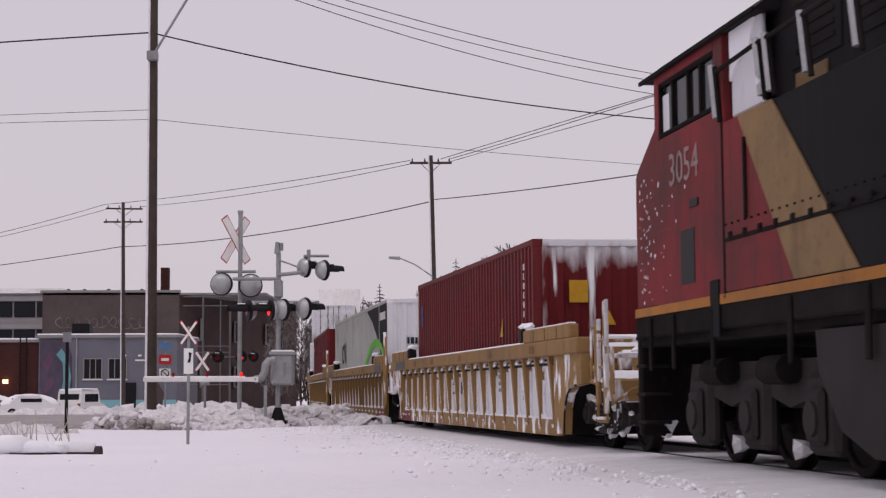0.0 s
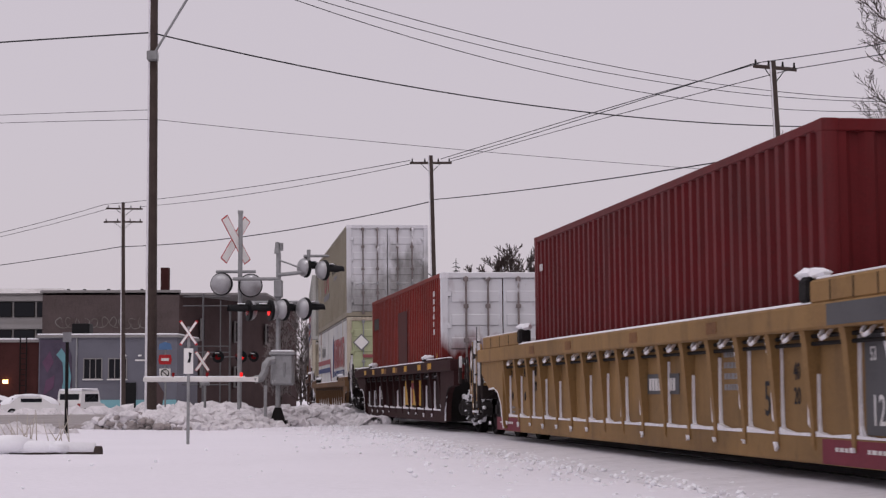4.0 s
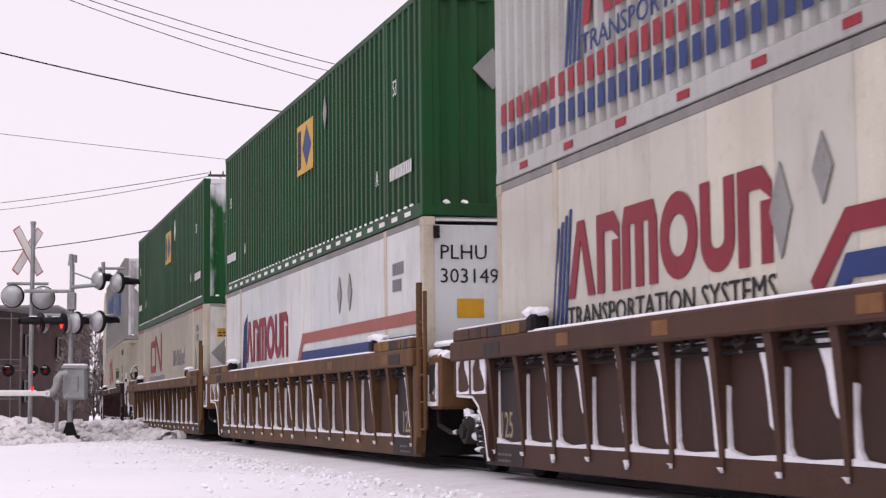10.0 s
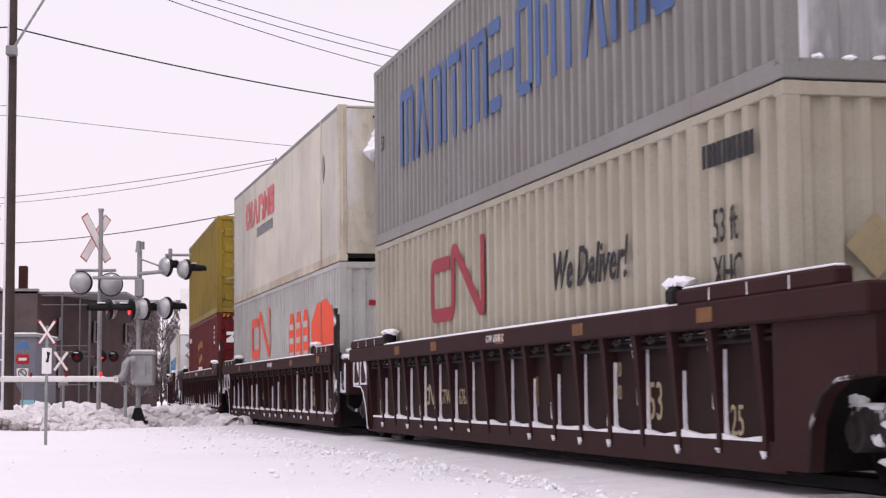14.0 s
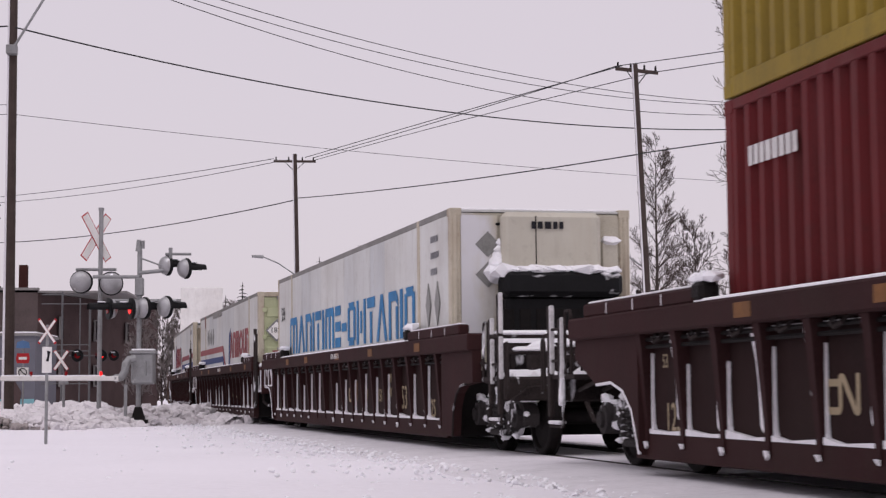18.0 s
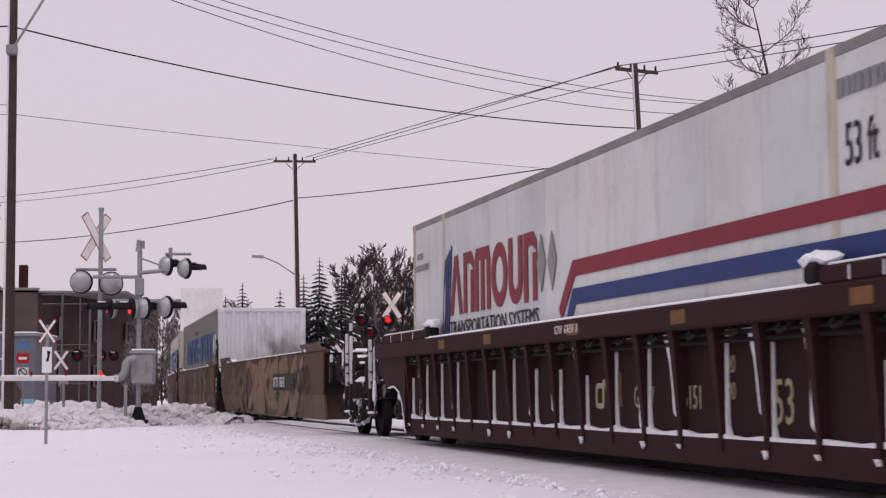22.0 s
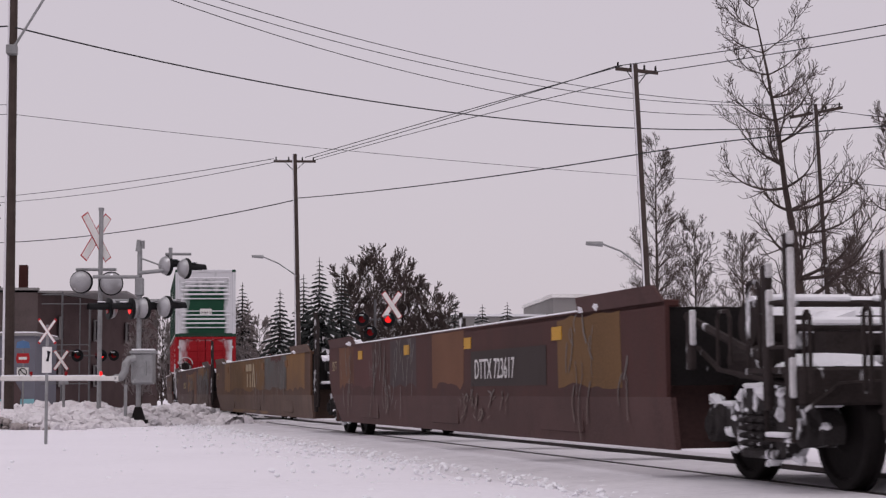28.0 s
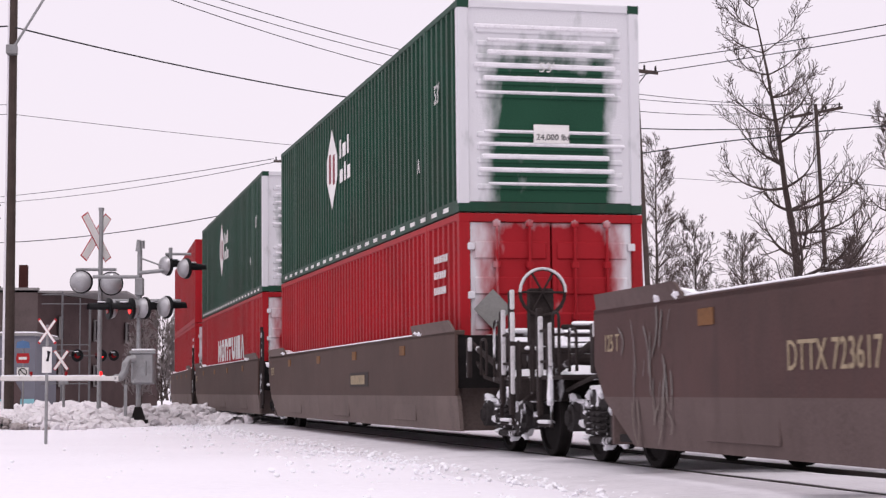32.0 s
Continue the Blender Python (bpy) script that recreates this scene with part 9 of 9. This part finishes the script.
wire((-28.6, 69.4, 11.24), (-7.97, 47.56, 8.42), -0.03, 0.008)
wire((-28.6, 69.43, 10.91), (-7.97, 47.58, 8.16), -0.08, 0.008)
wire((-7.75, 47.58, 8.16), (21.31, 72.15, 9.21), 0.24, 0.008)
wire((21.4, 73.0, 12.6), (48.0, 62.0, 12.0), 1.2, 0.012)
wire((22.4, 73.0, 12.5), (48.0, 62.0, 11.6), 1.2, 0.012)
wire((21.6, 73.0, 9.6), (48.0, 62.0, 9.0), 1.0, 0.016)

# ---- buildings on the street --------------------------------------------


def window_part(wall, x, y, z, w, h, glass=GLASS_DARK, bars_n=1):
    f = part("window", Geo().box(x - 0.08, x + w + 0.08, y - 0.06, y + 0.02, z - 0.08, z, 0.01).box(x - 0.08, x + w + 0.08, y - 0.06, y + 0.02, z + h, z + h + 0.08, 0.01).box(x - 0.08, x, y - 0.06, y + 0.02, z, z + h).box(x + w, x + w + 0.08, y - 0.06, y + 0.02, z, z + h), CONCRETE, wall)
    part("pane", Geo().box(x, x + w, y - 0.02, y - 0.005, z, z + h), glass, f)
    for k in range(bars_n):
        xx = x + w * (k + 1) / (bars_n + 1)
        part("glazing_bar", Geo().box(xx - 0.03, xx + 0.03, y - 0.05, y - 0.02, z, z + h), CONCRETE, f)
    part("sill", Geo().box(x - 0.12, x + w + 0.12, y - 0.16, y, z - 0.16, z - 0.08, 0.01), WHITE, f)


MURAL_PURPLE = mat("mural_plum", (0.11, 0.06, 0.10), 0.8, var=0.4, scale=1.0)
shop = thing("painted_shop", "low blue-grey painted building with aqua plinth and mural", "building")
part("wall", Geo().box(-31.9, -21.0, 140.2, 152, -1.6, 4.95), STUCCO_BLUE, shop)
part("plinth", Geo().box(-28.9, -21.02, 140.12, 140.2, -1.6, 0.05), STUCCO_AQUA, shop)
part("roof", Geo().box(-32.1, -20.8, 140.0, 152.2, 4.95, 5.15), CONCRETE, shop)
part("roof_snow", Geo().box(-32.0, -20.9, 140.02, 152, 5.14, 5.27, 0.04), SNOW_SMOOTH, shop)
mural = part("mural_panel", Geo().prism_y([(-31.8, -1.2), (-29.2, -1.2), (-29.3, 3.5), (-29.7, 4.8), (-31.8, 4.8)], 140.13, 140.19), MURAL_BLUE, shop, "dark blue figure mural")
for q in ([(-31.6, 3.0), (-31.0, 3.9), (-30.7, 3.0), (-31.2, 2.2)], [(-31.5, 0.4), (-30.7, 1.0), (-30.6, 2.0), (-31.3, 1.6)], [(-31.3, -0.8), (-30.2, -0.6), (-30.4, 0.1), (-31.2, 0.2)]):
    part("mural_shape", Geo().prism_y(q, 140.10, 140.13), MURAL_PURPLE, mural)
part("mural_swirl", Geo().prism_y([(-30.2, 0.2), (-29.5, 0.1), (-29.3, 1.9), (-29.6, 3.4), (-30.1, 4.1), (-30.5, 3.6), (-30.0, 3.0), (-29.9, 1.6)], 140.09, 140.13), MURAL_TEAL, mural)
for x in (-28.3, -26.35):
    window_part(shop, x, 140.2, 1.75, 1.35, 1.5, bars_n=2)
part("doorway", Geo().box(-25.4, -24.2, 140.05, 140.19, -1.4, 1.4, 0.02), BLACK, shop)
part("mural_figure", Geo().prism_y([(-23.6, -1.2), (-22.2, -1.2), (-22.0, 0.6), (-22.6, 1.6), (-23.4, 1.3)], 140.1, 140.19), BRICK_DARK, shop)
for x in (-25.1, -23.9):
    part("wall_lamp", Geo().box(x - 0.12, x + 0.12, 139.9, 140.2, 3.45, 3.6, 0.03), WHITE, shop)
part("sign_strip", Geo().box(-24.3, -23.4, 140.1, 140.19, 3.1, 3.22), WHITE, shop)
part("roof_unit", Geo().box(-29.5, -28.1, 141, 142.5, 5.15, 6.1, 0.05), BLACK, shop)
part("gutter_pipe", Geo().tube((-28.9, 140.1, -1.4), (-28.9, 140.1, 5.0), 0.07, n=8), GALV, shop)

bk = thing("brick_shop", "low red brick building with a lit lamp", "building")
part("wall", Geo().box(-60, -31.9, 140.5, 155, -1.6, 4.6), BRICK_RED, bk)
part("roof", Geo().box(-60.2, -31.7, 140.3, 155.2, 4.6, 4.8), CONCRETE, bk)
part("roof_snow", Geo().box(-60, -31.9, 140.32, 155, 4.79, 4.93, 0.04), SNOW_SMOOTH, bk)
lad = Geo().tube((-33.4, 140.3, -1.2), (-33.4, 140.3, 5.1), 0.05, n=6).tube((-32.9, 140.3, -1.2), (-32.9, 140.3, 5.1), 0.05, n=6)
for k in range(14):
    lad.tube((-33.4, 140.3, -0.9 + k * 0.42), (-32.9, 140.3, -0.9 + k * 0.42), 0.03, n=5)
part("wall_ladder", lad, STEEL_DARK, bk)
part("lit_lamp", Geo().box(-34.75, -34.35, 140.2, 140.5, 1.35, 1.65, 0.04), LAMP_GLOW, bk)
part("lower_step", Geo().box(-60, -31.95, 140.38, 140.5, -1.6, -0.9, 0.02), BRICK_DARK, bk)

hall = thing("brick_hall", "tall dark brick building with graffiti near its roofline", "building")
part("wall", Geo().box(-38.4, -25.3, 170, 205, -2, 10.1), BRICK_TAUPE, hall)
part("front_wall", Geo().add([(-25.3, 170, -2), (-16.5, 200, -2), (-16.5, 200, 9.7), (-25.3, 170, 10.1), (-25.6, 170.1, -2), (-16.9, 200.3, -2), (-16.9, 200.3, 9.7), (-25.6, 170.1, 10.1)], [(0, 1, 2, 3), (4, 7, 6, 5), (3, 2, 6, 7), (0, 3, 7, 4), (1, 5, 6, 2)]), BRICK_DARK, hall)
part("parapet", Geo().box(-38.6, -25.2, 169.8, 170.4, 10.1, 10.35, 0.03), CONCRETE, hall)
part("roof", Geo().box(-38.4, -17, 170, 205, 9.9, 10.08), CONCRETE, hall)
part("chimney", Geo().box(-28.7, -27.9, 180, 181, 10, 13.2, 0.04), BRICK_RED, hall)
for k, x in enumerate((-37.2, -35.6, -33.2, -31.8, -29.9)):
    part("roof_vent", Geo().tube((x, 176, 10), (x, 176, 10.8), 0.16, n=8), STEEL_DARK, hall)
g = Geo()
rr = random.Random(9)
for k in range(9):
    x = -36.9 + k * 1.0
    pts = [(x + 0.55 * math.cos(a * 0.9 + k) * rr.uniform(0.6, 1.1) + 0.1 * a, 0.9 + 0.55 * math.sin(a * 0.9 + k) * rr.uniform(0.7, 1.1)) for a in range(8)]
    ribbon(g, pts, 0.10, 0)
g.v = [(x, 169.93 + y, z + 6.3) for x, y, z in g.v]
part("graffiti", g, SPRAY_PALE, hall)
for k in range(3):
    a = 0.18 + k * 0.27
    x, y = -25.3 + 8.8 * a, 170 + 30 * a
    for z in (1.0, 5.6):
        w = part("window", Geo().box(x - 0.15, x + 0.05, y - 1.3, y + 1.3, z, z + 2.2, 0.02), CONCRETE, hall)
        part("pane", Geo().box(x + 0.02, x + 0.12, y - 1.1, y + 1.1, z + 0.15, z + 2.05), GLASS_DARK, w)

far = thing("office_block", "pale concrete block of two long window bands", "building")
part("wall", Geo().box(-92, -49.8, 230, 260, -3, 13.3), CONCRETE, far)
part("roof", Geo().box(-92.5, -49.3, 229.5, 260.5, 13.3, 13.9), WHITE, far)
for z in (3.0, 6.6, 10.2):
    for k in range(14):
        w = part("window", Geo().box(-91 + k * 2.95, -88.3 + k * 2.95, 229.85, 230, z, z + 2.0, 0.02), STEEL_DARK, far)
        part("pane", Geo().box(-90.9 + k * 2.95, -88.4 + k * 2.95, 229.8, 229.85, z + 0.1, z + 1.9), GLASS_DARK, w)
    part("floor_band", Geo().box(-92, -49.7, 229.7, 230, z + 2.1, z + 2.7), CONCRETE, far)

wh = thing("warehouse", "pale flat-roofed warehouse beyond the trees", "building")
part("wall", Geo().box(25.2, 34, 180, 205, -1, 10.0), CONCRETE, wh)
part("roof", Geo().box(25.0, 34.3, 179.7, 205, 10.0, 10.35), WHITE, wh)
part("low_wing", Geo().box(14, 70, 186, 205, -1, 8.3), CONCRETE, wh)
part("wing_snow", Geo().box(14, 70, 185.8, 205, 8.3, 8.55), SNOW_SMOOTH, wh)
for k in range(3):
    part("roof_vent", Geo().tube((33 + k * 1.4, 182, 9.5), (33 + k * 1.4, 182, 10.9), 0.28, n=8), STEEL_DARK, wh)

# far end of the street behind the signals: hoarding and billboard
bb = thing("white_billboard", "white sign board on posts beyond the crossing", "sign board")
part("board", Geo().box(-8.4, -5.6, 119.8, 120, 4.5, 7.6, 0.03), WHITE, bb)
for x in (-8.0, -6.0):
    part("leg", Geo().box(x - 0.1, x + 0.1, 119.9, 120.1, -0.5, 4.5), STEEL_DARK, bb)
lp = thing("yard_light_mast", "grey steel light mast with two cross rails", "mast")
part("mast", Geo().tube((-11.9, 88, -1), (-11.9, 88, 5.6), 0.05, n=8), GALV_DULL, lp)
for z in (5.45, 5.0, 3.0, 2.7, 1.1):
    part("cross_rail", Geo().tube((-12.9, 88, z), (-10.6, 88, z), 0.03, n=6), GALV_DULL, lp)
part("mast", Geo().tube((-11.1, 88.5, -1), (-11.1, 88.5, 5.3), 0.035, n=8), GALV_DULL, lp)


# ---- vehicles -----------------------------------------------------------


def parked_car(x, y, rz, paint, label, van=False):
    c = thing("parked_car", label, "car", "parked cars", m=pose(x, y, ground_z(x, y), 0, 0, rz))
    h = 1.85 if van else 1.42
    prof = [(-2.1, 0.35), (-2.15, 0.8), (-1.9, 1.0 if not van else 1.8), (1.0 if van else 0.6, h), (1.3 if van else 1.35, 0.98), (2.1, 0.85), (2.15, 0.4)] if van else [(-2.15, 0.4), (-2.15, 0.85), (-1.5, 0.95), (-0.9, h), (0.5, h), (1.25, 0.95), (2.1, 0.8), (2.15, 0.4)]
    part("body", Geo().prism_y(prof, -0.86, 0.86), paint, c)
    part("snow_cover", Geo().prism_y([(a, b + 0.02) for a, b in prof[2:5]] + [(prof[4][0], prof[4][1] + 0.16), (prof[3][0] - 0.1, prof[3][1] + 0.14), (prof[2][0], prof[2][1] + 0.14)], -0.80, 0.80), SNOW_SMOOTH, c)
    if not van:
        hump = Geo()
        for i in range(7):
            a = 1.5 * i / 6
            hump.v += [(2.0 * math.cos(a) * math.cos(6.28319 * k / 20) - 0.1, 0.86 * math.cos(a) ** 0.6 * math.sin(6.28319 * k / 20), 0.82 + 0.80 * math.sin(a)) for k in range(20)]
        hump.f += [(i * 20 + k, i * 20 + (k + 1) % 20, (i + 1) * 20 + (k + 1) % 20, (i + 1) * 20 + k) for i in range(6) for k in range(20)]
        part("snow_hump", hump, SNOW_SMOOTH, c, smooth=True)
    part("windscreen", Geo().box(-2.05 if van else -1.35, -2.0 if van else -1.25, -0.7, 0.7, 1.05, 1.6 if van else 1.32), GLASS_DARK, c)
    part("side_window", Geo().box(-1.4 if van else -0.8, 0.9 if van else 0.6, -0.872, -0.862, 1.05, 1.6 if van else 1.3), GLASS_DARK, c)
    for wx in (-1.35, 1.35):
        for sy in (-1, 1):
            t = part("wheel", Geo().tube((wx, sy * 0.72, 0.32), (wx, sy * 0.88, 0.32), 0.32, n=16), RUBBER, c)
            part("rim", Geo().tube((wx, sy * 0.875, 0.32), (wx, sy * 0.89, 0.32), 0.18, n=12), GALV, t)
    for sy in (-1, 1):
        part("tail_lamp", Geo().box(-2.17, -2.13, sy * 0.75 - 0.1, sy * 0.75 + 0.1, 0.7, 0.95), RED_DIM, c)
    return c


parked_car(-25.2, 124, 78, CAR_WHITE, "white van parked by the street, dusted with snow", van=True)
parked_car(-28.0, 121, 20, CAR_WHITE, "small car buried under snow by the kerb")
parked_car(-31.2, 122, 15, CAR_GREY, "dark car under a cover of snow")

# ---- trees --------------------------------------------------------------


def bare_tree(base, height, seed, limb=0.45, r=0.17, levels=3, twig=TWIG, label="bare deciduous tree dusted with snow", lean=(0, 0), first=0.2, fine=0.008, crown=0.7, style="sweep", knots=14, bow=0.0):
    """Trunk with limbs: "sweep" limbs leave level and curve upward, "fan" limbs rise steeply in a narrow crown."""
    rng = random.Random(seed)
    t = thing("bare_tree", label, "tree", "bare trees")
    trunk, limbs, twigs = Geo(), Geo(), Geo()
    segs = (0, 8, 5, 3, 2) if style == "sweep" else (0, 5, 4, 2, 2)
    up = Vector((0, 0, 1))

    def grow(p, d, ln, rad, lev):
        k_all = segs[lev]
        for k in range(k_all):
            rise = (0.03 + 0.035 * k) if style == "sweep" else 0.05
            wob = 0.13 if lev < 3 else 0.2
            d = (d + Vector((rng.uniform(-1, 1), rng.uniform(-1, 1), rng.uniform(-0.6, 0.6))) * wob + up * rise).normalized()
            q = p + d * ln / k_all
            ra, rb = rad * (1 - 0.8 * k / k_all), rad * (1 - 0.8 * (k + 1) / k_all)
            (limbs if lev < 2 else twigs).tube(p, q, max(fine, ra), max(fine * 0.75, rb), n=6 if lev < 2 else (4 if lev < 3 else 3), cap=False)
            p = q
            if lev < levels and (k > 0 or lev > 1):
                for j in range(rng.choice((1, 2)) if style == "sweep" else rng.choice((2, 3) if lev == 1 else (1, 2))):
                    side = d.cross(Vector((rng.uniform(-1, 1), rng.uniform(-1, 1), rng.uniform(-1, 1)))).normalized()
                    nd = (d * rng.uniform(0.55, 0.9) + side * rng.uniform(0.45, 0.85) + up * rng.uniform(-0.05, 0.45)).normalized()
                    grow(p, nd, ln * rng.uniform(0.26, 0.46) * (1.0 if lev == 1 else 1.1) * (1.15 - 0.5 * k / k_all), rb * 0.6, lev + 1)
    p = Vector(base)
    d = Vector((lean[0], lean[1], 1)).normalized()
    for k in range(knots):
        u = (k + 1) / knots
        step = d + Vector((bow * u * u + rng.uniform(-0.04, 0.04), rng.uniform(-0.04, 0.04), 0))
        q = p + step * height / knots
        ra, rb = r * (1 - k / knots * 0.92), r * (1 - u * 0.92)
        trunk.tube(p, q, max(fine, ra), max(fine, rb), n=8, cap=False)
        p = q
        if u > first:
            for j in range(rng.choice((2, 2, 3)) if style == "sweep" else rng.choice((4, 5))):
                a = rng.uniform(0, 6.283)
                e = rng.uniform(-0.05, 0.45) if style == "sweep" else rng.uniform(0.55, 1.1)
                nd = Vector((math.cos(a), math.sin(a), e + 0.5 * max(0, u - 0.6))).normalized()
                grow(p, nd, height * limb * (1.0 - crown * u) * rng.uniform(0.6, 1.0) + 0.3, rb * (0.45 if style == "sweep" else 0.26) + fine, 1)
    part("trunk", trunk, BARK, t)
    part("branchwork", limbs, BARK, t)["kind"] = "stuff"
    part("twig_crown", twigs, twig, t)["kind"] = "stuff"
    return t


bare_tree((20.05, 69, -0.3), 16.4, 21, 0.33, 0.24, 3, lean=(-0.10, 0), first=0.14, fine=0.012, crown=0.62, knots=18, bow=-0.12)
bare_tree((23.6, 70.5, -0.3), 11.5, 22, 0.42, 0.20, 3, lean=(0.06, 0), first=0.2, fine=0.013, label="bare spreading tree with upright twigs behind the track")
bare_tree((18.75, 94, -0.5), 14.0, 23, 0.22, 0.15, 3, first=0.2, fine=0.010, crown=0.75, style="fan", knots=22, label="slender bare tree with a narrow crown")
for tx, ty, th, ts in ((24.0, 96, 9.0, 24), (21.8, 98, 9.8, 28), (28.5, 92, 8.5, 25), (31.5, 100, 8.0, 26)):
    bare_tree((tx, ty, -0.5), th, ts, 0.34, 0.13, 3, first=0.15, fine=0.013, style="fan", knots=14, label="low bare tree behind the poles")
for k in range(8):
    bare_tree((3.2 + k * 1.25, 150 + (k % 3) * 2, -0.6), (10.4, 11.4, 12.0, 11.4, 10.8, 10.0, 9.0, 8.2)[k], 30 + k, 0.34, 0.14, 3, first=0.06, fine=0.026, style="fan", crown=0.6, knots=12, label="dense bare tree in a distant grove")
for k in range(7):
    bare_tree((-13.5 + k * 1.6, 148 + k % 3, -1.0), 6.6 + (k % 3) * 0.7, 40 + k, 0.38, 0.08, 3, TWIG_FROST, first=0.06, fine=0.020, style="fan", crown=0.6, knots=10, label="pale frosted shrub tree beyond the crossing")


def spruce(base, height, seed, width=0.26, label="dark spruce with snow on its boughs"):
    rng = random.Random(seed)
    t = thing("spruce_tree", label, "tree", "spruces")
    b = Vector(base)
    part("trunk", Geo().tube(b, b + Vector((0, 0, height)), height * 0.018, 0.02, n=8), BARK, t)
    g, sn = Geo(), Geo()
    rows = int(height * 3.4)
    for i in range(rows):
        u = i / rows
        z = height * (0.05 + 0.95 * u)
        rad = height * width * (1 - u) ** 0.9 + 0.12
        n = max(6, int(15 * (1 - u) + 6))
        for j in range(n):
            a = 6.283 * j / n + rng.uniform(-0.4, 0.4)
            ln = rad * rng.uniform(0.55, 1.15)
            d = Vector((math.cos(a), math.sin(a), 0))
            s = Vector((-d.y, d.x, 0))
            p0 = b + Vector((0, 0, z))
            for k in range(4):
                f0, f1 = 0.1 + 0.22 * k, 0.42 + 0.22 * k
                c0, c1 = p0 + d * ln * f0 - Vector((0, 0, ln * 0.26 * f0)), p0 + d * ln * f1 - Vector((0, 0, ln * 0.30 * f1))
                w = ln * 0.20 * (1.15 - 0.22 * k) * rng.uniform(0.8, 1.3)
                hang = Vector((0, 0, -ln * rng.uniform(0.10, 0.22)))
                g.add([c0, c1 + s * w + hang, c1, c1 - s * w + hang, c0 + hang * 0.8], [(0, 1, 2), (0, 2, 3), (0, 4, 1), (0, 3, 4)])
                if rng.random() < 0.16:
                    up = Vector((0, 0, 0.06))
                    sn.add([c0 + up, c1 + s * w * 0.7 + up + hang * 0.6, c1 + up * 1.5, c1 - s * w * 0.7 + up + hang * 0.6], [(0, 1, 2), (0, 2, 3)])
    part("needle_crown", g, SPRUCE, t)
    part("bough_snow", sn, SNOW_SMOOTH, t)
    return t


for k, (x, y, h, w) in enumerate(((0.95, 130, 10.6, 0.22), (-0.2, 131, 9.4, 0.20), (2.6, 132, 9.8, 0.20), (-1.9, 129, 8.2, 0.24), (-5.4, 151, 10.0, 0.2), (-6.9, 153, 9.0, 0.2), (-8.4, 155, 8.6, 0.2), (15.9, 160, 8.6, 0.3), (18.3, 161, 8.8, 0.28), (12.6, 150, 8.4, 0.22), (20.0, 163, 7.0, 0.3))):
    spruce((x, y, -0.7), h + 0.5, 60 + k, w)

# distant hedgerow that closes the view
rr = random.Random(77)
hd = Geo()
for i in range(2600):
    a = rr.uniform(-0.8, 0.75)
    dist = rr.uniform(300, 380)
    x, y = dist * math.sin(a), dist * math.cos(a)
    h = rr.uniform(3, 7.5)
    hd.tube((x, y, -2), (x + rr.uniform(-1.5, 1.5), y, h), 0.35, 0.02, n=3, cap=False)
tagged(part("far_woods", hd, TWIG), "far line of bare winter woods", "woods", kind="stuff")

# ---- movement -----------------------------------------------------------


def motions():
    times = [i * 0.5 for i in range(65)]
    for ob, s0, half, z in MOVING:
        lift = Matrix.Translation((0, 0, z))
        walk(ob, [(t, train_pose(s0 + advance(t), half) @ lift) for t in times])
    ticks = [i / 30 for i in range(961)]
    run = [advance(t) for t in ticks]
    for ob, rest, r in WHEELS:
        walk(ob, [(t, Matrix.Translation(rest) @ Matrix.Rotation(d / r, 4, "Y")) for t, d in zip(ticks, run)])


motions()
